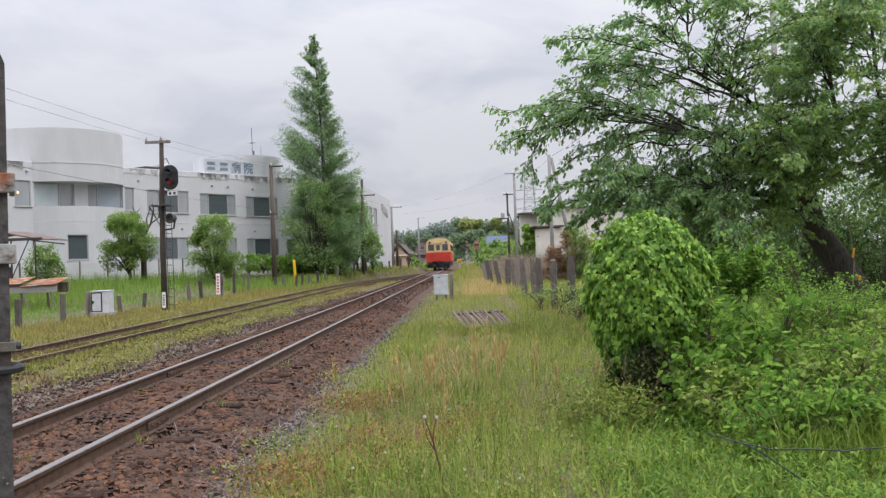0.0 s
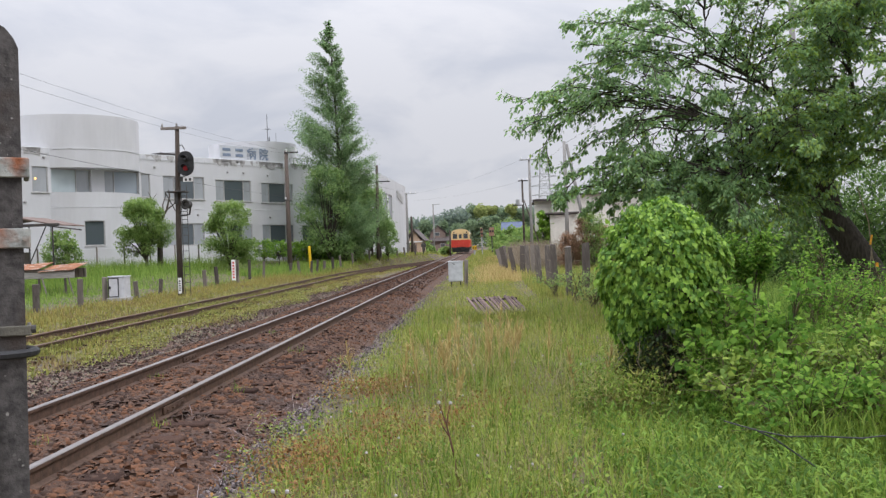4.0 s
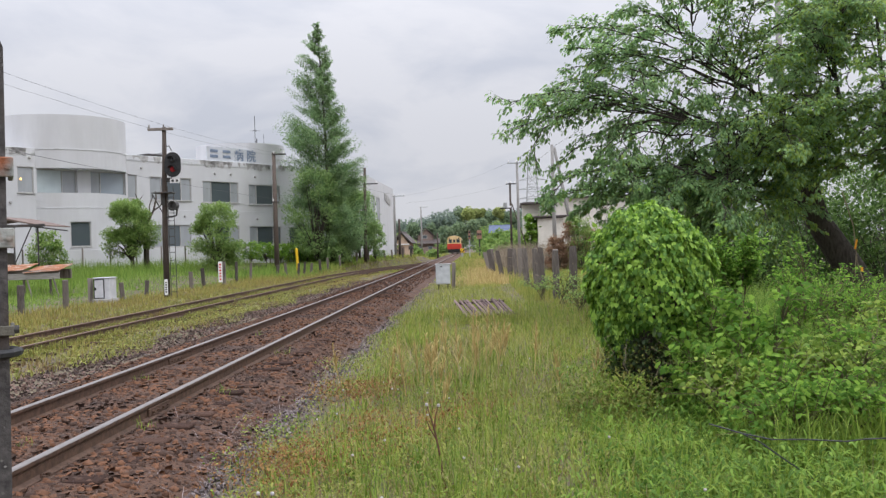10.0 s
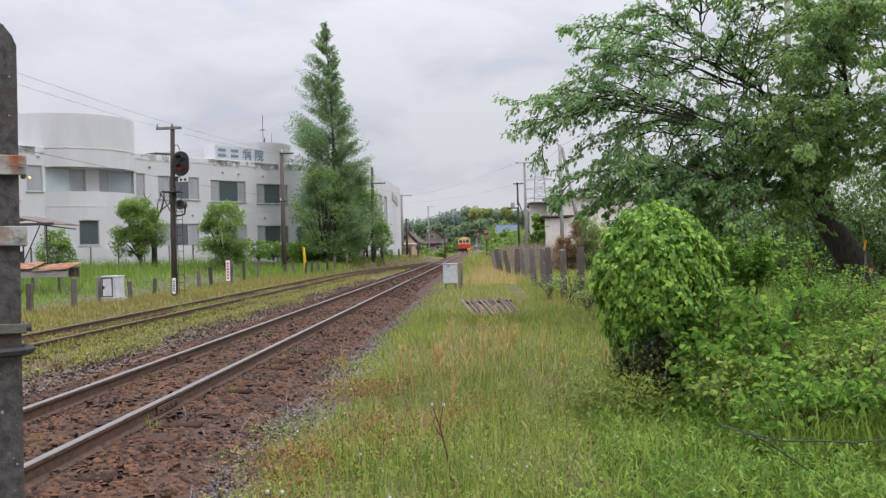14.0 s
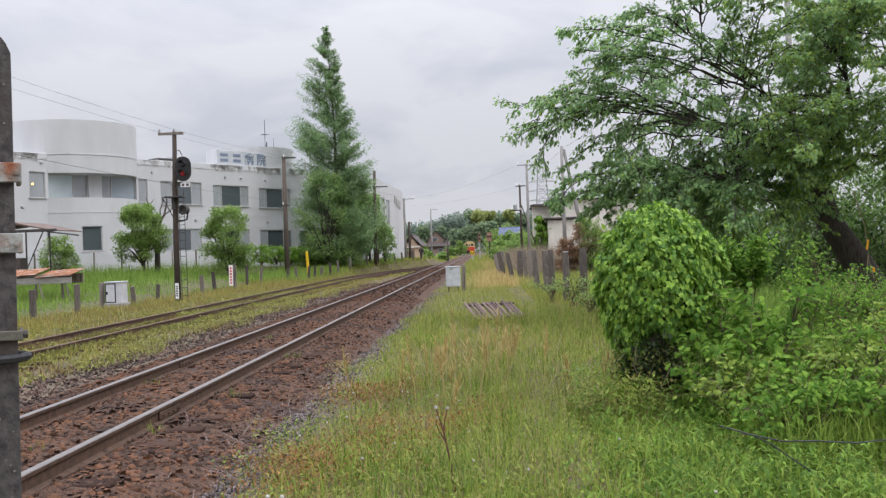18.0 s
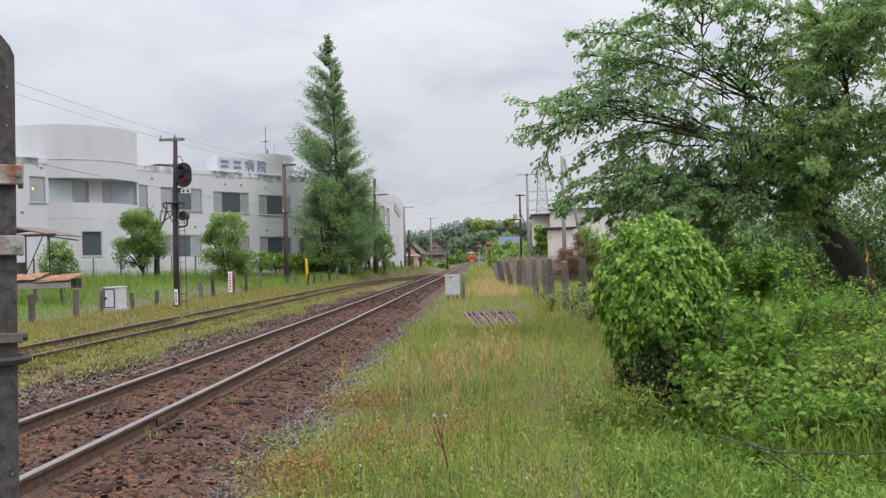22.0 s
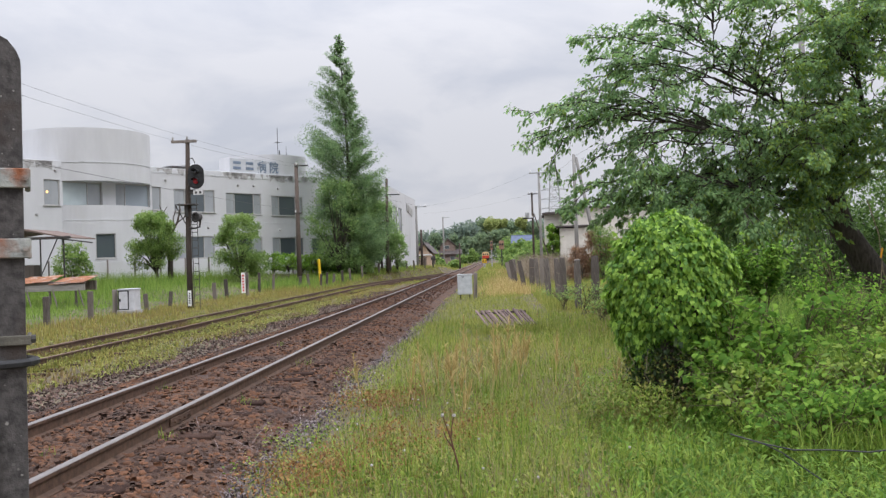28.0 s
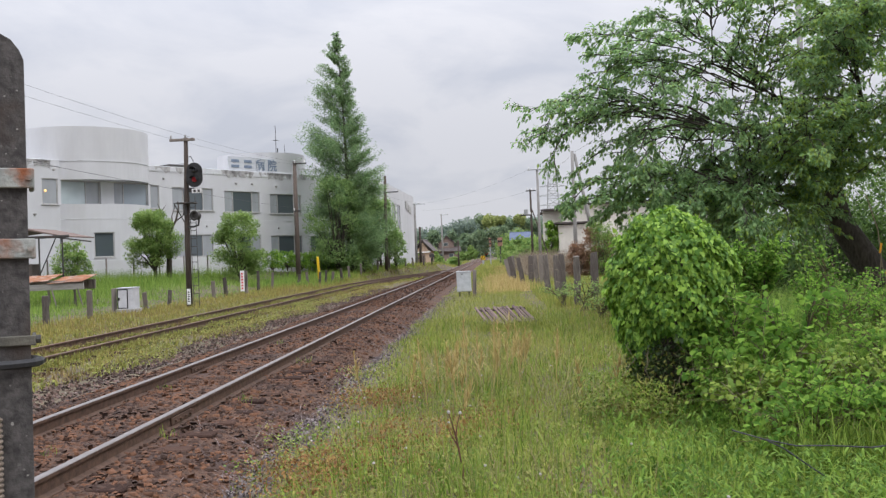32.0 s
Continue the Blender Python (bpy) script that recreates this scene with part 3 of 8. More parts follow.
def build_ballast():
    ys = np.concatenate([np.arange(-6, 60, 0.5), np.arange(60, 130, 3.0), np.arange(130, 700, 20.0)])
    s = ribbon([(-2.35, -0.50), (-1.75, -0.30), (-1.25, -0.21), (-0.6, -0.185), (0, -0.165), (0.6, -0.185), (1.05, -0.22), (1.45, -0.34), (1.9, -0.50)], ys, track_x)
    s.v = [(x, y, z + fuller(y, x - float(track_x(y))) + 0.02 * noise.noise((x * 2.3, y * 2.3, 0))) for x, y, z in s.v]
    b = tagged(part("ballast_bed", s, M_BALLAST, None, "rust-brown crushed stone bed under the main line", True, "structure"), category="ballast")
    rng = np.random.default_rng(5)
    n = 40000
    y = 3.5 + 28 * rng.random(n) ** 1.7
    u = rng.uniform(-2.55, 1.5, n)
    z = np.interp(u, [-2.35, -1.75, -1.25, -0.6, 0, 0.6, 1.05, 1.45, 1.9], [-0.50, -0.30, -0.21, -0.185, -0.165, -0.185, -0.22, -0.34, -0.50])
    d = 0.008 + 0.019 * rng.random(n) ** 2.2
    me = soup("ballast_stone", STONE_V, STONE_F, n3(track_x(y) + u, y, z + fuller(y, u) + d * 0.35), turns(rng, n, 0.8), n3(d * rng.uniform(0.8, 1.9, n), d * rng.uniform(0.7, 1.3, n), d * rng.uniform(0.4, 0.8, n)))
    tagged(part("ballast_stones", me, M_STONE, None, "loose rust-stained ballast stones along the rails", kind="stuff"), category="ballast")
    n = 9000
    y = 28 + 52 * rng.random(n) ** 1.3
    u = rng.uniform(-1.9, 1.3, n)
    z = np.interp(u, [-2.35, -1.75, -1.25, -0.6, 0, 0.6, 1.05, 1.45, 1.9], [-0.50, -0.30, -0.21, -0.185, -0.165, -0.185, -0.22, -0.34, -0.50])
    d = rng.uniform(0.012, 0.028, n)
    me = soup("ballast_stone", STONE_V, STONE_F, n3(track_x(y) + u, y, z + fuller(y, u) + d * 0.1), any_turns(rng, n), n3(d * 1.3, d * 1.3, d * 0.5))
    tagged(part("ballast_stones", me, M_STONE, None, "rust-stained ballast stones further along the line", kind="stuff"), category="ballast")
    n = 12000
    y = 5.0 + 45 * rng.random(n) ** 1.5
    x = track_x(y) - rng.uniform(1.9, 3.1, n) - 0.15 * np.sin(y * 0.9)
    d = 0.010 + 0.018 * rng.random(n) ** 2
    me = soup("ballast_stone", STONE_V, STONE_F, n3(x, y, np.maximum(land(x, y), -0.44) + d * 0.2), any_turns(rng, n), n3(d * 1.4, d, d * 0.7))
    tagged(part("ballast_stones", me, M_SPREAD, None, "purple-brown stones strewn between the two tracks", kind="stuff"), category="ballast")
    n = 6500
    y = 3.5 + 34 * rng.random(n) ** 1.6
    u = np.where(rng.random(n) < 0.9, rng.normal(1.62, 0.20, n), rng.normal(-2.1, 0.2, n))
    d = rng.uniform(0.008, 0.018, n)
    x = track_x(y) + u
    me = soup("grey_stone", STONE_V, STONE_F, n3(x, y, np.maximum(land(x, y), -0.36 - 0.1 * (u > 1.7)) + d * 0.4), any_turns(rng, n), n3(d * 1.2, d, d * 0.75))
    tagged(part("grey_ballast_stones", me, M_GREYSTONE, None, "grey stones spilt at the foot of the ballast", kind="stuff"), category="ballast")


def build_stone_heap():
    rng = np.random.default_rng(14)
    n = 900
    x, y = rng.normal(-2.75, 0.40, n), rng.normal(43.7, 2.6, n)
    d = rng.uniform(0.018, 0.042, n)
    z = land(x, y) + 0.10 * np.exp(-((x + 2.75) / 0.5) ** 2 - ((y - 43.7) / 2.6) ** 2) * rng.random(n) + d * 0.4
    me = soup("pale_stone", STONE_V, STONE_F, n3(x, y, z), any_turns(rng, n), n3(d * 1.2, d, d * 0.7))
    tagged(part("pale_stones", me, M_PALESTONE, None, "low spread of pale grey stones beside the rails", kind="stuff"), category="gravel")


RAIL_FOOT = [(-0.061, -0.150), (0.061, -0.150), (0.061, -0.138), (0.012, -0.122), (0.009, -0.045), (0.031, -0.034), (0.0325, -0.009), (-0.0325, -0.009), (-0.031, -0.034), (-0.009, -0.045), (-0.012, -0.122), (-0.061, -0.138)]
RAIL_HEAD = [(0.0325, -0.0088), (0.027, -0.003), (0.012, 0.0), (-0.012, 0.0), (-0.027, -0.003), (-0.0325, -0.0088)]


def closed(prof):
    return prof + prof[:1]


def build_track():
    tr = thing("main_track", pose(0, 0, 0), "single railway line on rust-brown ballast, rails polished by trains", "railway track", kind="structure")
    ys = np.concatenate([np.arange(-5, 130, 3.0), np.arange(130, 720, 25.0)])
    for off, gap in ((-0.5665, 12.6), (0.5665, 8.6)):
        r = part("rail", ribbon(closed(RAIL_FOOT), ys, lambda y: track_x(y) + off), M_RUST, tr, "rail with rusty web and foot")
        part("rail_head", ribbon(closed(RAIL_HEAD), ys, lambda y: track_x(y) + off), M_RAILHEAD, r, "bright worn running surface")
        for k in range(5):
            y = gap + 25 * k
            for side in (-1, 1):
                s = Shape().box((track_x(y) + off + side * 0.024, y, -0.085), (0.018, 0.56, 0.07), 0.006)
                for b in (-0.2, -0.07, 0.07, 0.2):
                    s.tube([(track_x(y) + off + side * 0.03, y + b, -0.085), (track_x(y) + off + side * 0.055, y + b, -0.085)], 0.013, 6)
                part("fishplate", s, M_RUST, r, "bolted rail joint bar")
    me = Shape().box((0, 0, 0), (2.1, 0.20, 0.14), 0.012).mesh("sleeper")
    plate = Shape()
    for off in (-0.5665, 0.5665):
        plate.box((off, 0, 0.075), (0.25, 0.15, 0.016), 0.004)
        for sx in (-0.085, 0.085):
            for sy in (-0.045, 0.045):
                plate.box((off + sx, sy, 0.095), (0.028, 0.022, 0.03), 0.004)
    plate = plate.mesh("tie_plate")
    rng = random.Random(3)
    y = 1.8
    while y < 120:
        sl = part("sleeper", me, M_SLEEPER, tr)
        sl.matrix_basis = pose(float(track_x(y)) + rng.uniform(-0.03, 0.03), y, -0.234 + rng.uniform(-0.012, 0.012), 0, 0, rng.uniform(-1, 1))
        if y < 40:
            part("tie_plate", plate, M_RUST, sl)
        y += 0.63
    far = Shape()
    while y < 420:
        far.box((track_x(y), y, -0.238), (2.1, 0.2, 0.14))
        y += 0.63
    part("distant_sleepers", far, M_SLEEPER, tr, kind="stuff")
    sd = thing("siding_track", pose(0, 0, 0), "disused rusty siding sunk in weeds beside the main line", "railway track", kind="structure")
    ys = np.concatenate([np.arange(-5, 50, 3.0), np.arange(50, 116, 1.5)])
    for off in (-0.5665, 0.5665):
        lo = lambda pr: [(x, z - 0.13) for x, z in pr]
        r = part("rail", ribbon(closed(lo(RAIL_FOOT)), ys, lambda y: siding_x(y) + off), M_RUST, sd, "rusty rail half hidden in weeds")
        part("rail_head", ribbon(closed(lo(RAIL_HEAD)), ys, lambda y: siding_x(y) + off), M_OLDHEAD, r)
    y = 2.0
    while y < 105:
        sl = part("sleeper", me, M_SLEEPER, sd)
        sl.matrix_basis = pose(float(siding_x(y)), y, -0.365, 0, 0, rng.uniform(-1, 1))
        y += 0.66


build_ground()
build_ballast()
build_stone_heap()
build_track()


# ---- the white two-storey hospital ----


def grid_wall(smap, s0, s1, z0, z1, thick, holes, step=99.0):
    """A wall with thickness and openings that go through it; smap(s, depth, z) lays it out flat or round."""
    ss = {s0, s1}
    zs = {z0, z1}
    for a, b, c, d in holes:
        ss |= {a, b}
        zs |= {c, d}
    k = s0
    while k < s1:
        ss.add(k)
        k += step
    ss, zs = sorted(ss), sorted(zs)
    solid = lambda a, b: not any(h[0] < a < h[1] and h[2] < b < h[3] for h in holes)
    sh = Shape()
    quad = lambda *p: sh.add([smap(*q) for q in p], [(0, 1, 2, 3)])
    for i in range(len(ss) - 1):
        a, b = ss[i], ss[i + 1]
        for j in range(len(zs) - 1):
            c, d = zs[j], zs[j + 1]
            m = ((a + b) / 2, (c + d) / 2)
            if not solid(*m):
                continue
            quad((a, 0, c), (b, 0, c), (b, 0, d), (a, 0, d))
            quad((a, thick, d), (b, thick, d), (b, thick, c), (a, thick, c))
            for di, pts in (((-1, 0), ((a, 0, c), (a, 0, d), (a, thick, d), (a, thick, c))), ((1, 0), ((b, 0, d), (b, 0, c), (b, thick, c), (b, thick, d))),
                            ((0, -1), ((b, 0, c), (a, 0, c), (a, thick, c), (b, thick, c))), ((0, 1), ((a, 0, d), (b, 0, d), (b, thick, d), (a, thick, d)))):
                ii, jj = i + di[0], j + di[1]
                if not (0 <= ii < len(ss) - 1 and 0 <= jj < len(zs) - 1) or not solid((ss[ii] + ss[ii + 1]) / 2, (zs[jj] + zs[jj + 1]) / 2):
                    quad(*pts)
    return sh


def window_unit(parent, m, w, h, splits, fills, depth=0.08):
    """An aluminium window: frame, mullions, one pane for each field. m maps (x across, y inwards, z up)."""
    fr = Shape()
    for x in (0.03, w - 0.03):
        fr.box((x, depth, h / 2), (0.06, 0.07, h), 0.006)
    for z in (0.03, h - 0.03):
        fr.box((w / 2, depth + 0.002, z), (w - 0.02, 0.066, 0.06), 0.006)
    edges = [0.0] + [k * w for k in splits] + [w]
    for x in edges[1:-1]:
        fr.box((x, depth - 0.004, h / 2), (0.065, 0.07, h - 0.02), 0.006)
    wdw = new("window")
    wdw.parent, wdw.matrix_basis = parent, m
    part("window_frame", fr, M_FRAME, wdw)
    part("window_sill", Shape().box((w / 2, -0.02, -0.03), (w + 0.12, 0.14, 0.05), 0.01), M_FRAME, wdw)
    for a, b, fill in zip(edges, edges[1:], fills):
        part("pane", Shape().box(((a + b) / 2, depth + 0.02, h / 2), (b - a - 0.02, 0.012, h - 0.04)), fill, wdw)
    return wdw


def build_hospital():
    ho = thing("hospital", pose(-20.9, 65.4, 0, 0, 0, 54.5), "white rendered two-storey hospital with a round corner tower and streaked parapet", "building")
    flat = lambda s, d, z: (s, d, z)
    G, R2 = 0.0, 8.3
    D, C, P = M_PANE, M_PALEPANE, M_GREYPANE
    wins = [(-11.7, 1.05, 5.5, 1.62, (), (P,)), (-4.0, 0.72, 5.36, 1.6, (), (P,)), (-2.25, 3.5, 5.26, 1.62, (0.27, 0.75), (P, D, P)), (2.26, 3.35, 5.19, 1.57, (0.24, 0.78), (P, D, P)),
            (6.62, 3.27, 5.12, 1.54, (0.24, 0.76), (P, D, P)), (11.3, 3.3, 5.08, 1.54, (0.24, 0.76), (P, D, P)),
            (-2.15, 3.3, 1.96, 1.58, (0.3, 0.72), (P, D, P)), (2.3, 3.3, 2.0, 1.5, (0.3, 0.72), (P, D, P)), (6.6, 3.27, 2.0, 1.42, (0.25, 0.75), (P, D, D)), (10.78, 0.95, 0.9, 2.45, (), (D,)),
            (-15.6, 1.8, 5.5, 1.62, (0.5,), (D, D)), (-10.65, 2.3, 1.0, 2.7, (0.55,), (D, P))]
    band = (-10.45, -4.15, 5.5, 7.05)
    holes = [(a, a + w, z, z + h) for a, w, z, h, *_ in wins] + [band]
    part("wall", grid_wall(flat, -19, 11.9, G, 7.95, 0.28, holes), M_WALL, ho, "white rendered wall")
    part("parapet", Shape().box((-3.55, 0.13, 8.13), (30.9, 0.32, 0.36), 0.02), M_PARAPET, ho, "streaked and peeling parapet band")
    part("cornice_line", Shape().box((-3.55, -0.012, 7.93), (30.9, 0.03, 0.05), 0.008), M_PARAPET, ho)
    part("string_course", Shape().box((0.9, -0.008, 4.55), (22.0, 0.02, 0.04), 0.006), M_PARAPET, ho)
    for a, w, z, h, sp, fl in wins:
        window_unit(ho, pose(a, 0, z), w, h, sp, fl)
    # peeled patches and rust streaks below the parapet
    rng = random.Random(8)
    for k in range(44):
        s = rng.choice([rng.uniform(-3.6, 11.5), rng.uniform(2.0, 11.5), rng.uniform(2.0, 11.5), rng.uniform(-3.6, 11.5), rng.uniform(-13.5, -10.8)])
        w, h = rng.uniform(0.10, 0.42), rng.uniform(0.25, 0.75)
        sh = Shape()
        top = 8.28
        n = rng.randint(3, 5)
        pts = [(s - w, top)] + [(s - w + 2 * w * (i + 0.5) / n + rng.uniform(-0.03, 0.03), top - h * rng.uniform(0.3, 1.0)) for i in range(n)] + [(s + w, top)]
        sh.prism(pts, -0.036, -0.030)
        part("peeled_patch", sh, M_STAIN, ho, "dark peeled patch under the parapet")
    # the round tower
    R, cs, cd = 4.25, -7.3, 2.75
    rnd = lambda s, d, z: (cs + (R - d) * math.sin(s / R), cd - (R - d) * math.cos(s / R), z)
    half = R * math.asin(3.25 / R)
    part("tower_lower_drum", grid_wall(rnd, -half, half, G, 5.5, 0.28, [(-1.72, -0.45, 2.1, 3.68)], 0.3), M_WALL, ho, "curved white wall below the tower window", True)
    part("tower_upper_drum", grid_wall(rnd, -math.pi * R, math.pi * R, 7.06, 10.42, 0.3, [], 0.33), M_WALL, ho, "plain round white drum above the roof", True)
    sl = Shape().lathe([(R - 0.1, 0), (R - 0.1, 0.14)], 48, (cs, cd, 7.10))
    part("tower_soffit", sl, M_PARAPET, ho, "underside of the drum over the window")
    part("tower_ring", grid_wall(lambda s, d, z: (cs + (R + 0.03 - d) * math.sin(s / R), cd - (R + 0.03 - d) * math.cos(s / R), z), -half, half, 8.22, 8.27, 0.06, [], 0.33), M_PARAPET, ho)
    part("tower_lower_ring", grid_wall(lambda s, d, z: (cs + (R + 0.02 - d) * math.sin(s / R), cd - (R + 0.02 - d) * math.cos(s / R), z), -half, half, 4.55, 4.59, 0.05, [], 0.33), M_PARAPET, ho)
    part("tower_roof", Shape().lathe([(R - 0.2, 0), (R - 0.2, 0.1)], 48, (cs, cd, 10.2)), M_PARAPET, ho)
    part("balcony_floor", Shape().lathe([(R - 0.2, 0), (R - 0.2, 0.1)], 48, (cs, cd, 5.36)), M_PARAPET, ho)
    window_unit(ho, pose(-10.45, 0.1, 5.5), 2.75, 1.55, (0.64,), (C, P))
    window_unit(ho, pose(-6.75, 0.1, 5.5), 2.6, 1.55, (0.30,), (P, M_SKYPANE))
    part("tower_pier", Shape().box((-7.23, 0.12, 6.28), (0.95, 0.26, 1.56)), M_WALL, ho)
    part("lamp_behind_window", Shape().lathe([(0.02, -0.07), (0.06, -0.04), (0.06, 0.04), (0.02, 0.07)], 10, (-11.45, 0.06, 6.35)), M_WARMLAMP, ho, "small lit lamp behind the glass")
    ta = -1.085 / R
    window_unit(ho, pose(cs + (R - 0.06) * math.sin(ta) - 0.63 * math.cos(ta), cd - (R - 0.06) * math.cos(ta) - 0.63 * math.sin(ta), 2.1, 0, 0, math.degrees(ta)), 1.26, 1.58, (), (D,))
    # roof room with the sign, low roof curbs
    part("roof_drum", Shape().lathe([(3.5, 0.0), (3.5, 2.05), (3.3, 2.05), (3.3, 1.8), (0.1, 1.8)], 56, (8.95, 3.55, 7.9)), M_WALL, ho, "round roof room behind the sign")
    part("roof_slab", Shape().box((-3.5, 7.4, 7.85), (30.8, 14.2, 0.16)), M_PARAPET, ho)
    part("back_wall", Shape().box((-3.5, 14.6, 4.0), (30.9, 0.25, 8.0)), M_WALL, ho)
    part("end_wall", Shape().box((-18.87, 7.4, 4.0), (0.25, 14.2, 8.0)), M_WALL, ho)
    part("far_end_wall", Shape().box((11.77, 7.4, 4.0), (0.25, 14.2, 8.0)), M_WALL, ho)
    part("roof_hatch", Shape().box((-0.6, 2.2, 8.42), (1.5, 1.6, 0.5), 0.03), M_STEEL, ho, "low dark box on the roof")
    part("roof_curb", Shape().box((0.9, 2.6, 8.55), (1.0, 1.6, 0.8), 0.03), M_WALL, ho)
    rail = Shape()
    for k in range(9):
        rail.tube([(8.6 + k * 0.4, 0.15, 8.3), (8.6 + k * 0.4, 0.15, 8.75)], 0.02, 6)
    rail.tube([(8.5, 0.15, 8.75), (11.9, 0.15, 8.75)], 0.022, 6)
    part("roof_railing", rail, M_FRAME, ho)
    sign = part("sign_panel", Shape().box((5.15, 0.25, 8.86), (4.5, 0.08, 1.06), 0.01), M_SIGNPANEL, ho, "pale blue roof sign with hospital lettering")
    for k, ch in enumerate(("", "", "病", "院")):
        s0 = 3.55 + k * 1.2
        if ch:
            cu = bpy.data.curves.new("letter", "FONT")
            cu.body, cu.size, cu.align_x, cu.extrude, cu.offset = ch, 0.95, "CENTER", 0.012, 0.012
            tmp = bpy.data.objects.new("letter", cu)
            scene.collection.objects.link(tmp)
            bpy.context.view_layer.update()
            me = bpy.data.meshes.new_from_object(tmp.evaluated_get(bpy.context.evaluated_depsgraph_get()))
            bpy.data.objects.remove(tmp)
            o = part("letter", me, M_BLUESIGN, sign)
            o.matrix_basis = pose(s0, 0.19, 8.52, 90, 0, 0)
        else:
            for dz in (0.20, -0.20):
                part("letter_bar", Shape().box((s0, 0.19, 8.87 + dz), (0.72, 0.024, 0.20)), M_BLUESIGN, sign)
    ant = Shape().tube([(8.85, 1.6, 9.7), (8.85, 1.6, 12.3)], 0.025, 6)
    ant.tube([(8.6, 1.6, 11.1), (9.1, 1.6, 11.15)], 0.012, 5)
    for k in range(5):
        ant.tube([(8.62 + k * 0.11, 1.3, 11.12), (8.62 + k * 0.11, 1.9, 11.12)], 0.008, 4)
    ant.tube([(8.98, 1.6, 9.7), (9.02, 1.6, 10.5)], 0.05, 6)
    part("roof_aerial", ant, M_STEEL, ho, "thin aerial mast on the roof")
    part("roof_aerial", Shape().tube([(9.75, 1.6, 9.7), (9.75, 1.6, 10.9)], 0.015, 5), M_STEEL, ho, "short thin aerial")
    # vents and small lamps on the wall
    for s, z in ((-12.2, 4.9), (-2.9, 7.45), (0.2, 7.4), (3.4, 7.35), (7.3, 7.25), (-2.6, 4.2), (0.6, 4.15), (3.3, 4.1), (7.4, 4.0), (-10.9, 7.7), (4.9, 7.35), (-3.0, 4.0)):
        part("wall_vent", Shape().lathe([(0.09, 0), (0.10, 0.06), (0.05, 0.12)], 8, (s, 0, z), Matrix.Rotation(radians(90), 4, "X")), M_FRAME, ho, "small round wall vent")
    # second wing, along the railway
    wing = thing("hospital_wing", pose(-9.95, 80.3, 0, 0, 0, 88.2), "white windowed wing of the hospital behind the tall conifer", "building")
    w2 = [(9.2, 2.8, 4.1, 2.6, (), (P,)), (12.9, 2.8, 4.1, 2.6, (), (P,)), (3.0, 2.0, 4.9, 1.6, (0.5,), (D, P)), (3.0, 2.0, 1.5, 1.6, (0.5,), (D, D)), (9.5, 2.0, 1.5, 1.6, (0.5,), (D, D))]
    part("wall", grid_wall(flat, 0, 27.8, 0, 8.35, 0.28, [(a, a + w, z, z + h) for a, w, z, h, *_ in w2]), M_WALL, wing, "plain white end wall")
    for a, w, z, h, sp, fl in w2:
        window_unit(wing, pose(a, 0, z), w, h, sp, fl)
    part("roof", Shape().box((13.9, 4.1, 8.2), (27.8, 7.7, 0.15)), M_PARAPET, wing)
    part("back_wall", Shape().box((13.9, 8.0, 4.1), (27.8, 0.25, 8.2)), M_WALL, wing)
    part("end_wall", Shape().box((0.12, 4.0, 4.1), (0.24, 7.4, 8.2)), M_WALL, wing)
    part("end_wall", Shape().box((27.7, 4.0, 4.1), (0.24, 7.4, 8.2)), M_WALL, wing)
    for k in range(4):
        part("sign_bar", Shape().box((20.2 + k * 1.3, -0.06, 7.05 - 0.14 * k), (1.1, 0.06, 0.8), 0.02), M_FRAME, wing, "grey lettering block")
    fe = thing("garden_railing", pose(-10.4, 107.5, 0), "dark steel railing at the foot of the white wing", "railing")
    for k in range(9):
        part("post", Shape().tube([(0.28 * k, 0, -0.2), (0.28 * k, 0, 1.75)], 0.03, 5), M_STEEL, fe)
    for z in (0.5, 1.1, 1.7):
        part("rail", Shape().box((1.12, 0, z), (2.4, 0.05, 0.07), 0.008), M_STEEL, fe)
    low = thing("boundary_wall", pose(-20.9, 65.4, 0, 0, 0, 54.5), "low pale concrete block wall at the hospital's foot", "wall")
    for k in range(13):
        part("wall_panel", Shape().box((-13.4 + k * 1.95, -1.6, 1.15), (1.93, 0.12, 1.5), 0.01), M_WALL, low)
        part("wall_post", Shape().box((-12.42 + k * 1.95, -1.68, 1.18), (0.08, 0.08, 1.65), 0.01), M_GREYWOOD, low)


build_hospital()


# ---- things on the far side of the tracks ----
def ground_z(x, y):
    return float(land(x, y))


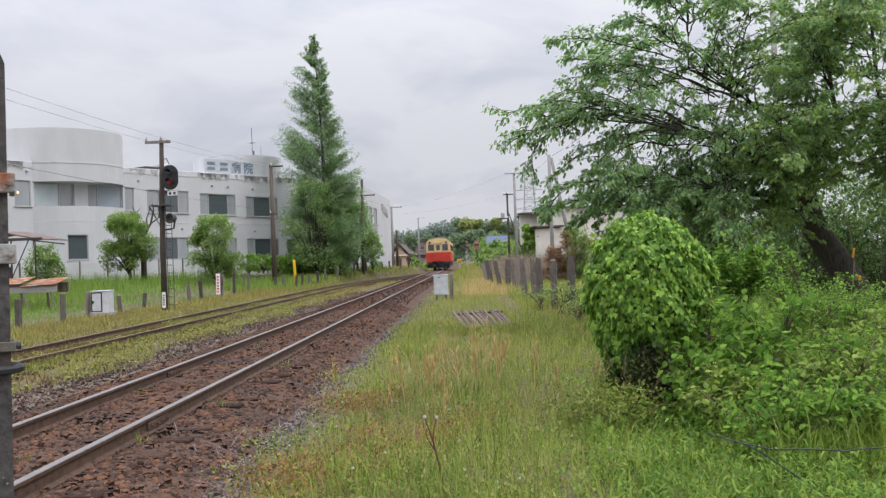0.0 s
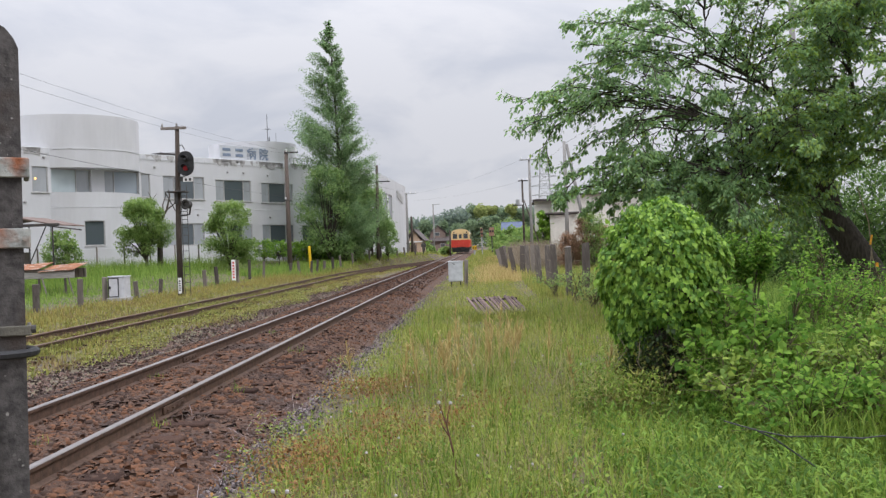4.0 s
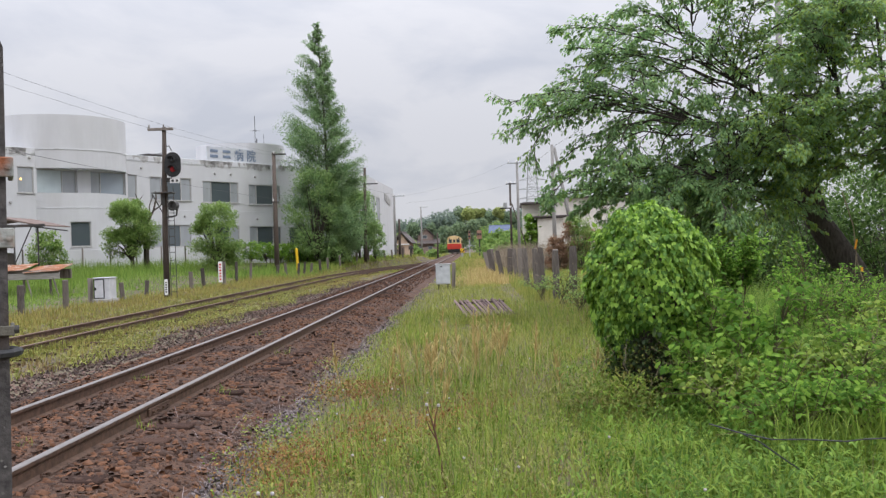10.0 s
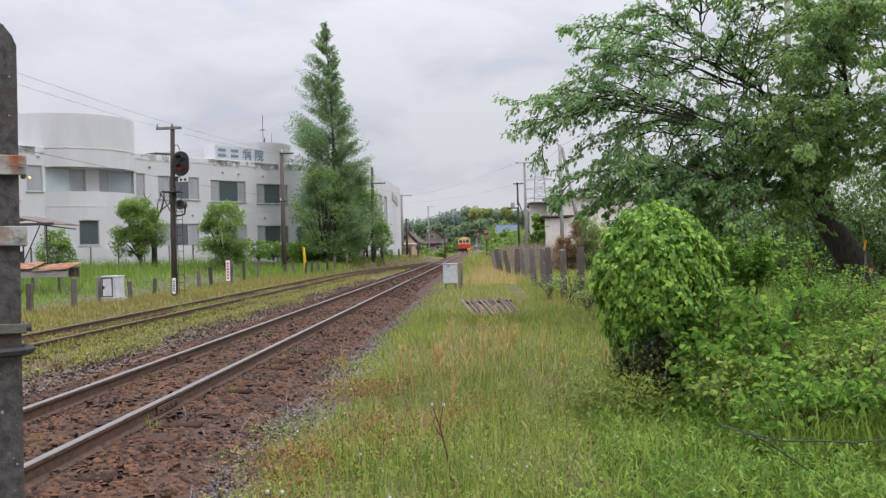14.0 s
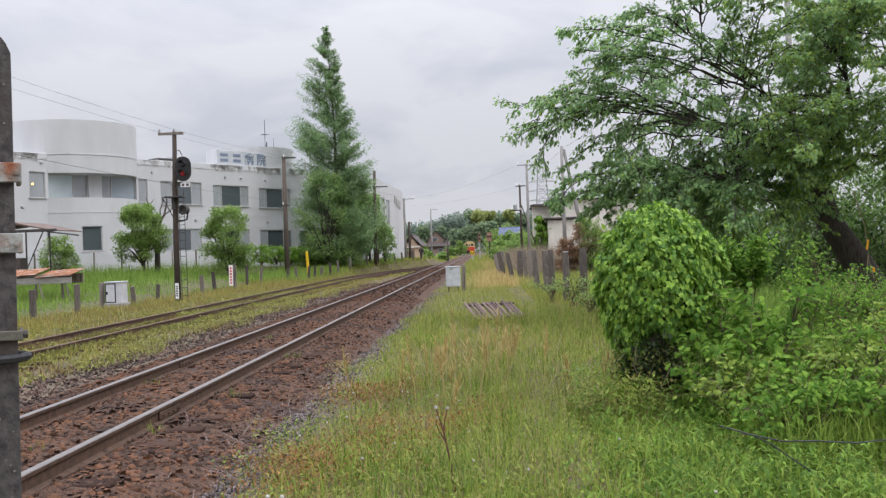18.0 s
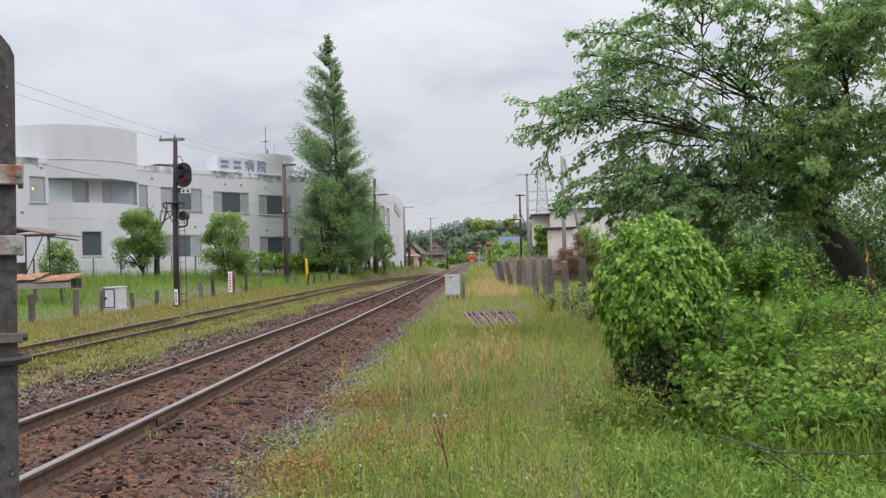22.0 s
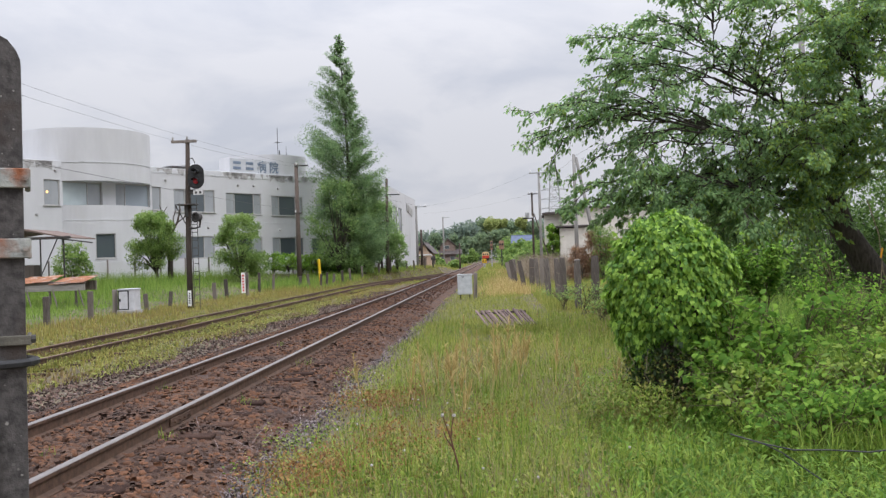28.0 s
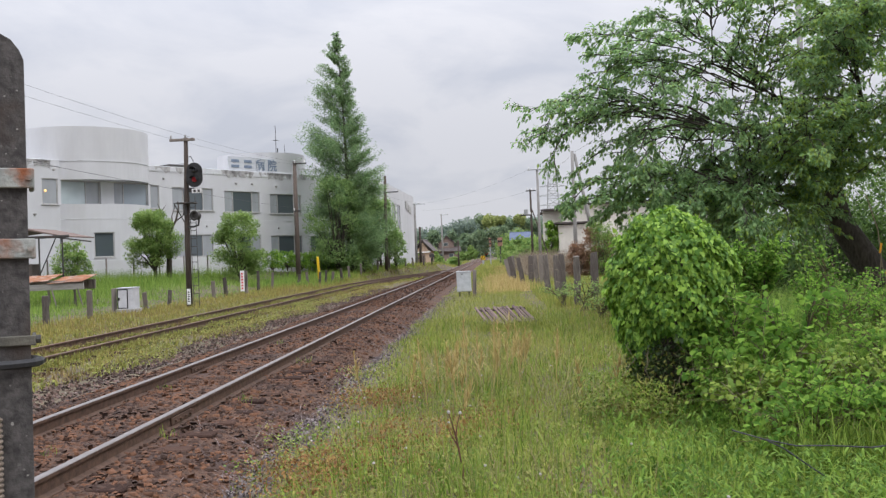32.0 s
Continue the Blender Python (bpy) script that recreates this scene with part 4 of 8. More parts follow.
def build_signal():
    x, y = -11.32, 33.9
    g = ground_z(x, y)
    sg = thing("railway_signal", pose(x, y, g), "rusty signal mast with oval black head showing a dim red lamp", "railway signal")
    up = lambda z: z - g
    part("mast", Shape().tube([(0.0, 0, -0.3), (0.0, 0, 2.4), (0.04, 0, 4.5), (0.08, 0, up(6.1))], [0.115, 0.105, 0.09, 0.075], 12), M_DARKWOOD, sg, "dark creosoted mast", True)
    part("crossarm", Shape().box((-0.04, -0.06, up(6.02)), (0.95, 0.08, 0.10), 0.01), M_GREYWOOD, sg)
    for px in (-0.46, 0.08):
        part("insulator", Shape().lathe([(0.02, 0), (0.035, 0.03), (0.03, 0.07), (0.04, 0.09), (0.01, 0.14)], 8, (px, -0.06, up(6.07))), M_POLE, sg)
    head = Shape()
    ring = []
    for k in range(32):
        a = 2 * math.pi * k / 32
        ring.append((0.40 + 0.30 * math.cos(a), 0.14 * (1 if math.sin(a) > 0 else -1) + 0.31 * math.sin(a)))
    head.prism([(px, pz + up(4.69)) for px, pz in ring], -0.16, -0.13)
    h = part("signal_head", head, M_BLACK, sg, "oval black backboard")
    rim = Shape()
    pts = [(px, -0.15, pz + up(4.69)) for px, pz in ring]
    rim.tube(pts + pts[:1], 0.012, 5, False)
    part("backboard_rim", rim, M_STEEL, h)
    for dz, lens in ((0.17, M_LENS), (-0.17, M_SIGRED)):
        part("lens", Shape().lathe([(0.10, 0), (0.09, 0.03), (0.04, 0.05)], 16, (0.40, -0.165, up(4.69) + dz), Matrix.Rotation(radians(90), 4, "X")), lens, h, "red lamp lens" if dz < 0 else "unlit lamp lens")
        hood = Shape()
        for i in range(12):
            a0, a1 = math.pi * (i / 12 - 0.1) * 1.0, math.pi * ((i + 1) / 12 - 0.1)
            c0, c1 = (0.40 + 0.125 * math.cos(a0), up(4.69) + dz + 0.125 * math.sin(a0)), (0.40 + 0.125 * math.cos(a1), up(4.69) + dz + 0.125 * math.sin(a1))
            hood.add([(c0[0], -0.165, c0[1]), (c1[0], -0.165, c1[1]), (c1[0], -0.40, c1[1]), (c0[0], -0.40, c0[1])], [(0, 1, 2, 3)])
        part("lamp_hood", hood, M_BLACK, h)
    part("head_case", Shape().box((0.40, -0.03, up(4.69)), (0.30, 0.22, 0.70), 0.04), M_BLACK, h)
    part("head_bracket", Shape().box((0.16, 0.0, up(4.69)), (0.32, 0.05, 0.05), 0.01), M_STEEL, sg)
    part("lower_bracket", Shape().box((0.16, 0.0, up(4.15)), (0.34, 0.10, 0.16), 0.02), M_STEEL, sg)
    part("cable_bow", Shape().tube([(0.02, 0, up(5.35)), (0.25, -0.02, up(5.4)), (0.34, -0.02, up(5.2))], 0.018, 6), M_STEEL, sg)
    pl = part("number_plate", Shape().box((0.46, -0.12, up(4.10)), (0.36, 0.02, 0.16), 0.004), M_WHITE, sg, "small white plate with dark marks")
    for k in (-1, 1):
        part("plate_bar", Shape().box((0.46 + 0.08 * k, -0.134, up(4.10)), (0.09, 0.008, 0.09)), M_STEEL, pl)
    part("platform", Shape().box((0.05, -0.1, up(3.66)), (0.70, 0.45, 0.05), 0.01), M_STEEL, sg)
    part("platform_stay", Shape().tube([(-0.42, -0.1, up(3.66)), (-0.05, -0.1, up(2.95))], 0.022, 6), M_STEEL, sg)
    part("platform_stay", Shape().tube([(-0.30, -0.1, up(3.66)), (-0.42, -0.1, up(3.68)), (-0.40, -0.1, up(3.5))], 0.02, 6), M_STEEL, sg)
    part("repeater_bracket", Shape().tube([(0.05, -0.05, up(2.78)), (0.30, -0.08, up(2.78)), (0.46, -0.08, up(2.82)), (0.50, -0.08, up(3.05))], 0.035, 8), M_STEEL, sg)
    part("repeater_lamp", Shape().lathe([(0.10, 0.0), (0.15, 0.04), (0.16, 0.24), (0.19, 0.26), (0.19, 0.28), (0.14, 0.28), (0.12, 0.2)], 16, (0.44, 0.06, up(3.18)), Matrix.Rotation(radians(90), 4, "X") @ Matrix.Rotation(radians(-20), 4, "Y")), M_STEEL, sg, "round hooded route lamp")
    for dx in (0.21, 0.42):
        part("ladder_rail", Shape().tube([(dx, -0.15, 0.0), (dx - 0.04, -0.1, up(3.9))], 0.014, 6), M_STEEL, sg)
    for k in range(13):
        part("ladder_rung", Shape().tube([(0.21 - 0.0025 * k, -0.15, 0.25 + k * 0.29), (0.42 - 0.0025 * k, -0.15, 0.25 + k * 0.29)], 0.011, 5), M_STEEL, sg)
    part("cable_box", Shape().box((0.0, -0.14, up(3.45)), (0.12, 0.10, 0.50), 0.02), M_STEEL, sg)
    mk = part("marker_plate", Shape().box((0.02, -0.14, up(0.19)), (0.13, 0.02, 0.58), 0.006), M_WHITE, sg, "white plate with dark marks at the mast's foot")
    for k in range(5):
        part("plate_bar", Shape().box((0.02, -0.154, up(0.36) - k * 0.085), (0.06, 0.008, 0.05)), M_STEEL, mk)


def cabinet(name, x, y, w, h, d, z0, colour, label, door):
    c = thing(name, pose(x, y, z0), label, "equipment cabinet", "trackside cabinets")
    part("body", Shape().box((0, 0, h / 2), (w, d, h), 0.012), colour, c)
    part("lid", Shape().box((0, 0, h + 0.012), (w + 0.05, d + 0.05, 0.035), 0.01), colour, c)
    if door:
        dx = -w * 0.17
        part("door", Shape().box((dx, -d / 2 - 0.008, h / 2 - 0.01), (w * 0.60, 0.02, h * 0.86), 0.006), colour, c)
        e = Shape()
        for s in (-1, 1):
            e.box((dx + s * w * 0.31, -d / 2 - 0.014, h / 2), (0.030, 0.024, h * 0.9))
            e.box((dx, -d / 2 - 0.010, h / 2 + s * h * 0.44), (w * 0.62, 0.024, 0.030))
        part("door_seal", e, M_BLACK, c, "dark rubber seal round the door")
        part("handle", Shape().box((dx - w * 0.22, -d / 2 - 0.03, h / 2), (0.05, 0.04, 0.10), 0.01), M_BLACK, c)
        part("plinth", Shape().box((0, 0, -0.09), (w + 0.1, d + 0.1, 0.2), 0.02), M_CONC, c)
    else:
        for s in (-1, 1):
            part("leg", Shape().box((s * w * 0.32, 0, -0.15), (0.05, 0.05, 0.36), 0.006), M_STEEL, c)
        part("front_panel", Shape().box((0, -d / 2 - 0.006, h / 2), (w * 0.92, 0.016, h * 0.92), 0.006), colour, c)
        part("latch", Shape().box((-w * 0.12, -d / 2 - 0.02, h * 0.9), (0.10, 0.02, 0.03), 0.004), M_STEEL, c)
    return c


def build_stake():
    x, y = -12.5, 45.5
    g = ground_z(x, y)
    s = thing("warning_marker", pose(x, y, g), "white marker board with red lettering on a dark fence stake", "sign")
    part("post", Shape().box((0.17, 0.08, 0.55), (0.14, 0.12, 1.3), 0.015), M_GREYWOOD, s)
    b = part("board", Shape().box((0, 0, 0.70), (0.20, 0.03, 1.02), 0.006), M_WHITE, s)
    for k in range(6):
        part("red_bar", Shape().box((0, -0.02, 1.06 - k * 0.145), (0.09, 0.01, 0.085)), M_REDPAINT, b)


def utility_pole(name, x, y, top, r, arms, material, label, lean=0.0):
    g = ground_z(x, y) - 0.3
    p = thing(name, pose(x, y, g), label, "utility pole", "poles along the line")
    hgt = top - g
    part("pole", Shape().tube([(0, 0, 0), (lean * 0.5, 0, hgt * 0.5), (lean, 0, hgt)], [r, r * 0.88, r * 0.72], 12), material, p, smooth=True)
    for dz, x0, x1, ins in arms:
        z = hgt + dz
        cx = lean + (x0 + x1) / 2
        a = part("crossarm", Shape().box((cx, -0.1, z), (x1 - x0, 0.09, 0.09), 0.01), M_GALV if material is M_POLE else M_STEEL, p)
        for k in range(ins):
            px = lean + x0 + (x1 - x0) * (k + 0.2) / max(1, ins - 0.6)
            part("insulator", Shape().lathe([(0.025, 0), (0.05, 0.05), (0.035, 0.10), (0.05, 0.13), (0.015, 0.2)], 8, (px, -0.1, z + 0.04)), M_WHITE, a)
    return p


def wire(name, pts, r, label, cat="cable"):
    w = part(name, Shape().tube(pts, r, 5), M_WIRE, None, label)
    return tagged(w, category=cat, group="overhead wires")


def sag(a, b, s, n=14):
    a, b = Vector(a), Vector(b)
    return [a.lerp(b, k / n) - Vector((0, 0, s * 4 * (k / n) * (1 - k / n))) for k in range(n + 1)]


def build_left_posts():
    rng = random.Random(21)
    me = []
    for k in range(4):
        s = Shape().box((0, 0, 0.32), (0.17 - 0.01 * k, 0.13, 1.25 + 0.06 * k), 0.02)
        s.v = [(x + (0.012 * math.sin(z * 5 + k)), y, z) for x, y, z in s.v]
        me.append(s.mesh("fence_post"))
    spots = [(-12.6, 25.6), (-12.6, 28.1)] + [(-12.65, y) for y in (33.4, 35.5, 41.0, 43.5, 49.5, 52.2)]
    spots += [(-11.98, 56.0), (-11.6, 57.0), (-11.0, 57.5), (-10.8, 59.0), (-10.6, 61.0), (-10.4, 63.0), (-10.2, 65.0), (-9.87, 68.0), (-9.73, 70.0), (-9.57, 72.0), (-9.39, 74.0), (-8.7, 78.0), (-8.0, 84.0), (-7.57, 88.0), (-7.1, 93.0), (-6.6, 98.0)]
    for k, (x, y) in enumerate(spots):
        o = new("fence_post", me[k % 4])
        if not me[k % 4].materials:
            me[k % 4].materials.append(M_OLDPOST)
        o.matrix_basis = pose(x + rng.uniform(-0.12, 0.12), y, ground_z(x, y) - 0.12 + rng.uniform(-0.1, 0.08) - (0.22 if 33 < y < 36 else 0) + (0.16 if 49 < y < 55 else 0.04 if y > 55 else 0), rng.uniform(-3, 3), rng.uniform(-5, 5), rng.uniform(0, 40))
        tagged(o, "weathered stub fence post standing in tall grass", "fence post", "posts along the siding")
    # low sheet-covered rack at the left
    sh = thing("lumber_rack", pose(-19.72, 38.5, ground_z(-19, 38)), "low timber rack roofed with rusty corrugated iron", "rack")
    for k in range(7):
        roof = Shape()
        n = 16
        for i in range(n + 1):
            px = -2.6 + k * 0.74 + 0.78 * i / n
            pz = 1.20 + 0.018 * math.cos(i * math.pi) + 0.05 * math.sin(k * 2.1) - 0.01 * k + 0.04 * math.sin(k * 5.3) * (i / n - 0.5)
            roof.v += [(px, -0.75, pz - 0.10), (px, 0.75, pz + 0.16)]
        for i in range(n):
            roof.f.append((2 * i, 2 * i + 2, 2 * i + 3, 2 * i + 1))
        part("roof_sheet", roof, M_RUSTROOF, sh, "rusty corrugated sheet")
    part("board", Shape().box((0.0, -0.62, 0.84), (5.2, 0.06, 0.26), 0.01), M_PALEWOOD, sh, "weathered side plank")
    part("board", Shape().box((0.0, -0.58, 1.03), (5.2, 0.05, 0.10), 0.01), M_GREYWOOD, sh)
    part("board", Shape().box((0.0, 0.55, 0.9), (5.2, 0.06, 0.40), 0.01), M_GREYWOOD, sh)
    for k in range(5):
        part("post", Shape().tube([(-2.3 + k * 1.12, -0.5, -0.2), (-2.35 + k * 1.12, -0.5, 1.05)], 0.05, 7), M_GREYWOOD, sh)
        part("brace", Shape().tube([(-2.2 + k * 1.12, -0.60, 0.9), (-1.85 + k * 1.12, -0.75, -0.15)], 0.035, 6), M_GREYWOOD, sh)
    # brown canopy in front of the hospital entrance
    cp = thing("canopy", pose(-23.7, 47, ground_z(-23, 47)), "brown sheet canopy on thin steel posts with clutter beneath", "canopy")
    g = ground_z(-23, 47)
    part("roof_sheet", Shape().prism([(-2.6, 3.22 - g), (0.2, 3.55 - g), (2.3, 3.08 - g), (2.3, 3.02 - g), (0.2, 3.47 - g), (-2.6, 3.14 - g)], -1.8, 1.8), M_BROWNROOF, cp, "brown corrugated canopy roof")
    part("edge_beam", Shape().box((0, -1.8, 3.05 - g), (5.2, 0.08, 0.14), 0.01), M_STEEL, cp)
    for px in (-2.2, -0.6, 1.0, 2.2):
        part("post", Shape().tube([(px, -1.7, -0.2), (px, -1.7, 3.1 - g)], 0.04, 7), M_STEEL, cp)
    part("brace", Shape().tube([(1.0, -1.7, 1.0), (1.9, -1.7, 3.05 - g)], 0.03, 6), M_STEEL, cp)
    part("edge_beam", Shape().tube([(2.0, -1.7, 3.0 - g), (3.6, -1.5, 2.75 - g)], 0.035, 6), M_STEEL, cp)
    cl = thing("stacked_crate", pose(-24.0, 46.2, ground_z(-24, 46)), "dark crates stacked beneath the canopy", "crate")
    part("crate", Shape().box((0, 0, 0.45), (1.4, 0.8, 0.9), 0.02), M_STEEL, cl)
    part("crate", Shape().box((0.2, 0, 1.25), (0.9, 0.7, 0.66), 0.02), M_GREYWOOD, cl)
    part("crate", Shape().box((1.3, 0.1, 0.35), (0.9, 0.7, 0.7), 0.02), M_BLACK, cl)


build_signal()
cabinet("white_cabinet", -12.74, 31.7, 0.54, 0.72, 0.60, -0.08, M_BOXWHITE, "white trackside cabinet with a black-edged door on concrete", True)
sp = Shape().box((0, 0, 0.3), (0.16, 0.12, 1.1), 0.02)
tagged(part("fence_post", sp, M_GREYWOOD, None, "dark timber stub post beside the white cabinet"), category="fence post", group="posts along the siding").matrix_basis = pose(-13.22, 31.6, -0.2)
cabinet("grey_cabinet", -1.20, 37.0, 0.57, 0.78, 0.40, -0.12, M_BOXGREY, "grey trackside cabinet on short legs in the grass", False)
gp = Shape().box((0, 0, 0.45), (0.15, 0.12, 1.1), 0.02)
tagged(part("fence_post", gp, M_GREYWOOD, None, "dark timber stub post beside the grey cabinet"), category="fence post").matrix_basis = pose(-0.80, 37.1, -0.27, 0, 2)
build_stake()
build_left_posts()
utility_pole("utility_pole", -13.38, 63, 8.2, 0.17, ((-0.15, -0.1, 0.85, 2), (-3.4, -0.2, 0.3, 1)), M_DARKWOOD, "dark wooden utility pole with one short crossarm")
utility_pole("utility_pole", -8.8, 76, 8.1, 0.15, ((-1.35, -0.1, 1.05, 2),), M_DARKWOOD, "dark wooden utility pole before the conifer", 0.15)
utility_pole("utility_pole", -8.45, 102, 7.25, 0.15, ((-0.1, -0.2, 1.15, 3),), M_POLE, "grey utility pole with a small crossarm")
utility_pole("utility_pole", -7.9, 101, 4.6, 0.16, (), M_DARKWOOD, "short dark pole beside the grey utility pole")
utility_pole("utility_pole", -9.5, 175, 9.2, 0.17, ((-0.1, -0.2, 1.3, 3),), M_POLE, "distant grey utility pole by the houses")
utility_pole("utility_pole", -4.85, 130, 3.4, 0.14, (), M_DARKWOOD, "short dark timber pole beside the line")
yl = part("yellow_post", Shape().lathe([(0.09, -0.3), (0.09, 1.55), (0.05, 1.62)], 10), M_YELLOW, None, "yellow painted cable guard post in the grass")
tagged(yl, category="post").matrix_basis = pose(-11.6, 61.2, ground_z(-11.6, 61.2) + 0.1, 0, -3)
wire("overhead_wire", sag((-12.65, 63, 8.05), (-13.5, -20, 8.0), 1.40), 0.004, "thin black line wire strung between poles")
wire("overhead_wire", sag((-13.1, 63, 7.95), (-13.9, -20, 7.85), 1.45), 0.004, "thin black line wire strung between poles")
wire("overhead_wire", sag((-13.3, 63, 5.0), (-13.4, -20, 5.2), 0.55), 0.007, "thin black cable strung between poles")
wire("overhead_wire", sag((-12.65, 63, 8.05), (-7.6, 102, 7.2), 0.5), 0.006, "thin black line wire strung between poles")


# ---- things beside the camera ----
def build_near_post():
    p = thing("concrete_post", pose(-1.333, 2.388, -0.3, 0, 0.7, 27), "dark lichen-spotted concrete post with rusty steel bands", "post")
    w, top = 0.079, 2.268
    shaft = Shape().prism([(-w - 0.006, 0), (w + 0.006, 0), (w + 0.001, 1.998), (-w - 0.001, 1.998)], -0.055, 0.055)
    # a small square hole goes right through below the rounded top
    shaft.prism([(-w - 0.001, 1.998), (-0.034, 1.998), (-0.034, 2.028), (-w - 0.001, 2.028)], -0.055, 0.055)
    shaft.prism([(-0.002, 1.998), (w + 0.001, 1.998), (w + 0.001, 2.028), (-0.002, 2.028)], -0.055, 0.055)
    half = [(w + 0.001, 2.028), (w, top - 0.072), (w - 0.011, top - 0.045), (w - 0.031, top - 0.019), (w - 0.054, top - 0.006)]
    shaft.prism(half + [(0, top)] + [(-x, z) for x, z in half[::-1]], -0.055, 0.055)
    part("shaft", shaft, M_NEARCONC, p, "dark weathered concrete shaft")
    for z, hgt in ((1.882, 0.052), (1.697, 0.052)):
        band = Shape()
        band.box((0.005, -0.066, z), (0.185, 0.012, hgt), 0.004)
        band.box((0.092, 0.0, z), (0.014, 0.135, hgt), 0.005)
        band.box((-0.09, 0.0, z), (0.012, 0.13, hgt), 0.004)
        b = part("steel_band", band, M_BANDRUST, p, "galvanised band with flaking rust")
        part("bolt", Shape().lathe([(0.008, 0), (0.008, 0.014)], 6, (0.085, -0.074, z), Matrix.Rotation(radians(90), 4, "X")), M_BANDRUST, b)
    st = Shape().box((0.005, -0.062, 1.455), (0.176, 0.010, 0.026), 0.003).box((0.09, 0.0, 1.455), (0.010, 0.12, 0.028), 0.003)
    s = part("strap", st, M_STRAP, p, "thin dull steel strap")
    part("strap_bolt", Shape().tube([(0.092, -0.05, 1.457), (0.106, -0.05, 1.457)], 0.011, 8), M_STEEL, s)
    ring = [(0.105 * math.cos(a), 0.088 * math.sin(a), 1.395) for a in [2 * math.pi * k / 20 for k in range(21)]]
    part("cable_loop", Shape().tube(ring, 0.012, 7, False), M_WIRE, p, "black cable looped round the post")
    coil = Shape()
    for k in range(83):
        z = 0.1 + k * 0.0140
        coil.lathe([(0.011, 0.0), (0.0155, 0.004), (0.0155, 0.008), (0.011, 0.0125)], 10, (-0.004, -0.074, z))
    part("flexible_conduit", coil, M_COIL, p, "ribbed flexible cable conduit")
    rng = random.Random(4)
    for k in range(90):
        s = Shape()
        x, z, r = rng.uniform(-0.07, 0.07), rng.uniform(0.7, 2.17), 0.0010 + 0.0036 * rng.random() ** 2.5
        n = rng.randint(5, 7)
        s.prism([(x + r * math.cos(2 * math.pi * i / n) * rng.uniform(0.7, 1.3), z + r * math.sin(2 * math.pi * i / n) * rng.uniform(0.7, 1.5)) for i in range(n)][::-1], -0.0558, -0.0552)
        part("lichen_speck", s, M_SPECK, p)


def build_fence():
    rows = ((2.39, 26.9, 1.19, 0.17, 0), (2.95, 27.6, 1.27, 0.21, 1), (2.18, 29.1, 1.25, 0.17, -2), (2.15, 31.5, 1.22, 0.15, -1), (1.98, 33.7, 1.22, 0.18, -4), (2.13, 41.0, 1.22, 0.19, -1), (1.97, 41.9, 1.22, 0.15, -3), (1.78, 44.5, 1.20, 0.22, 0), (1.49, 46.1, 1.15, 0.20, -9), (1.26, 52.0, 1.18, 0.24, -12), (1.12, 57.0, 1.05, 0.22, -14), (1.35, 60.0, 1.15, 0.2, -4), (1.3, 66.0, 1.05, 0.22, 3))
    rng = random.Random(9)
    f = thing("sleeper_fence", pose(0, 0, 0), "row of upright old sleepers, weathered grey and leaning", "fence")
    for x, y, top, w, lean in rows:
        g = ground_z(x, y) - 0.3
        h = top - g
        s = Shape()
        n = 6
        for k in range(n):
            z = h * k / (n - 1)
            j = [rng.uniform(-0.012, 0.012) for _ in range(4)]
            ww = w * (1.14 - 0.06 * k / n)
            s.v += [(-ww / 2 + j[0], -0.07, z), (ww / 2 + j[1], -0.07, z), (ww / 2 + j[2], 0.07, z), (-ww / 2 + j[3], 0.07, z)]
            if k == n - 1:
                for q in range(4):
                    v = s.v[-4 + q]
                    s.v[-4 + q] = (v[0] * 0.85, v[1] * 0.8, v[2] + rng.uniform(-0.05, 0.02))
            if k:
                for q in range(4):
                    a, b = (k - 1) * 4 + q, (k - 1) * 4 + (q + 1) % 4
                    s.f.append((a, b, b + 4, a + 4))
        s.f.append((4 * n - 4, 4 * n - 3, 4 * n - 2, 4 * n - 1))
        o = part("post", s, M_GREYWOOD, f)
        o.matrix_basis = pose(x, y, g, rng.uniform(-3, 3), lean, rng.uniform(-12, 12))
    for z in (0.35, 0.75):
        part("fence_wire", Shape().tube([(2.95, 27.5, z), (2.2, 29.0, z - 0.05), (1.98, 33.6, z), (2.1, 40.9, z + 0.05), (1.5, 46.0, z)], 0.008, 4), M_TWIG, f)


def build_grating():
    g = thing("wooden_grating", pose(0, 0, 0), "weathered slatted timber pallet lying tilted in the grass", "pallet")
    a0, a1 = Vector((-0.17, 20.0, -0.15)), Vector((0.92, 20.1, -0.11))
    b0, b1 = Vector((-0.50, 22.3, 0.09)), Vector((0.68, 22.3, 0.12))
    n = 20
    rng = random.Random(6)
    for k in range(n):
        t = (k + 0.5) / n
        p, q = a0.lerp(a1, t), b0.lerp(b1, t)
        d = (q - p)
        s = Shape().box((0, d.length / 2, -0.05), (0.050, d.length * rng.uniform(0.9, 1.04), 0.035), 0.006)
        o = part("slat", s, M_SLAT, g)
        o.matrix_basis = Matrix.Translation(p) @ d.to_track_quat("Y", "Z").to_matrix().to_4x4() @ pose(0, 0, rng.uniform(-0.015, 0.015), 0, 0, rng.uniform(-2, 2))
    for t in (0.15, 0.85):
        p, q = a0.lerp(b0, t), a1.lerp(b1, t)
        part("bearer", Shape().tube([p - Vector((0, 0, 0.06)), q - Vector((0, 0, 0.06))], 0.035, 4), M_DARKWOOD, g)


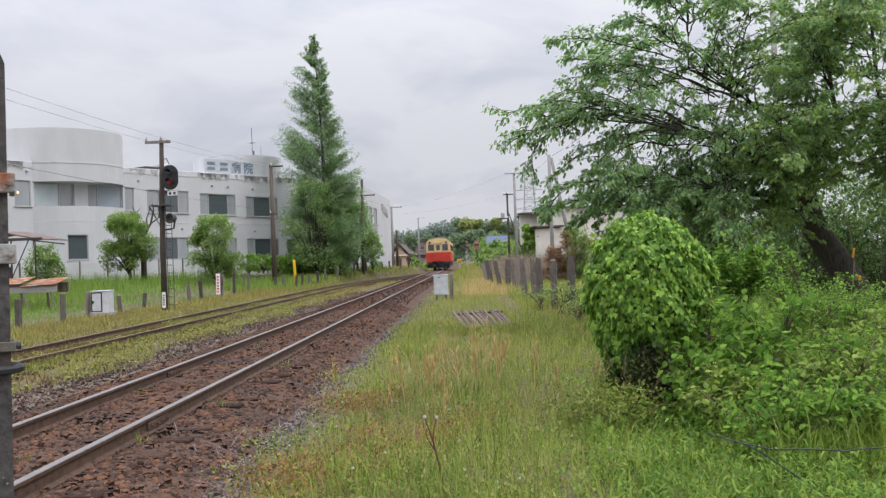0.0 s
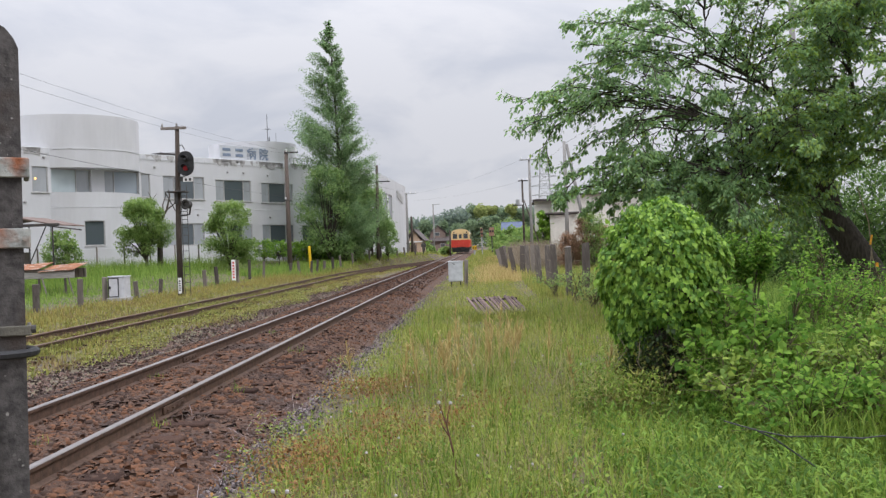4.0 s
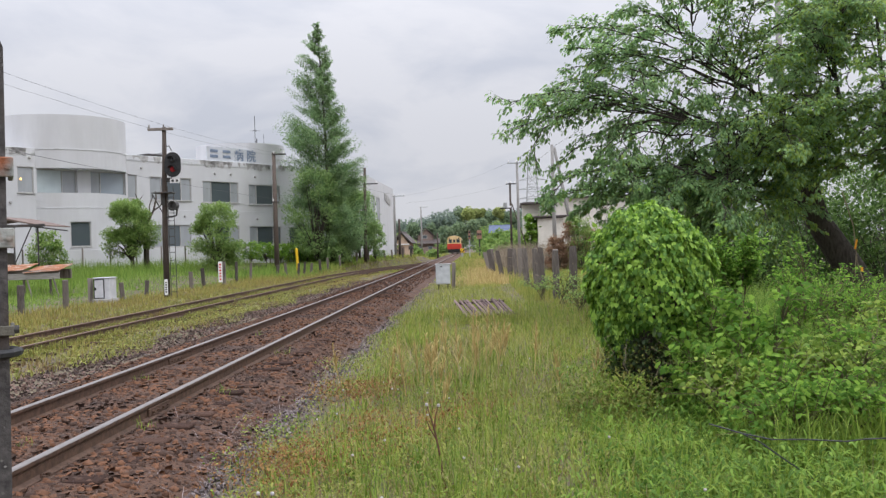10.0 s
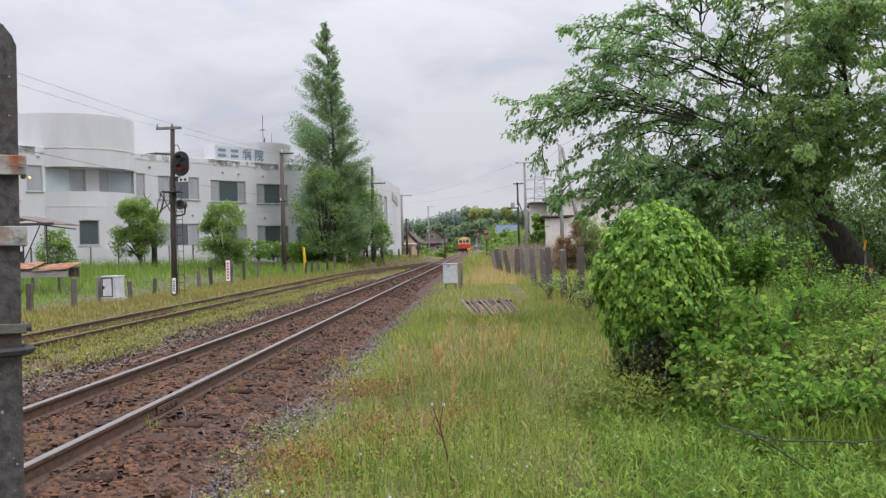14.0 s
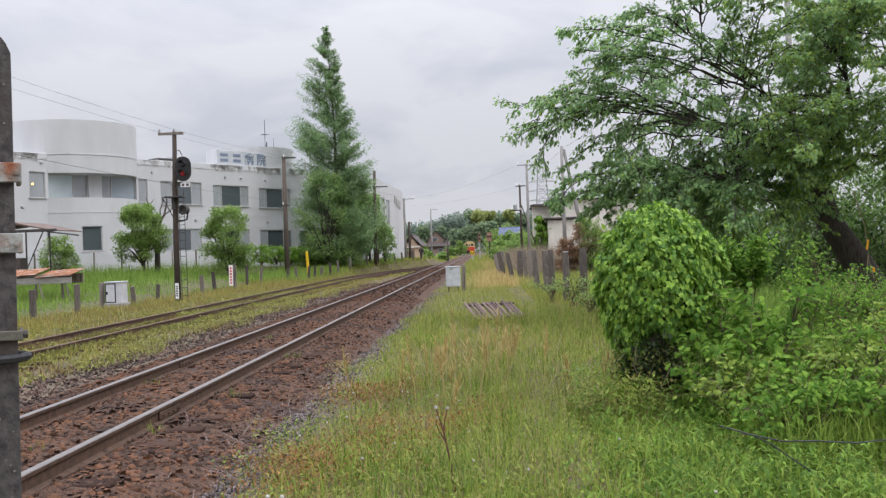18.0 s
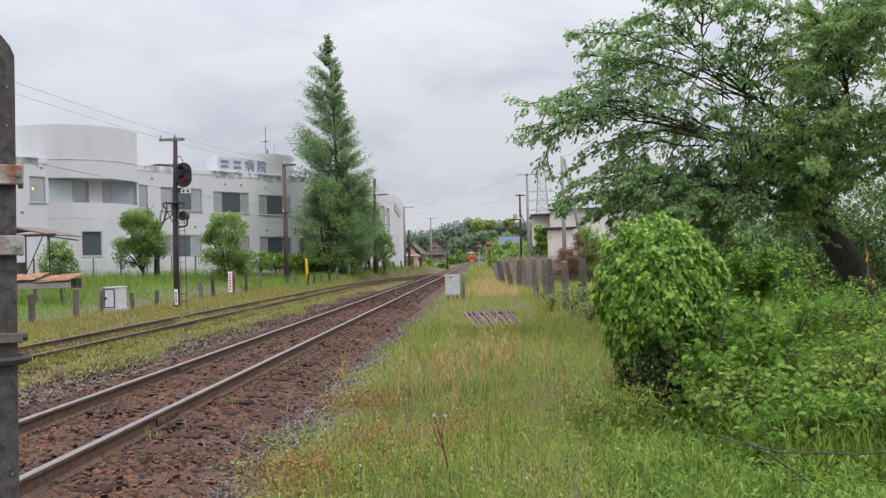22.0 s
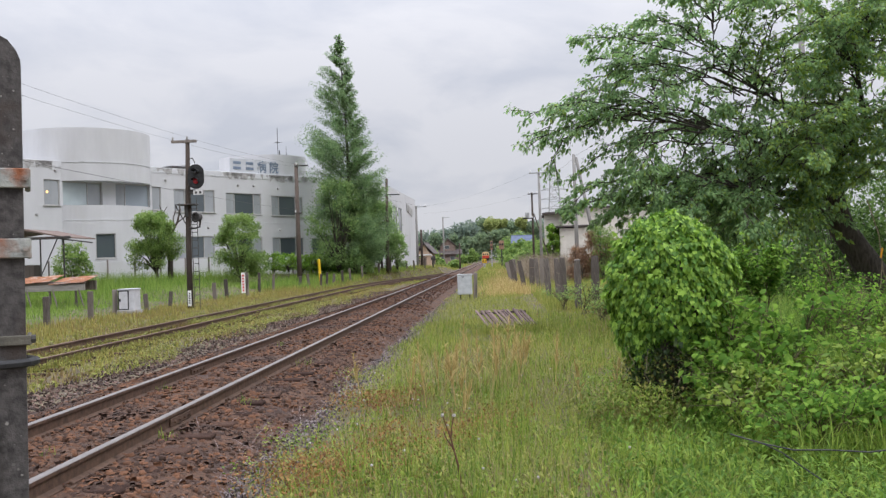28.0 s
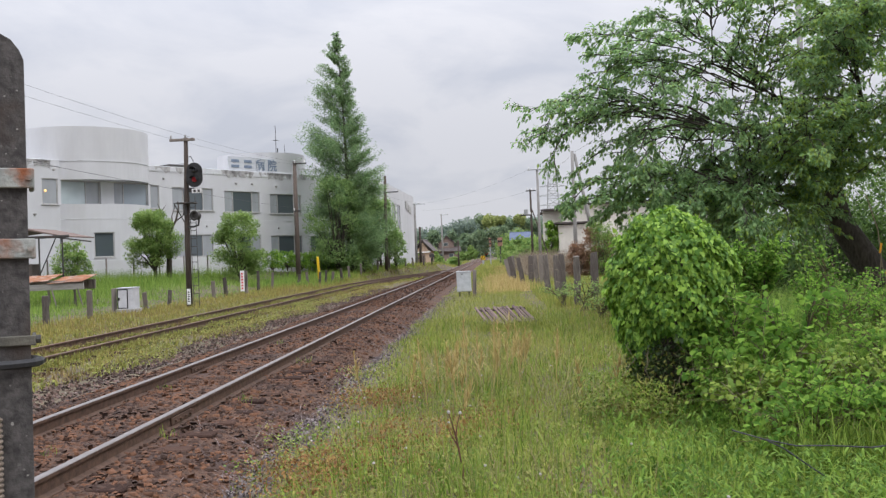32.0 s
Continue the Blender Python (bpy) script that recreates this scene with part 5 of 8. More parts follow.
def build_right_poles():
    utility_pole("utility_pole", 4.62, 52, 6.9, 0.12, (), M_POLE, "bare grey utility pole beside the fence")
    s = part("stay_pole", Shape().tube([(6.05, 52.3, -0.2), (4.75, 52.1, 6.75)], [0.12, 0.09], 10), M_POLE, None, "slanting grey stay pole propping the utility pole", True)
    tagged(s, category="utility pole", group="poles along the line")
    utility_pole("utility_pole", 3.8, 75, 8.1, 0.13, ((-0.12, -0.78, 0.66, 3),), M_POLE, "slim pale concrete utility pole with crossarm")
    p = utility_pole("utility_pole", 3.4, 80, 6.75, 0.11, ((-0.12, -0.35, 0.5, 3), (-2.2, -0.9, 0.1, 2)), M_DARKWOOD, "dark utility pole with transformer and crossarms")
    part("transformer", Shape().lathe([(0.15, 0), (0.17, 0.05), (0.17, 0.44), (0.12, 0.5)], 12, (-0.45, -0.1, 5.2)), M_GALV, p, "grey pole transformer")
    part("brace", Shape().tube([(0.1, 0, 5.6), (1.3, 0, 1.8)], 0.05, 7), M_DARKWOOD, p)
    utility_pole("utility_pole", 9.0, 27, 9.6, 0.105, ((-0.3, -0.7, 0.7, 3),), M_POLE, "grey utility pole rising through the tree")
    # lattice pylon
    py = thing("lattice_pylon", pose(13.3, 200, -0.3), "distant grey steel lattice transmission tower", "pylon")
    for sx in (-1, 1):
        for sy in (-1, 1):
            part("leg", Shape().tube([(sx * 1.9, sy * 1.9, 0), (sx * 0.75, sy * 0.75, 19.6)], 0.065, 5), M_GALV, py)
    for k in range(12):
        z0, z1 = 19.6 * k / 12, 19.6 * (k + 1) / 12
        w0, w1 = 1.9 - 1.15 * k / 12, 1.9 - 1.15 * (k + 1) / 12
        for sy in (-1, 1):
            for pts in ([(-w0, sy * w0, z0), (w1, sy * w1, z1)], [(w0, sy * w0, z0), (-w1, sy * w1, z1)], [(-w1, sy * w1, z1), (w1, sy * w1, z1)]):
                part("brace", Shape().tube(pts, 0.032, 4), M_GALV, py)
    for z, w in ((15.6, 2.9), (13.6, 3.2), (11.6, 3.0)):
        part("crossarm", Shape().tube([(-w, 0, z), (0, 0, z + 0.5), (w, 0, z)], 0.07, 4).tube([(-w, 0, z), (w, 0, z)], 0.07, 4), M_GALV, py)
    wire("overhead_wire", sag((3.1, 75, 8.0), (-7.5, 102, 7.2), 0.4), 0.004, "thin black line wire over the track")
    wire("overhead_wire", sag((3.2, 80, 6.6), (-7.6, 102, 6.4), 0.3), 0.004, "thin black line wire over the track")
    wire("overhead_wire", sag((4.4, 75, 8.0), (4.7, 52, 6.8), 0.3), 0.005, "thin black line wire between the poles")
    wire("overhead_wire", sag((4.7, 52, 6.8), (9.0, 27, 9.3), 0.4), 0.006, "thin black line wire between the poles")
    wire("overhead_wire", sag((4.4, 75, 8.0), (15, 199, 15.6), 1.0), 0.01, "thin black line wire to the pylon")


def house(name, x, y, rz, w, d, hw, hr, wall, roof, label, wins=2):
    h = thing(name, pose(x, y, ground_z(x, y) - 0.1, 0, 0, rz), label, "house")
    holes = [(-w / 2 + w * (k + 0.5) / wins - 0.5, -w / 2 + w * (k + 0.5) / wins + 0.5, hw * 0.45, hw * 0.45 + 1.0) for k in range(wins)]
    part("wall", grid_wall(lambda s, dd, z: (s, -d / 2 + dd, z), -w / 2, w / 2, 0, hw, 0.2, holes), wall, h)
    for a, b, c, e in holes:
        window_unit(h, pose(a, -d / 2, c), b - a, e - c, (0.5,), (M_PANE, M_PANE))
    part("back_wall", Shape().box((0, d / 2 - 0.1, hw / 2), (w, 0.2, hw)), wall, h)
    for s in (-1, 1):
        part("gable_wall", Shape().prism([(-d / 2 + 0.2, 0), (d / 2 - 0.2, 0), (d / 2 - 0.2, hw), (0, hr - 0.15), (-d / 2 + 0.2, hw)], s * (w / 2 - 0.1) - 0.1, s * (w / 2 - 0.1) + 0.1, Matrix.Rotation(radians(90), 4, "Z")), wall, h)
    for s in (-1, 1):
        L = math.hypot(d / 2 + 0.5, hr - hw)
        a = math.atan2(hr - hw + 0.2, d / 2 + 0.5)
        part("roof_slope", Shape().box((0, s * (d / 4 + 0.22), (hw + hr) / 2), (w + 0.8, L + 0.15, 0.14), 0.02, Matrix.Rotation(-s * a, 4, "X")), roof, h)
    part("ridge", Shape().box((0, 0, hr + 0.08), (w + 0.8, 0.3, 0.18), 0.03), roof, h)
    return h


def build_far_houses():
    # brown two-storey house, its gable towards the line
    hz = ground_z(-12.6, 250)
    h = thing("house", pose(-12.5, 250, hz, 0, 0, 4), "brown two-storey gabled house with dark tiled roofs", "house")
    up = lambda z: z - hz
    part("wall", Shape().box((0, 4, up(1.6) / 2), (6.4, 8, up(1.6)), 0.02), M_BROWNWALL, h, "weathered brown ground floor")
    part("upper_wall", Shape().prism([(-2.1, up(1.6)), (2.1, up(1.6)), (2.1, up(4.6)), (0, up(6.5)), (-2.1, up(4.6))], 0.7, 7.4), M_BROWNWALL, h, "brown gabled upper floor")
    part("skirt_roof", Shape().prism([(-0.5, up(2.6)), (-0.5, up(2.45)), (1.3, up(3.7)), (1.3, up(3.85))], -3.8, 3.8, Matrix.Rotation(radians(90), 4, "Z")), M_TILE, h, "dark tiled skirt roof")
    for s in (-1, 1):
        part("roof_slope", Shape().prism([(0, up(6.9)), (s * 2.9, up(4.35)), (s * 2.9, up(4.15)), (0, up(6.65))][::s], 0.2, 8.0), M_TILE, h, "dark tiled roof slope")
    for px, pz in ((-0.2, 4.4), (-1.6, 1.4), (1.2, 1.4)):
        w = part("window", Shape().box((px, 0.66 if pz > 3 else -0.03, up(pz)), (1.3, 0.08, 1.0), 0.02), M_FRAME, h)
        part("pane", Shape().box((px, 0.60 if pz > 3 else -0.09, up(pz)), (1.1, 0.03, 0.8), 0.01), M_PANE, w)
    sd = house("house", -9.3, 126, 84, 3.0, 2.0, 2.4, 3.75, M_PINKWALL, M_TILE, "small ochre station shed with dark tiled gable roof", 1)
    part("door", Shape().box((-1.53, 0.1, 0.95), (0.06, 0.9, 1.9), 0.01), M_BROWNWALL, sd, "brown boarded door")
    part("porch_trim", Shape().box((-1.62, 0.0, 2.2), (0.2, 2.3, 0.16), 0.02), M_WHITE, sd, "white porch beam")
    house("house", 5.2, 172, -4, 3.2, 4, 4.2, 5.5, M_BEIGE, M_BLUETILE, "house with blue tiled roof among trees")
    b = thing("warehouse", pose(0, 0, 0), "beige flat-roofed workshop behind the fence", "building")
    part("wall", grid_wall(lambda s, dd, z: (s, 84 + dd, z), 4.6, 6.2, 0, 5.0, 0.25, []), M_BEIGE, b)
    part("roof_edge", Shape().box((5.4, 84, 5.08), (1.9, 0.8, 0.16), 0.02), M_TILE, b, "dark roof edge")
    part("wall", grid_wall(lambda s, dd, z: (s, 83 + dd, z), 6.2, 14.5, 0, 5.4, 0.25, []), M_BEIGE, b)
    part("roof_edge", Shape().box((10.35, 83.1, 5.46), (8.5, 0.9, 0.16), 0.02), M_TILE, b)
    part("annex", Shape().box((6.8, 81.5, 1.8), (2.2, 2.4, 3.6), 0.02), M_BEIGE, b, "low beige annex")
    part("annex_roof", Shape().box((6.8, 81.5, 3.75), (2.8, 3.0, 0.16), 0.02), M_TILE, b, "dark annex roof")
    part("side_wall", Shape().box((14.4, 88, 2.65), (0.25, 9.5, 5.3)), M_BEIGE, b)
    part("roof", Shape().box((9.6, 88, 5.1), (9.8, 9.4, 0.15)), M_TILE, b)
    house("house", 14.3, 62, -8, 3.6, 5, 3.9, 5.2, M_BEIGE, M_BLUETILE, "beige house with a blue tiled roof behind the tree")
    rs = part("relay_post", Shape().box((0, 0, 0.75), (0.34, 0.3, 1.5), 0.03).box((0, -0.05, 1.2), (0.6, 0.3, 0.4), 0.03), M_STEEL, None, "short dark lineside relay post")
    tagged(rs, category="relay post").matrix_basis = pose(-7.4, 112, ground_z(-7.4, 112) - 0.1)
    gb = thing("crossing_gate", pose(-1.55, 141, ground_z(-1.55, 141)), "yellow level crossing gate machine on a grey stand", "crossing gate")
    gz = 0.47 - ground_z(-1.55, 141)
    part("stand", Shape().box((0, 0, gz / 2), (0.3, 0.3, gz + 0.2), 0.02), M_GALV, gb)
    part("machine_case", Shape().box((0, 0, gz + 0.31), (0.66, 0.4, 0.62), 0.04), M_YELLOW, gb, "yellow painted machine case")
    for k in (-1, 1):
        part("stripe", Shape().box((0.16 * k, -0.21, gz + 0.31), (0.12, 0.02, 0.5), 0.004, Matrix.Rotation(0.5, 4, "Y")), M_BLACK, gb, "black stripe")
    # level crossing lamps
    for x, y, c in ((1.1, 140, M_REDPAINT), (-0.4, 141, M_ORANGE)):
        z = ground_z(x, y)
        s = thing("crossing_post", pose(x, y, z), "level crossing warning post with lamps", "crossing signal", "crossing posts")
        part("post", Shape().tube([(0, 0, 0), (0, 0, 3.6 - z)], 0.09, 8), M_GALV if c is M_ORANGE else M_STEEL, s)
        part("lamp_board", Shape().box((0, -0.1, 3.1 - z), (0.36 if c is M_ORANGE else 0.75, 0.12, 1.3), 0.05), M_RUSTBOARD if c is not M_STEEL else M_STEEL, s, "faded rusty lamp board" if c is not M_STEEL else "")
        for k in (-1, 1):
            part("lamp", Shape().lathe([(0.16, 0), (0.14, 0.06)], 10, (0.0 if c is M_ORANGE else 0.18 * k, -0.16, 3.2 + (0.3 * k if c is M_ORANGE else 0) - z), Matrix.Rotation(radians(90), 4, "X")), M_LENS, s)


build_near_post()
build_fence()
build_grating()
build_right_poles()
build_far_houses()


# ---- plants ----
def leaf_mesh(name, rng, pos, length, droop=0.5, width=1.0, tv=None, tf=None):
    n = len(pos)
    rot = turns(rng, n, droop)
    s = rng.uniform(0.7, 1.25, n) * length
    return soup(name, tv or LEAF_V, tf or LEAF_F, pos, rot, n3(s * width, s, s))


def curve3(a, b, c, n):
    a, b, c = Vector(a), Vector(b), Vector(c)
    return [a * (1 - t) ** 2 + b * 2 * t * (1 - t) + c * t * t for t in [k / n for k in range(n + 1)]]


BOUGHS = []
LEAF2_V, LEAF2_F = [(0, 0, 0), (-0.3, 0.45, 0.09), (0.3, 0.45, 0.09), (0, 1, -0.12)], [(0, 2, 3), (0, 3, 1)]
LEAF3_V = [(0, 0, 0), (-0.25, 0.34, 0.06), (0.25, 0.34, 0.06), (-0.20, 0.70, 0.0), (0.20, 0.70, 0.0), (0, 1.0, -0.16)]
LEAF3_F = [(0, 2, 1), (1, 2, 4, 3), (3, 4, 5)]


def unit(v):
    return v / np.linalg.norm(v, axis=-1, keepdims=True)


def along(fwd, up):
    """Turns that lay y along fwd and z near up."""
    fwd = unit(fwd)
    x = unit(np.cross(fwd, up))
    return np.stack([x, fwd, np.cross(x, fwd)], 2)


def fan_bough(rng, path, subs, reach, twigs, per, wood, bare=0.2):
    """A limb with side branches in one drooping fan; gives the places and turns of its leaves."""
    P = np.array([list(p) for p in path])
    n = len(P) - 1
    up = unit(np.array([rng.normal(0, 0.15), rng.normal(0, 0.15), 1.0]))
    pos, fwd = [], []
    for k in range(subs):
        t = min(0.99, bare + (1 - bare) * (k + rng.random()) / subs)
        i = min(n - 1, int(t * n))
        p = P[i] + (P[i + 1] - P[i]) * (t * n - i)
        d = unit(P[i + 1] - P[i])
        ang = rng.uniform(0.45, 1.15) * (1.1 - 0.6 * t) * (1 if k % 2 else -1)
        sd = unit(d * math.cos(ang) + np.cross(up, d) * math.sin(ang) + np.array([0, 0, rng.normal(0.05, 0.15)]))
        ln = reach * (1.25 - 0.95 * t) * rng.uniform(0.65, 1.25)
        curve = lambda q: p + sd * ln * q[:, None] + np.array([0, 0, 1.0]) * (ln * (0.14 * q - 0.32 * q * q))[:, None]
        wood.tube(curve(np.array([0, 0.35, 0.7, 1.0])), [0.011, 0.008, 0.006, 0.003], 4, False)
        q = 0.10 + 0.90 * (np.arange(twigs) + rng.random(twigs)) / twigs
        at = curve(q)
        side = np.where(np.arange(twigs) % 2, 1.0, -1.0)
        ta = rng.uniform(0.5, 1.15, twigs) * (1.1 - 0.7 * q) * side
        td = unit(sd * np.cos(ta)[:, None] + np.cross(up, sd) * np.sin(ta)[:, None] + rng.normal(0, 0.20, (twigs, 3)))
        tl = (0.16 + 0.26 * (1 - q)) * rng.uniform(0.6, 1.3, twigs)
        for j in range(0, twigs, 3):
            wood.tube([at[j], at[j] + td[j] * tl[j] * 0.9 - np.array([0, 0, 0.10 * tl[j]])], [0.005, 0.002], 3, False)
        u = (0.15 + 0.85 * rng.random((twigs, per)) ** 0.8)[..., None]
        q3 = at[:, None] + td[:, None] * tl[:, None, None] * u + np.array([0, 0, -0.16]) * tl[:, None, None] * u * u
        f = td[:, None] * 0.62 + np.cross(up, td)[:, None] * rng.choice([-0.55, 0.55], (twigs, per, 1)) + np.array([0, 0, -0.52]) + rng.normal(0, 0.26, (twigs, per, 3))
        pos.append((q3 + rng.normal(0, 0.018, q3.shape)).reshape(-1, 3)); fwd.append(f.reshape(-1, 3))
    pos, fwd = np.concatenate(pos), np.concatenate(fwd)
    return pos, along(fwd, np.array([0, 0, 1.0]) + rng.normal(0, 0.34, fwd.shape))


def build_big_tree():
    """The broad tree at the right: a leaning trunk and boughs in flat layers that sway one by one."""
    base = Vector((8.75, 20.2, 0.0))
    base.z = ground_z(base.x, base.y) - 0.2
    tr = thing("broadleaf_tree", Matrix.Translation(base), "spreading tree with dark leaning trunk and long leafy boughs", "tree")
    L = lambda p: Vector(p) - base
    part("trunk", Shape().tube([L((8.95, 20.2, base.z)), L((8.45, 20.2, -0.05)), L((7.93, 20.1, 0.84)), L((7.40, 20.1, 1.67)), L((7.2, 20.0, 2.4)), L((7.0, 20.0, 3.2))], [0.42, 0.34, 0.30, 0.26, 0.20, 0.13], 14), M_BARK, tr, "dark leaning main trunk", True)
    part("trunk", Shape().tube([L((9.1, 20.3, base.z)), L((9.35, 20.4, 0.9)), L((9.6, 20.5, 2.2)), L((10.0, 20.6, 4.0))], [0.40, 0.34, 0.28, 0.16], 14), M_BARK, tr, "dark second trunk", True)
    rng = np.random.default_rng(11)
    limbs = [
        [(7.2, 20.0, 2.4), (6.9, 19.8, 2.83), (5.71, 19.3, 3.35), (4.56, 18.8, 3.67), (3.3, 18.5, 3.95)],
        [(7.0, 20.0, 3.1), (6.48, 19.5, 3.87), (5.71, 19.2, 4.43), (4.83, 18.9, 4.60)],
        [(7.1, 20.0, 2.9), (7.79, 19.6, 3.84), (7.44, 19.2, 5.18), (7.3, 19.0, 6.4)],
        [(9.7, 20.5, 2.8), (9.0, 20.2, 3.9), (8.8, 20.0, 4.82), (8.5, 19.5, 6.37), (8.6, 19.3, 7.4)],
        [(7.4, 20.0, 1.75), (6.16, 19.0, 2.33), (5.12, 18.5, 2.44)],
        [(5.71, 19.2, 4.43), (4.54, 18.8, 4.97), (4.51, 18.6, 5.83)],
        [(10.0, 20.6, 3.9), (10.6, 19.4, 4.6), (11.0, 18.4, 5.2)],
        [(9.6, 20.5, 2.2), (9.2, 19.0, 2.7), (8.8, 17.6, 2.9)]]
    hubs = []
    for pts in limbs:
        for i in range(len(pts) - 1):
            hubs += [Vector(pts[i]).lerp(Vector(pts[i + 1]), k / 4) for k in range(1, 5)]
        n = len(pts)
        part("limb", Shape().tube([L(p) for p in pts], [(0.034 if pts[0][0] < 6 else 0.052 if pts[-1][0] < 5.5 else 0.075) * (1 - 0.8 * k / (n - 1)) for k in range(n)], 8), M_BARK, tr, smooth=True)
    # boughs of the outline: start, middle, tip, share of leaves
    outer = [
        ((5.71, 19.2, 4.43), (3.52, 18.4, 5.37), (1.75, 18.0, 5.50), 1.0), ((5.70, 19.2, 4.32), (3.64, 18.5, 4.94), (2.05, 18.2, 4.81), 0.7),
        ((5.32, 19.0, 4.76), (3.88, 18.5, 5.72), (2.9, 18.0, 5.80), 1.0), ((4.52, 18.6, 5.6), (4.2, 18.5, 6.2), (3.4, 18.2, 6.40), 1.0),
        ((5.19, 19.0, 4.40), (3.59, 18.8, 5.18), (2.05, 18.6, 5.20), 0.9), ((5.40, 19.3, 4.70), (4.04, 19.3, 5.67), (2.8, 19.4, 5.70), 1.0), ((5.14, 19.2, 4.45), (3.66, 19.2, 4.97), (2.7, 19.3, 5.10), 1.0),
        ((5.71, 19.3, 3.35), (3.15, 18.4, 4.21), (0.62, 17.8, 4.12), 1.0), ((5.71, 19.3, 3.35), (2.94, 18.5, 4.05), (0.62, 18.0, 3.42), 0.75),
        ((5.28, 19.0, 3.50), (3.08, 18.6, 4.42), (1.60, 18.2, 4.40), 1.0), ((5.51, 19.0, 3.49), (3.57, 18.8, 4.67), (2.45, 18.6, 4.62), 1.0),
        ((4.56, 18.8, 3.67), (2.26, 18.4, 3.95), (1.02, 18.0, 3.10), 0.8), ((4.67, 18.8, 3.66), (2.39, 18.5, 4.14), (0.80, 18.3, 3.85), 1.0),
        ((4.67, 18.8, 3.66), (2.67, 18.9, 4.25), (1.25, 18.9, 4.20), 1.0), ((4.56, 18.8, 3.67), (2.94, 19.2, 4.35), (1.95, 19.4, 4.30), 1.0), ((3.85, 18.6, 3.82), (2.48, 18.4, 3.97), (1.45, 18.4, 3.60), 0.8),
        ((4.56, 18.8, 3.67), (2.82, 18.5, 3.60), (1.65, 18.4, 2.90), 0.3), ((5.06, 19.0, 3.39), (3.31, 18.8, 3.45), (2.30, 18.7, 2.95), 0.35), ((4.56, 18.8, 3.61), (3.23, 18.3, 3.64), (2.55, 18.0, 3.25), 0.3),
        ((6.16, 19.0, 2.33), (3.43, 18.3, 2.81), (1.42, 17.8, 2.42), 1.0), ((6.16, 19.0, 2.33), (3.44, 18.4, 2.59), (1.55, 18.0, 2.13), 1.0), ((5.12, 18.5, 2.44), (3.53, 18.3, 2.31), (2.02, 18.2, 1.98), 0.9),
        ((5.12, 18.5, 2.44), (3.74, 18.2, 2.79), (2.45, 18.0, 2.50), 1.0), ((5.12, 18.5, 2.44), (4.04, 18.6, 2.70), (2.85, 18.6, 2.30), 1.0), ((5.12, 18.5, 2.44), (3.74, 18.3, 2.13), (2.68, 18.2, 1.80), 1.0), ((5.21, 18.8, 2.60), (3.53, 18.8, 2.91), (2.20, 18.9, 2.58), 0.9)]
    # boughs that fill the crown spring from the nearest limb
    fill = random.Random(8)
    for k in range(150):
        x = 3.0 + 8.2 * ((k * 0.618034 + 0.1 * fill.random()) % 1.0)
        z = fill.uniform(1.55, 3.9) if k % 20 < 10 else fill.uniform(3.7, 7.0)
        if x > 6.2 and z < 2.4:
            z += 1.0
        if x < 4.4 and 2.6 < z < 3.7 and k % 3:
            continue
        if k % 10 == 7:
            x, z = fill.uniform(3.4, 6.2), fill.uniform(1.1, 1.9)
        tip = Vector((x, fill.uniform(16.6, 19.2) if k % 4 else fill.uniform(19.5, 22), z))
        far = lambda h: abs((h - tip).length - 1.7)
        hub = min((h for h in hubs if h.x > tip.x - 0.4), key=far, default=hubs[0])
        mid = (hub + tip) / 2 + Vector((fill.gauss(0, 0.15), fill.gauss(0, 0.15), 0.30 + fill.gauss(0, 0.12)))
        outer.append((tuple(hub), tuple(mid), tuple(tip), 0.60 if x < 5.2 and 2.5 < z < 3.8 else 0.95 if z < 3.2 else 0.78))
    # the upper middle of the crown
    for k in range(24):
        tip = Vector((fill.uniform(5.8, 8.6), fill.uniform(18.6, 21.5), 3.2 + 3.2 * ((k * 0.618034) % 1.0)))
        hub = min(hubs, key=lambda h: abs((h - tip).length - 1.5))
        mid = (hub + tip) / 2 + Vector((fill.gauss(0, 0.15), fill.gauss(0, 0.15), 0.25 + fill.gauss(0, 0.12)))
        outer.append((tuple(hub), tuple(mid), tuple(tip), 0.65))
    # the near side of the crown, thick with leaves
    for k in range(44):
        tip = Vector((5.8 + 4.8 * ((k * 0.618034) % 1.0), fill.uniform(15.4, 18.0), fill.uniform(2.4, 6.6)))
        if k % 5 == 4:
            tip = Vector((fill.uniform(5.9, 7.9), fill.uniform(17.0, 18.4), fill.uniform(1.9, 2.6)))
        hub = min((h for h in hubs if h.x > tip.x - 0.8), key=lambda h: abs((h - tip).length - 1.9), default=hubs[-1])
        mid = (hub + tip) / 2 + Vector((fill.gauss(0, 0.15), fill.gauss(0, 0.15), 0.35 + fill.gauss(0, 0.12)))
        outer.append((tuple(hub), tuple(mid), tuple(tip), 0.9 if tip.z < 3.4 else 0.72))
    for num, (fork, mid, tip, share) in enumerate(outer):
        o = L(fork)
        if num < 26:
            tip = (tip[0] + (0.20 if tip[0] < 1.3 else 0.12), tip[1], tip[2])
        ctrl = Vector(mid) * 2 - (Vector(fork) + Vector(tip)) / 2
        path = [p - Vector(fork) for p in curve3(fork, ctrl, tip, 12)]
        path = [p + Vector((rng.normal(0, 0.05), rng.normal(0, 0.05), rng.normal(0, 0.05))) * min(1, k / 3) for k, p in enumerate(path)]
        big = 0.012 if num < 26 else 0.010
        wood, twigs = Shape().tube(path, [big * (1 - k / 12.6) + 0.006 for k in range(13)], 6), Shape()
        length = (path[-1] - path[0]).length
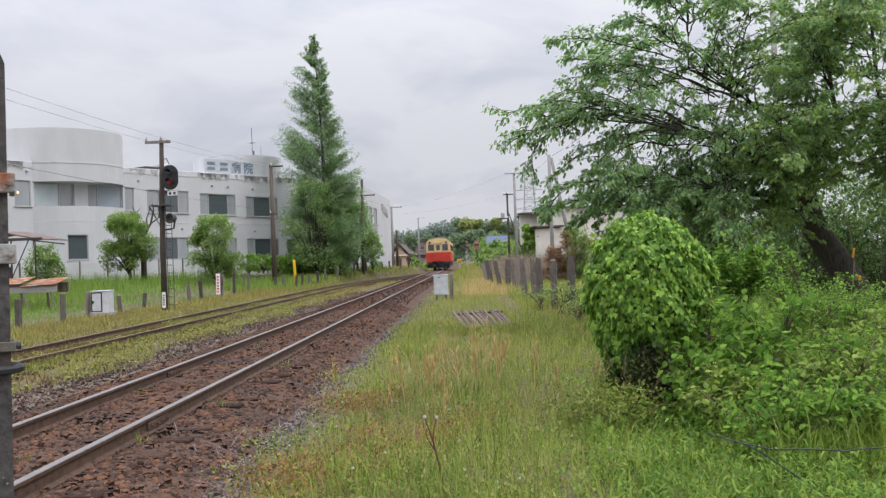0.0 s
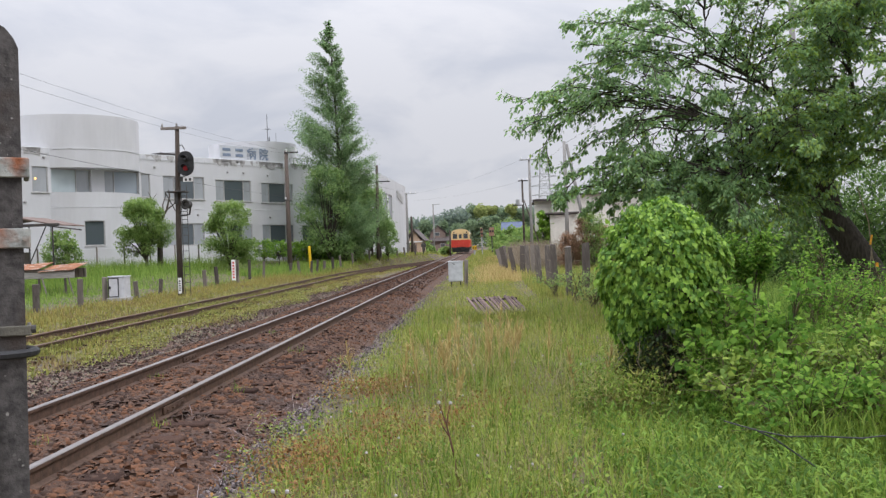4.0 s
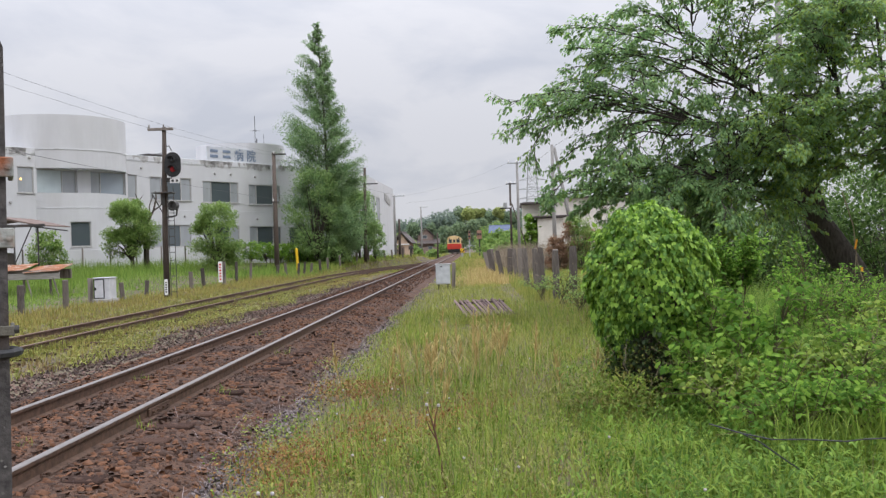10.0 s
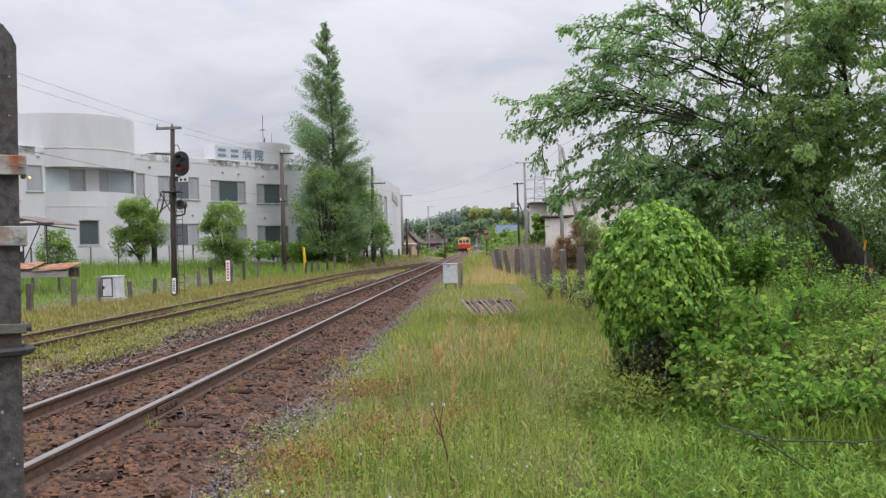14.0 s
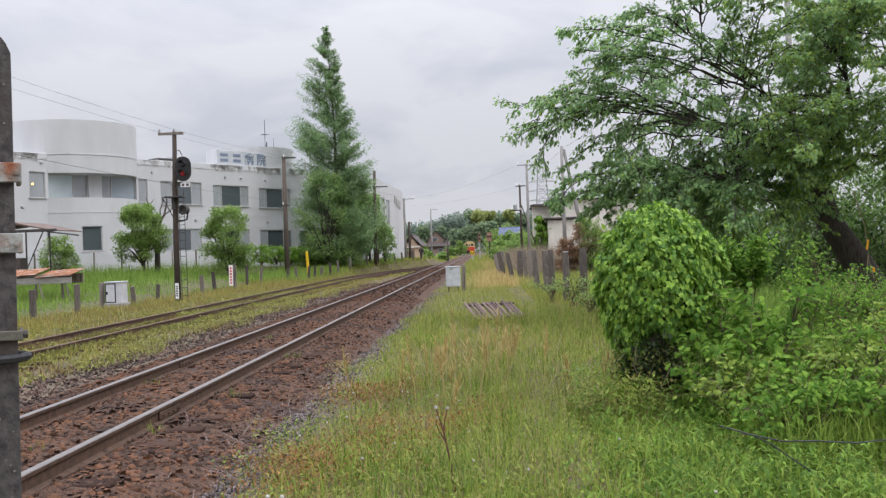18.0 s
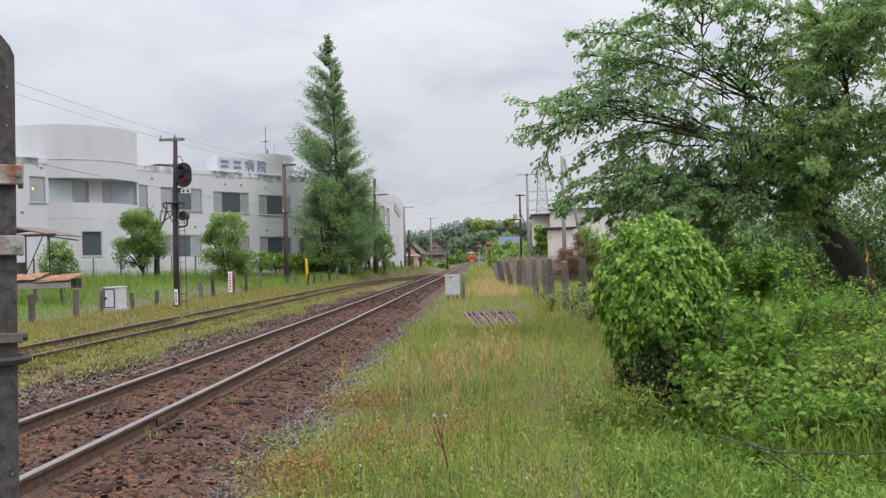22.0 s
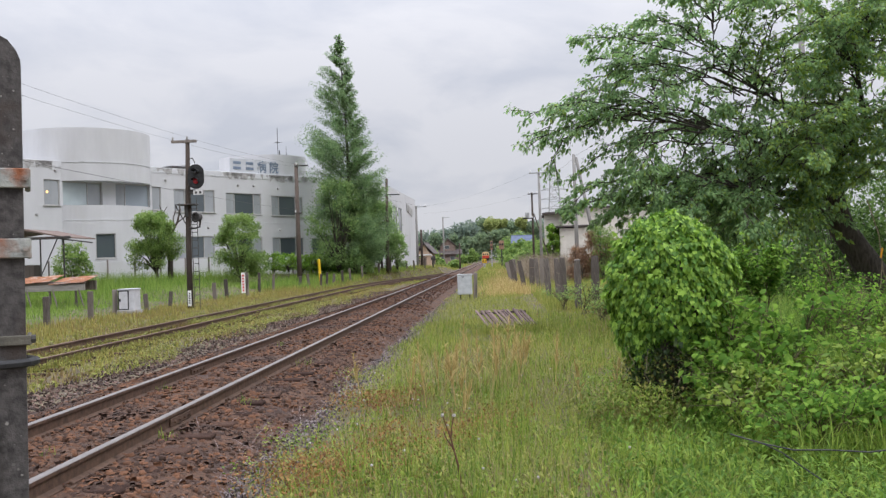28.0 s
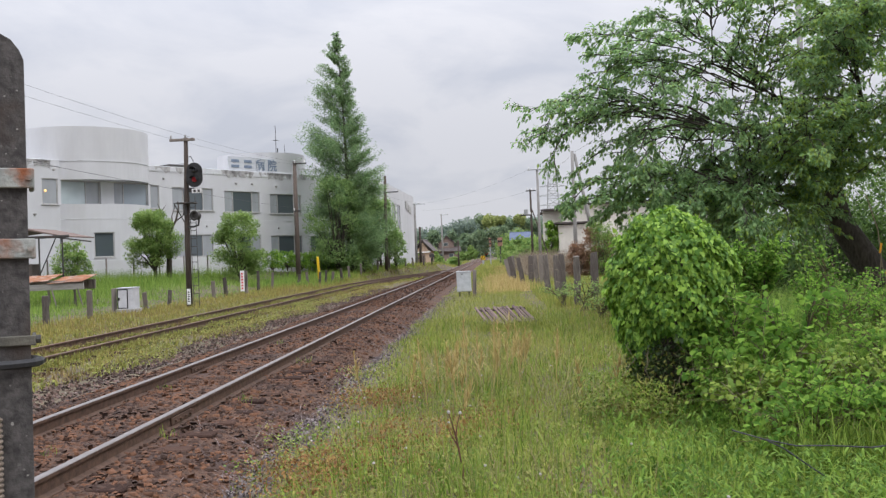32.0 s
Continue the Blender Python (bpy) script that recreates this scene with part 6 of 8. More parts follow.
        pos, rot = fan_bough(rng, path, max(6, int(2.3 * length + 3)), 0.30 + 0.17 * length if num < 26 else 0.85, 10, max(3, round((6.6 if num < 7 else 5.4 if num < 19 else 9) * share)), twigs, 0.30 if num < 26 else 0.15)
        b = part("bough", wood, M_BARK, tr)
        part("twigwork", twigs, M_BARK, b, kind="stuff")
        b.matrix_basis = Matrix.Translation(o)
        size = rng.uniform(0.066, 0.115, len(pos))
        young = rng.random(len(pos)) < (0.10 if tip[0] < 5 else 0.46 if num % 3 else 0.16)
        for nm, m, sel in (("foliage", M_LEAF, ~young), ("young_foliage", M_LEAFTIP, young)):
            part(nm, soup(nm, LEAF3_V, LEAF3_F, pos[sel], rot[sel], n3(size * 0.95, size, size)[sel]), m, b)
        BOUGHS.append((b, o))


def build_conifer():
    x, y = -11.15, 71.0
    g = ground_z(x, y) - 0.2
    co = thing("conifer", pose(x, y, g), "tall conical green conifer with feathery layered branches", "tree")
    H = 18.8 - g
    axis = lambda z: np.interp(z, [0, 6.6, 13, H], [0.27, 0.20, 0.02, -0.27])
    part("trunk", Shape().tube([(float(axis(z)), 0, z) for z in (0, 4, 8, 12, H - 0.2)], [0.34, 0.24, 0.15, 0.08, 0.015], 10), M_BARK, co, smooth=True)
    rng = np.random.default_rng(3)
    wood = Shape()
    pos, fwd = [], []
    heights = [1.0, 3.0, 5.0, 7.2, 8.0, 8.9, 10.0, 11.7, 13.9, 16.2, 17.4, H]
    lefts = [2.5, 2.95, 3.2, 3.15, 3.0, 3.35, 3.3, 2.75, 2.15, 1.3, 0.70, 0.10]
    rights = [2.8, 2.95, 2.9, 2.6, 2.5, 2.4, 2.1, 1.65, 1.15, 0.75, 0.40, 0.08]
    z = 0.9
    while z < H - 0.1:
        for j in range(6):
            a = rng.uniform(0, 2 * np.pi)
            w = 0.5 + 0.5 * math.cos(a)
            tip_z = z + 0.20 * (H - z) if z > 10 else z + 1.4
            r = (1 - w) * np.interp(tip_z, heights, lefts) + w * np.interp(tip_z, heights, rights)
            ln = r * rng.choice([0.62, 0.8, 0.95, 1.04]) * rng.uniform(0.92, 1.05)
            d = np.array([math.cos(a), math.sin(a), 0.34 + 0.025 * z + rng.normal(0, 0.09)])
            p0 = np.array([float(axis(z)), 0, min(H - 0.05, max(0.7, z + rng.normal(0, 0.22)))])
            wood.tube([p0, p0 + d * ln * 0.5 + (0, 0, 0.05), p0 + d * ln], [0.022, 0.014, 0.005], 4, False)
            # sprays hang in pads along the branch
            pads = 1 + int(1.6 * ln)
            for k in range(pads):
                t = 0.36 + 0.66 * (k + rng.random()) / pads
                rad = (0.09 + 0.135 * r) * rng.uniform(0.65, 1.2)
                c = int(30 + 118 * rad)
                off = rng.normal(size=(c, 3))
                off = unit(off) * rad * rng.random((c, 1)) ** 0.5 * 0.8
                off = off + unit(d) * rad * rng.uniform(-1.2, 1.2, (c, 1))
                pos.append(p0 + d * ln * t + off)
                fwd.append(unit(off) * 0.7 + d * 0.5 + np.array([0, 0, -0.45]) + rng.normal(0, 0.3, (c, 3)))
        z += 0.31
    part("branchwork", wood, M_BARK, co, kind="stuff")
    pos, fwd = np.concatenate(pos), np.concatenate(fwd)
    size = rng.uniform(0.10, 0.18, len(pos))
    part("crown", soup("crown", LEAF2_V, LEAF2_F, pos, along(fwd, np.array([0, 0, 1.0]) + rng.normal(0, 0.4, fwd.shape)), n3(size * 0.75, size, size)), M_CONIFER, co, "feathery green sprays")


def small_tree(name, x, y, h, r, base_h, label, material, n, leaf, seed, trunk_r=0.12, squash=1.0, clump=0.27):
    """A tree or large shrub: trunk, limbs and an uneven crown of leaf clumps."""
    g = ground_z(x, y) - 0.1
    rng = np.random.default_rng(seed)
    t = thing(name, pose(x, y, g), label, "tree" if trunk_r > 0.05 else "shrub")
    tips = []
    wood = Shape()
    hc = (h + base_h) / 2
    for k in range(64):
        a, e = rng.uniform(0, 2 * np.pi), rng.uniform(-0.97, 1.0)
        rr = r * rng.uniform(0.48, 1.0) * (1 - 0.22 * e) * math.sqrt(max(0.1, 1 - (e * 0.8) ** 2))
        tip = Vector((rr * math.cos(a), rr * math.sin(a), hc + e * (h - base_h) / 2 * 0.92))
        s = Vector((0, 0, base_h * rng.uniform(0.6, 1.1) + 0.1))
        if k < 30:
            wood.tube([s, (s + tip) / 2 + Vector((0, 0, 0.15 * h * 0.2)), tip], [trunk_r * 0.5, trunk_r * 0.3, 0.008], 5, False)
        tips.append(tip)
    part("trunk", Shape().tube([(0, 0, 0), (0.02 * h, 0, base_h * 0.6), (0, 0.01, base_h + (h - base_h) * 0.5)], [trunk_r, trunk_r * 0.8, trunk_r * 0.3], 8), M_BARK, t, smooth=True)
    part("branchwork", wood, M_BARK, t, kind="stuff")
    pts = []
    cl = r * clump
    for tip in tips:
        c = n // 64
        v = rng.normal(size=(c, 3))
        v /= np.linalg.norm(v, axis=1)[:, None]
        pts.append(np.array(tip) + v * cl * (rng.random((c, 1)) ** 0.45) * np.array([1, 1, 0.8 * squash]) * rng.uniform(0.7, 1.25))
    part("crown", leaf_mesh("crown", rng, np.concatenate(pts), leaf, 0.8, 1.15, LEAF2_V, LEAF2_F), material, t)
    return t


def build_ivy_mound():
    x, y = 1.70, 9.25
    g = ground_z(x, y)
    iv = thing("ivy_mound", pose(x, y, g), "old stump smothered in glossy bright green ivy", "shrub")
    part("stump", Shape().tube([(0, 0, -0.2), (0.02, 0, 0.7), (0.05, 0, 1.35), (0.0, 0, 1.6)], [0.34, 0.34, 0.34, 0.12], 12), M_BARK, iv, smooth=True)
    rng = np.random.default_rng(17)
    lobes = [((0.0, 0.0, 1.46), 0.49), ((-0.16, 0.0, 1.30), 0.42), ((0.20, 0.0, 1.44), 0.43), ((0.36, -0.02, 1.40), 0.31), ((-0.18, -0.03, 1.03), 0.345), ((0.06, -0.05, 1.10), 0.49),
             ((0.22, -0.05, 0.84), 0.33), ((-0.24, -0.05, 0.82), 0.25), ((0.0, 0.10, 0.75), 0.38), ((0.47, -0.04, 1.44), 0.20), ((0.02, 0.0, 1.70), 0.27), ((-0.18, -0.06, 0.60), 0.22), ((0.30, -0.06, 0.58), 0.27)]
    pos, nrm = [], []
    for c, r in lobes:
        n = int(30000 * r * r)
        v = rng.normal(size=(n, 3))
        v /= np.linalg.norm(v, axis=1)[:, None]
        p = np.array(c) + v * r * 0.98 * (1 + 0.09 * np.sin(v[:, :1] * 9 + v[:, 2:] * 7) + 0.075 * np.sin(v[:, :1] * 21 + v[:, 1:2] * 8 + 40 * r) * np.sin(v[:, 2:] * 17 + v[:, 1:2] * 6) + rng.normal(0, 0.045, (n, 1)))
        keep = np.ones(n, bool)
        for c2, r2 in lobes:
            if c2 != c:
                keep &= np.linalg.norm(p - np.array(c2), axis=1) > r2 * 0.9
        pos.append(p[keep]); nrm.append(v[keep])
    pos, nrm = np.concatenate(pos), np.concatenate(nrm)
    # leaves hang outwards and down from the surface
    up = np.array([0, 0, 1.0])
    down = -up + nrm * 0.55 + rng.normal(0, 0.30, pos.shape)
    down /= np.linalg.norm(down, axis=1)[:, None]
    zax = nrm + 0.25 * up + rng.normal(0, 0.28, pos.shape)
    xax = np.cross(down, zax)
    xax /= np.linalg.norm(xax, axis=1)[:, None]
    zax = np.cross(xax, down)
    rot = np.stack([xax, down, zax], 2)
    hgt = pos[:, 2]
    keep = rng.random(len(pos)) < np.clip(0.25 + (hgt - 0.2) / 0.5, 0.3, 1)
    pos, rot, hgt = pos[keep], rot[keep], hgt[keep]
    # shade painted in: dark leaves low down, reaching higher over the central hollow
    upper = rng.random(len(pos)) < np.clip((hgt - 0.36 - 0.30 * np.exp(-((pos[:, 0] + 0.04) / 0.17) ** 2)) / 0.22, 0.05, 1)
    tv = [(0, 0, 0), (-0.32, 0.0, 0.03), (0.32, 0.0, 0.03), (-0.37, 0.32, 0.02), (0.37, 0.32, 0.02), (0, 1.0, -0.14), (0, 0.4, -0.07)]
    tf = [(0, 2, 6), (0, 6, 1), (1, 6, 3), (6, 2, 4), (3, 6, 5), (6, 4, 5)]
    s = rng.uniform(0.034, 0.066, len(pos))
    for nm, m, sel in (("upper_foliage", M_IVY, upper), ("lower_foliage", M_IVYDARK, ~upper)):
        part(nm, soup(nm, tv, tf, pos[sel], rot[sel], n3(s, s, s)[sel]), m, iv, "bright leaves hanging in layers" if sel is upper else "dull leaves coloured dark for shade, and dead stems")
    # leaves round the stump take the dark colour for the inner shade
    n = 7600
    v = rng.normal(size=(n, 3))
    v = unit(v) * np.array([0.38, 0.38, 0.55]) * rng.uniform(0.75, 1.12, (n, 1)) + np.array([0.0, -0.03, 0.45])
    v = v[v[:, 2] > 0.0]
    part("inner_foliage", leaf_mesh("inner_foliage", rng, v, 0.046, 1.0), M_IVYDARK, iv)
    n = 1500
    v = unit(rng.normal(size=(n, 3))) * np.array([0.44, 0.44, 0.42]) + np.array([-0.02, -0.02, 0.36])
    v = v[v[:, 2] > 0.03]
    part("yellowing_foliage", leaf_mesh("yellowing_foliage", rng, v, 0.040, 0.9), M_WEED, iv, "yellowing leaves on the lower stems")
    tw = Shape()
    for k in range(22):
        a = rng.uniform(-2.6, -0.5)
        p = Vector((0.40 * math.cos(a), 0.40 * math.sin(a), rng.uniform(0.25, 0.75)))
        tw.tube([p, p * 1.15 + Vector((rng.normal(0, 0.05), 0, -0.16)), p * 1.25 + Vector((rng.normal(0, 0.1), 0, -0.38))], [0.0035, 0.003, 0.002], 4, False)
    part("dead_growth", tw, M_TWIG, iv, kind="stuff")
    return iv


SWAY = []


def build_bare_tree():
    x, y = -19.93, 56.0
    t = thing("bare_tree", pose(x, y, ground_z(x, y) - 0.1), "pollarded bare tree with crooked dead branches", "tree")
    part("trunk", Shape().tube([(0, 0, 0), (0.05, 0, 1.6), (-0.05, 0, 2.9)], [0.19, 0.165, 0.13], 9), M_BARK, t, smooth=True)
    for pts, r in (([(-0.05, 0, 2.8), (-0.1, 0, 3.5), (-0.4, 0, 4.1), (-0.75, 0, 4.55)], 0.10), ([(-0.05, 0, 2.8), (0.3, 0, 3.5), (0.55, 0, 3.9), (0.75, 0, 4.7), (0.7, 0, 5.1)], 0.10), ([(0.35, 0, 3.4), (0.3, 0, 4.2), (0.5, 0, 4.7)], 0.06), ([(-0.4, 0, 4.1), (-0.35, 0, 4.5), (-0.55, 0, 5.0)], 0.05), ([(-0.35, 0, 4.5), (-0.05, 0, 4.9)], 0.03), ([(0.55, 0, 3.9), (1.0, 0, 4.2), (1.15, 0, 4.7)], 0.05)):
        n = len(pts)
        part("branch", Shape().tube(pts, [r * (1 - 0.7 * k / (n - 1)) for k in range(n)], 7), M_DARKWOOD, t)


def sapling(x, y, h, r, subs, per, leaf, material, seed, label, stems=6, bare=0.22):
    g = ground_z(x, y)
    rng = np.random.default_rng(seed)
    t = thing("sapling", pose(x, y, g), label, "sapling", "saplings beside the ivy")
    pos, rot, twigs = [], [], Shape()
    for k in range(stems):
        a = rng.uniform(0, 2 * np.pi)
        rr = r * rng.uniform(0.25, 1.0)
        tip = Vector((rr * math.cos(a), rr * math.sin(a), h * rng.uniform(0.66, 1.05)))
        b = Vector((rng.normal(0, 0.08), rng.normal(0, 0.08), -0.05))
        path = curve3(b, Vector((tip.x * 0.30, tip.y * 0.30, tip.z * 0.75)), tip, 8)
        wood = Shape().tube(path, [0.010 * (1 - i / 9) + 0.002 for i in range(9)], 5)
        p, q = fan_bough(rng, path, subs, 0.26 + 0.16 * r, 6, per, twigs, bare)
        part("stem", wood, M_STEM if k % 3 else M_BARK, t)
        pos.append(p); rot.append(q)
    pos, rot = np.concatenate(pos), np.concatenate(rot)
    keep = pos[:, 2] > 0.02
    pos, rot = pos[keep], rot[keep]
    s = rng.uniform(0.7, 1.3, len(pos)) * leaf
    part("twigwork", twigs, M_STEM, t, kind="stuff")
    part("foliage", soup("foliage", LEAF3_V, LEAF3_F, pos, rot, n3(s * 1.25, s, s)), material, t)
    SWAY.append((t, (x, y, g)))
    return t


def blades(name, rng, x, y, h, w, material, label, lean=0.35, cat="grass"):
    n = len(x)
    z = np.maximum(land(x, y), -0.5)
    rot, at, size = turns(rng, n, lean), n3(x, y, z - 0.01), n3(w, h, h)
    # finer blades close by, plain ones far off
    for lo, hi, tv, tf in ((-99, 7.5, BLADE_V, BLADE_F), (7.5, 20, FAR_BLADE_V, FAR_BLADE_F), (20, 999, TIP_BLADE_V, TIP_BLADE_F)):
        k = (y >= lo) & (y < hi)
        if k.any():
            tagged(part(name, soup(name, tv, tf, at[k], rot[k], size[k]), material, None, label, kind="stuff"), category=cat)


def near_y(rng, n, a, b, k=2.0):
    return a + (b - a) * rng.random(n) ** k


def build_grass():
    rng = np.random.default_rng(29)
    # the verge on the camera's side: several plants mixed, in uneven patches
    def verge(n, a, b, k):
        y = near_y(rng, n, a, b, k)
        x = -2.45 + (2.45 + 0.46 * y) * rng.random(n)
        edge = track_x(y) + 1.42 + 0.20 * np.sin(y * 1.3) + 0.12 * np.sin(y * 4.1) + 0.07 * np.sin(y * 11.0)
        keep = rng.random(n) < np.clip((x - edge) / 0.45 + 0.10, 0, 1) * np.clip((y - 3.4) / 2.0, 0.25, 1)
        return x[keep], y[keep]

    def patch(x, y, f, g, ph):
        return 0.5 + 0.5 * np.sin(f * x + 1.3 * np.sin(0.8 * f * y + ph)) * np.cos(g * y + ph + 0.7 * np.sin(f * x))

    for name, count, material, h0, h1, w0, w1, lean, ph, label in (
            ("meadow_grass", 84000, M_GRASS, 0.05, 0.20, 0.0036, 0.0090, 0.65, 0.0, "short mixed green grass with yellowing patches"),
            ("fresh_grass", 60000, M_GRASSLUSH, 0.06, 0.24, 0.0050, 0.0125, 0.75, 2.0, "fresh bright green blades scattered in the verge"),
            ("straw_grass", 21000, M_DRYGRASS, 0.06, 0.26, 0.0022, 0.0050, 0.45, 4.0, "dry straw blades scattered in the verge"),
            ("ochre_blades", 16000, M_OCHRE, 0.04, 0.14, 0.0036, 0.0085, 0.7, 1.2, "ochre blades scattered in the verge"),
            ("ruddy_grass", 6500, M_REDWEED, 0.04, 0.13, 0.0040, 0.0090, 0.7, 5.2, "reddish low weeds scattered in the verge")):
        x, y = verge(count, 2.6, 25, 1.6)
        q = patch(x, y, 1.9, 1.3, ph) * 0.65 + 0.35 * patch(x, y, 5.3, 4.1, ph + 1)
        keep = rng.random(len(x)) < (0.45 + 0.55 * q if ph == 0.0 else np.clip(1.7 * q - 0.35, 0.06, 1))
        x, y, q = x[keep], y[keep], q[keep]
        h = rng.uniform(h0, h1, len(x)) * (0.65 + 0.7 * q) * np.clip((x - track_x(y) - 1.1) / 1.3, 0.35, 1)
        h = np.where((np.abs(x - 0.3) < 0.95) & (y > 19.5) & (y < 22.5), h * 0.5, h)
        wid = rng.uniform(w0, w1, len(x)) * (0.7 + 0.05 * y)
        blades(name, rng, x, y, h, wid, material, label, lean)
    # broad low leaves among it
    for name, count, material, size, ph, label in (("low_leaves", 36000, M_GRASSLUSH, 0.030, 1.0, "low round weed leaves in the grass"), ("yellow_leaves", 13000, M_WEED, 0.022, 3.3, "yellowing weed leaves in the grass")):
        x, y = verge(count, 2.6, 14, 1.5)
        q = patch(x, y, 2.7, 2.1, ph)
        keep = rng.random(len(x)) < np.clip(1.9 * q - 0.4, 0.05, 1)
        x, y = x[keep], y[keep]
        z = land(x, y) + rng.uniform(0.02, 0.14, len(x))
        ob = part(name, leaf_mesh(name, rng, n3(x, y, z), size, 0.6, 1.3), material, None, label, kind="stuff")
        tagged(ob, category="weeds")
    # yellow-flowered panicles of dry grass
    hx, hy, hh = [], [], []
    for k in range(34):
        c = k % 6
        hx.append((-0.7, -0.38, 0.12, 0.60, -0.15, -0.3)[c] + rng.normal(0, 0.34)); hy.append((10.8, 10.7, 10.2, 10.6, 13.0, 12.0)[c] + rng.normal(0, 1.1)); hh.append(rng.uniform(0.42, 0.80))
    px, py, pz, ph_ = [], [], [], []
    for x, y, h in zip(hx, hy, hh):
        g = ground_z(x, y)
        dx, dy = rng.normal(0.03, 0.10, 2)
        st = part("grass_panicle", Shape().tube([(0, 0, 0), (dx * 0.4, dy * 0.4, h * 0.5), (dx, dy, h)], [0.006, 0.005, 0.003], 4), M_GOLDEN, None, "tall dry grass stalk with a feathery seed head")
        tagged(st, category="grass", group="dry grass stalks").matrix_basis = pose(x, y, g - 0.02)
        n = 30
        t = rng.uniform(0.42, 1.0, n)
        pos = n3(dx * t, dy * t, h * t)
        ln = (1.12 - t) * 0.18 + 0.03
        part("seed_head", soup("seed_head", BLADE_V, BLADE_F, pos, turns(rng, n, 0.6), n3(np.full(n, 0.010), ln * 1.25, ln * 1.25)), M_GOLDEN, st)
    # red-brown sorrel patches
    n = 6500
    c = rng.choice(10, n)
    cx, cy = np.array([-1.0, -1.70, -1.29, -1.37, -1.64, -1.32, -1.07, -0.44, -0.94, -0.1])[c], np.array([8.6, 10.9, 10.6, 7.3, 7.2, 6.5, 10.9, 8.0, 7.2, 8.8])[c]
    x, y = cx + rng.normal(0, 0.20, n), cy + rng.normal(0, 0.40, n)
    z = land(x, y) + rng.uniform(0.03, 0.16, n)
    ob = part("sorrel_leaves", leaf_mesh("sorrel_leaves", rng, n3(x, y, z), 0.030, 0.6), M_REDWEED, None, "reddish sorrel patches in the grass", kind="stuff")
    tagged(ob, category="weeds")
    # taller pale stalks in the middle of the verge
    n = 200
    c = rng.choice(6, n)
    cx, cy = np.array([-0.7, -0.38, 0.12, 0.60, -0.15, -0.3])[c], np.array([10.8, 10.7, 10.2, 10.6, 13.0, 12.0])[c]
    x, y = cx + rng.normal(0, 0.28, n), cy + rng.normal(0, 0.9, n)
    blades("pale_stalks", rng, x, y, rng.uniform(0.25, 0.62, n), rng.uniform(0.004, 0.009, n), M_DRYGRASS, "pale dry grass stalks standing above the verge", 0.22)
    # lush broad blades at the lower right
    n = 19000
    y = near_y(rng, n, 2.8, 12, 1.3)
    x = 0.25 + 0.02 * y + (0.55 * y) * rng.random(n) ** 0.8
    keep = rng.random(n) < np.clip((x - 0.12 * y + 0.2) * 1.4, 0, 1)
    x, y = x[keep], y[keep]
    blades("lush_grass", rng, x, y, rng.uniform(0.08, 0.28, len(x)), rng.uniform(0.007, 0.016, len(x)), M_GRASSLUSH, "lush broad-bladed grass under the saplings", 0.7)
    n = 4200
    x, y = rng.uniform(1.95, 3.5, n), rng.uniform(7.9, 9.8, n)
    blades("tall_grass", rng, x, y, rng.uniform(0.3, 0.8, n), rng.uniform(0.007, 0.013, n), M_LAWN, "tall fresh grass behind the young shoots", 0.3)
    n = 9000
    y = rng.uniform(6.2, 13, n)
    x = 2.2 + (y - 6.2) * 0.16 + rng.random(n) * (1.6 + 0.28 * (y - 6))
    blades("tall_grass", rng, x, y, rng.uniform(0.25, 0.75, n) * np.clip((y - 4) / 5, 0.5, 1.0), rng.uniform(0.006, 0.013, n), M_GRASSLUSH, "tall fresh grass standing between the saplings", 0.3)
    n = 3600
    x, y = rng.uniform(2.9, 4.5, n), rng.uniform(11.3, 13.4, n)
    blades("tall_grass", rng, x, y, rng.uniform(0.5, 1.05, n), rng.uniform(0.008, 0.014, n), M_LAWN, "pale tall grass in the clearing behind the saplings", 0.22)
    n = 3000
    x, y = rng.uniform(1.9, 3.1, n), rng.uniform(6.0, 7.6, n)
    blades("tall_grass", rng, x, y, rng.uniform(0.22, 0.50, n), rng.uniform(0.006, 0.012, n), M_GRASSLUSH, "tall fresh grass before the young shoots", 0.4)
    # grass grown up round the pallet
    n = 900
    x, y = rng.uniform(-0.5, 1.25, n), rng.normal(19.75, 0.22, n)
    blades("pallet_grass", rng, x, y, rng.uniform(0.10, 0.34, n), rng.uniform(0.008, 0.016, n), M_GRASS, "green grass grown up against the pallet", 0.4)
    # leafy weeds: narrow leaves in whorls on short stems
    def whorls(name, count, material, label, place, hmax, leaf, width):
        bx, by = place(count)
        m = 16
        t = rng.random((len(bx), m)) ** 0.7
        hh = rng.uniform(0.35, 1.0, (len(bx), 1)) * hmax
        x = (bx[:, None] + rng.normal(0, 0.05, t.shape) * t).ravel()
        y = (by[:, None] + rng.normal(0, 0.05, t.shape) * t).ravel()
        z = (land(bx, by)[:, None] + t * hh).ravel()
        ob = part(name, leaf_mesh(name, rng, n3(x, y, z), leaf, 0.55, width, LEAF3_V, LEAF3_F), material, None, label, kind="stuff")
        tagged(ob, category="weeds")

    def lower_right(n):
        y = near_y(rng, n, 3.0, 12, 1.3)
        x = 0.1 + 0.02 * y + (0.55 * y) * rng.random(n) ** 0.8
        keep = rng.random(n) < np.clip((x - 0.10 * y + 0.2) * 1.2, 0, 1)
        return x[keep], y[keep]

    whorls("leafy_weeds", 2000, M_GRASSLUSH, "leafy green weeds with narrow leaves", lower_right, 0.26, 0.062, 0.42)
    whorls("leafy_weeds", 2300, M_HERB, "leafy dark green weeds with narrow leaves", lower_right, 0.34, 0.074, 0.42)

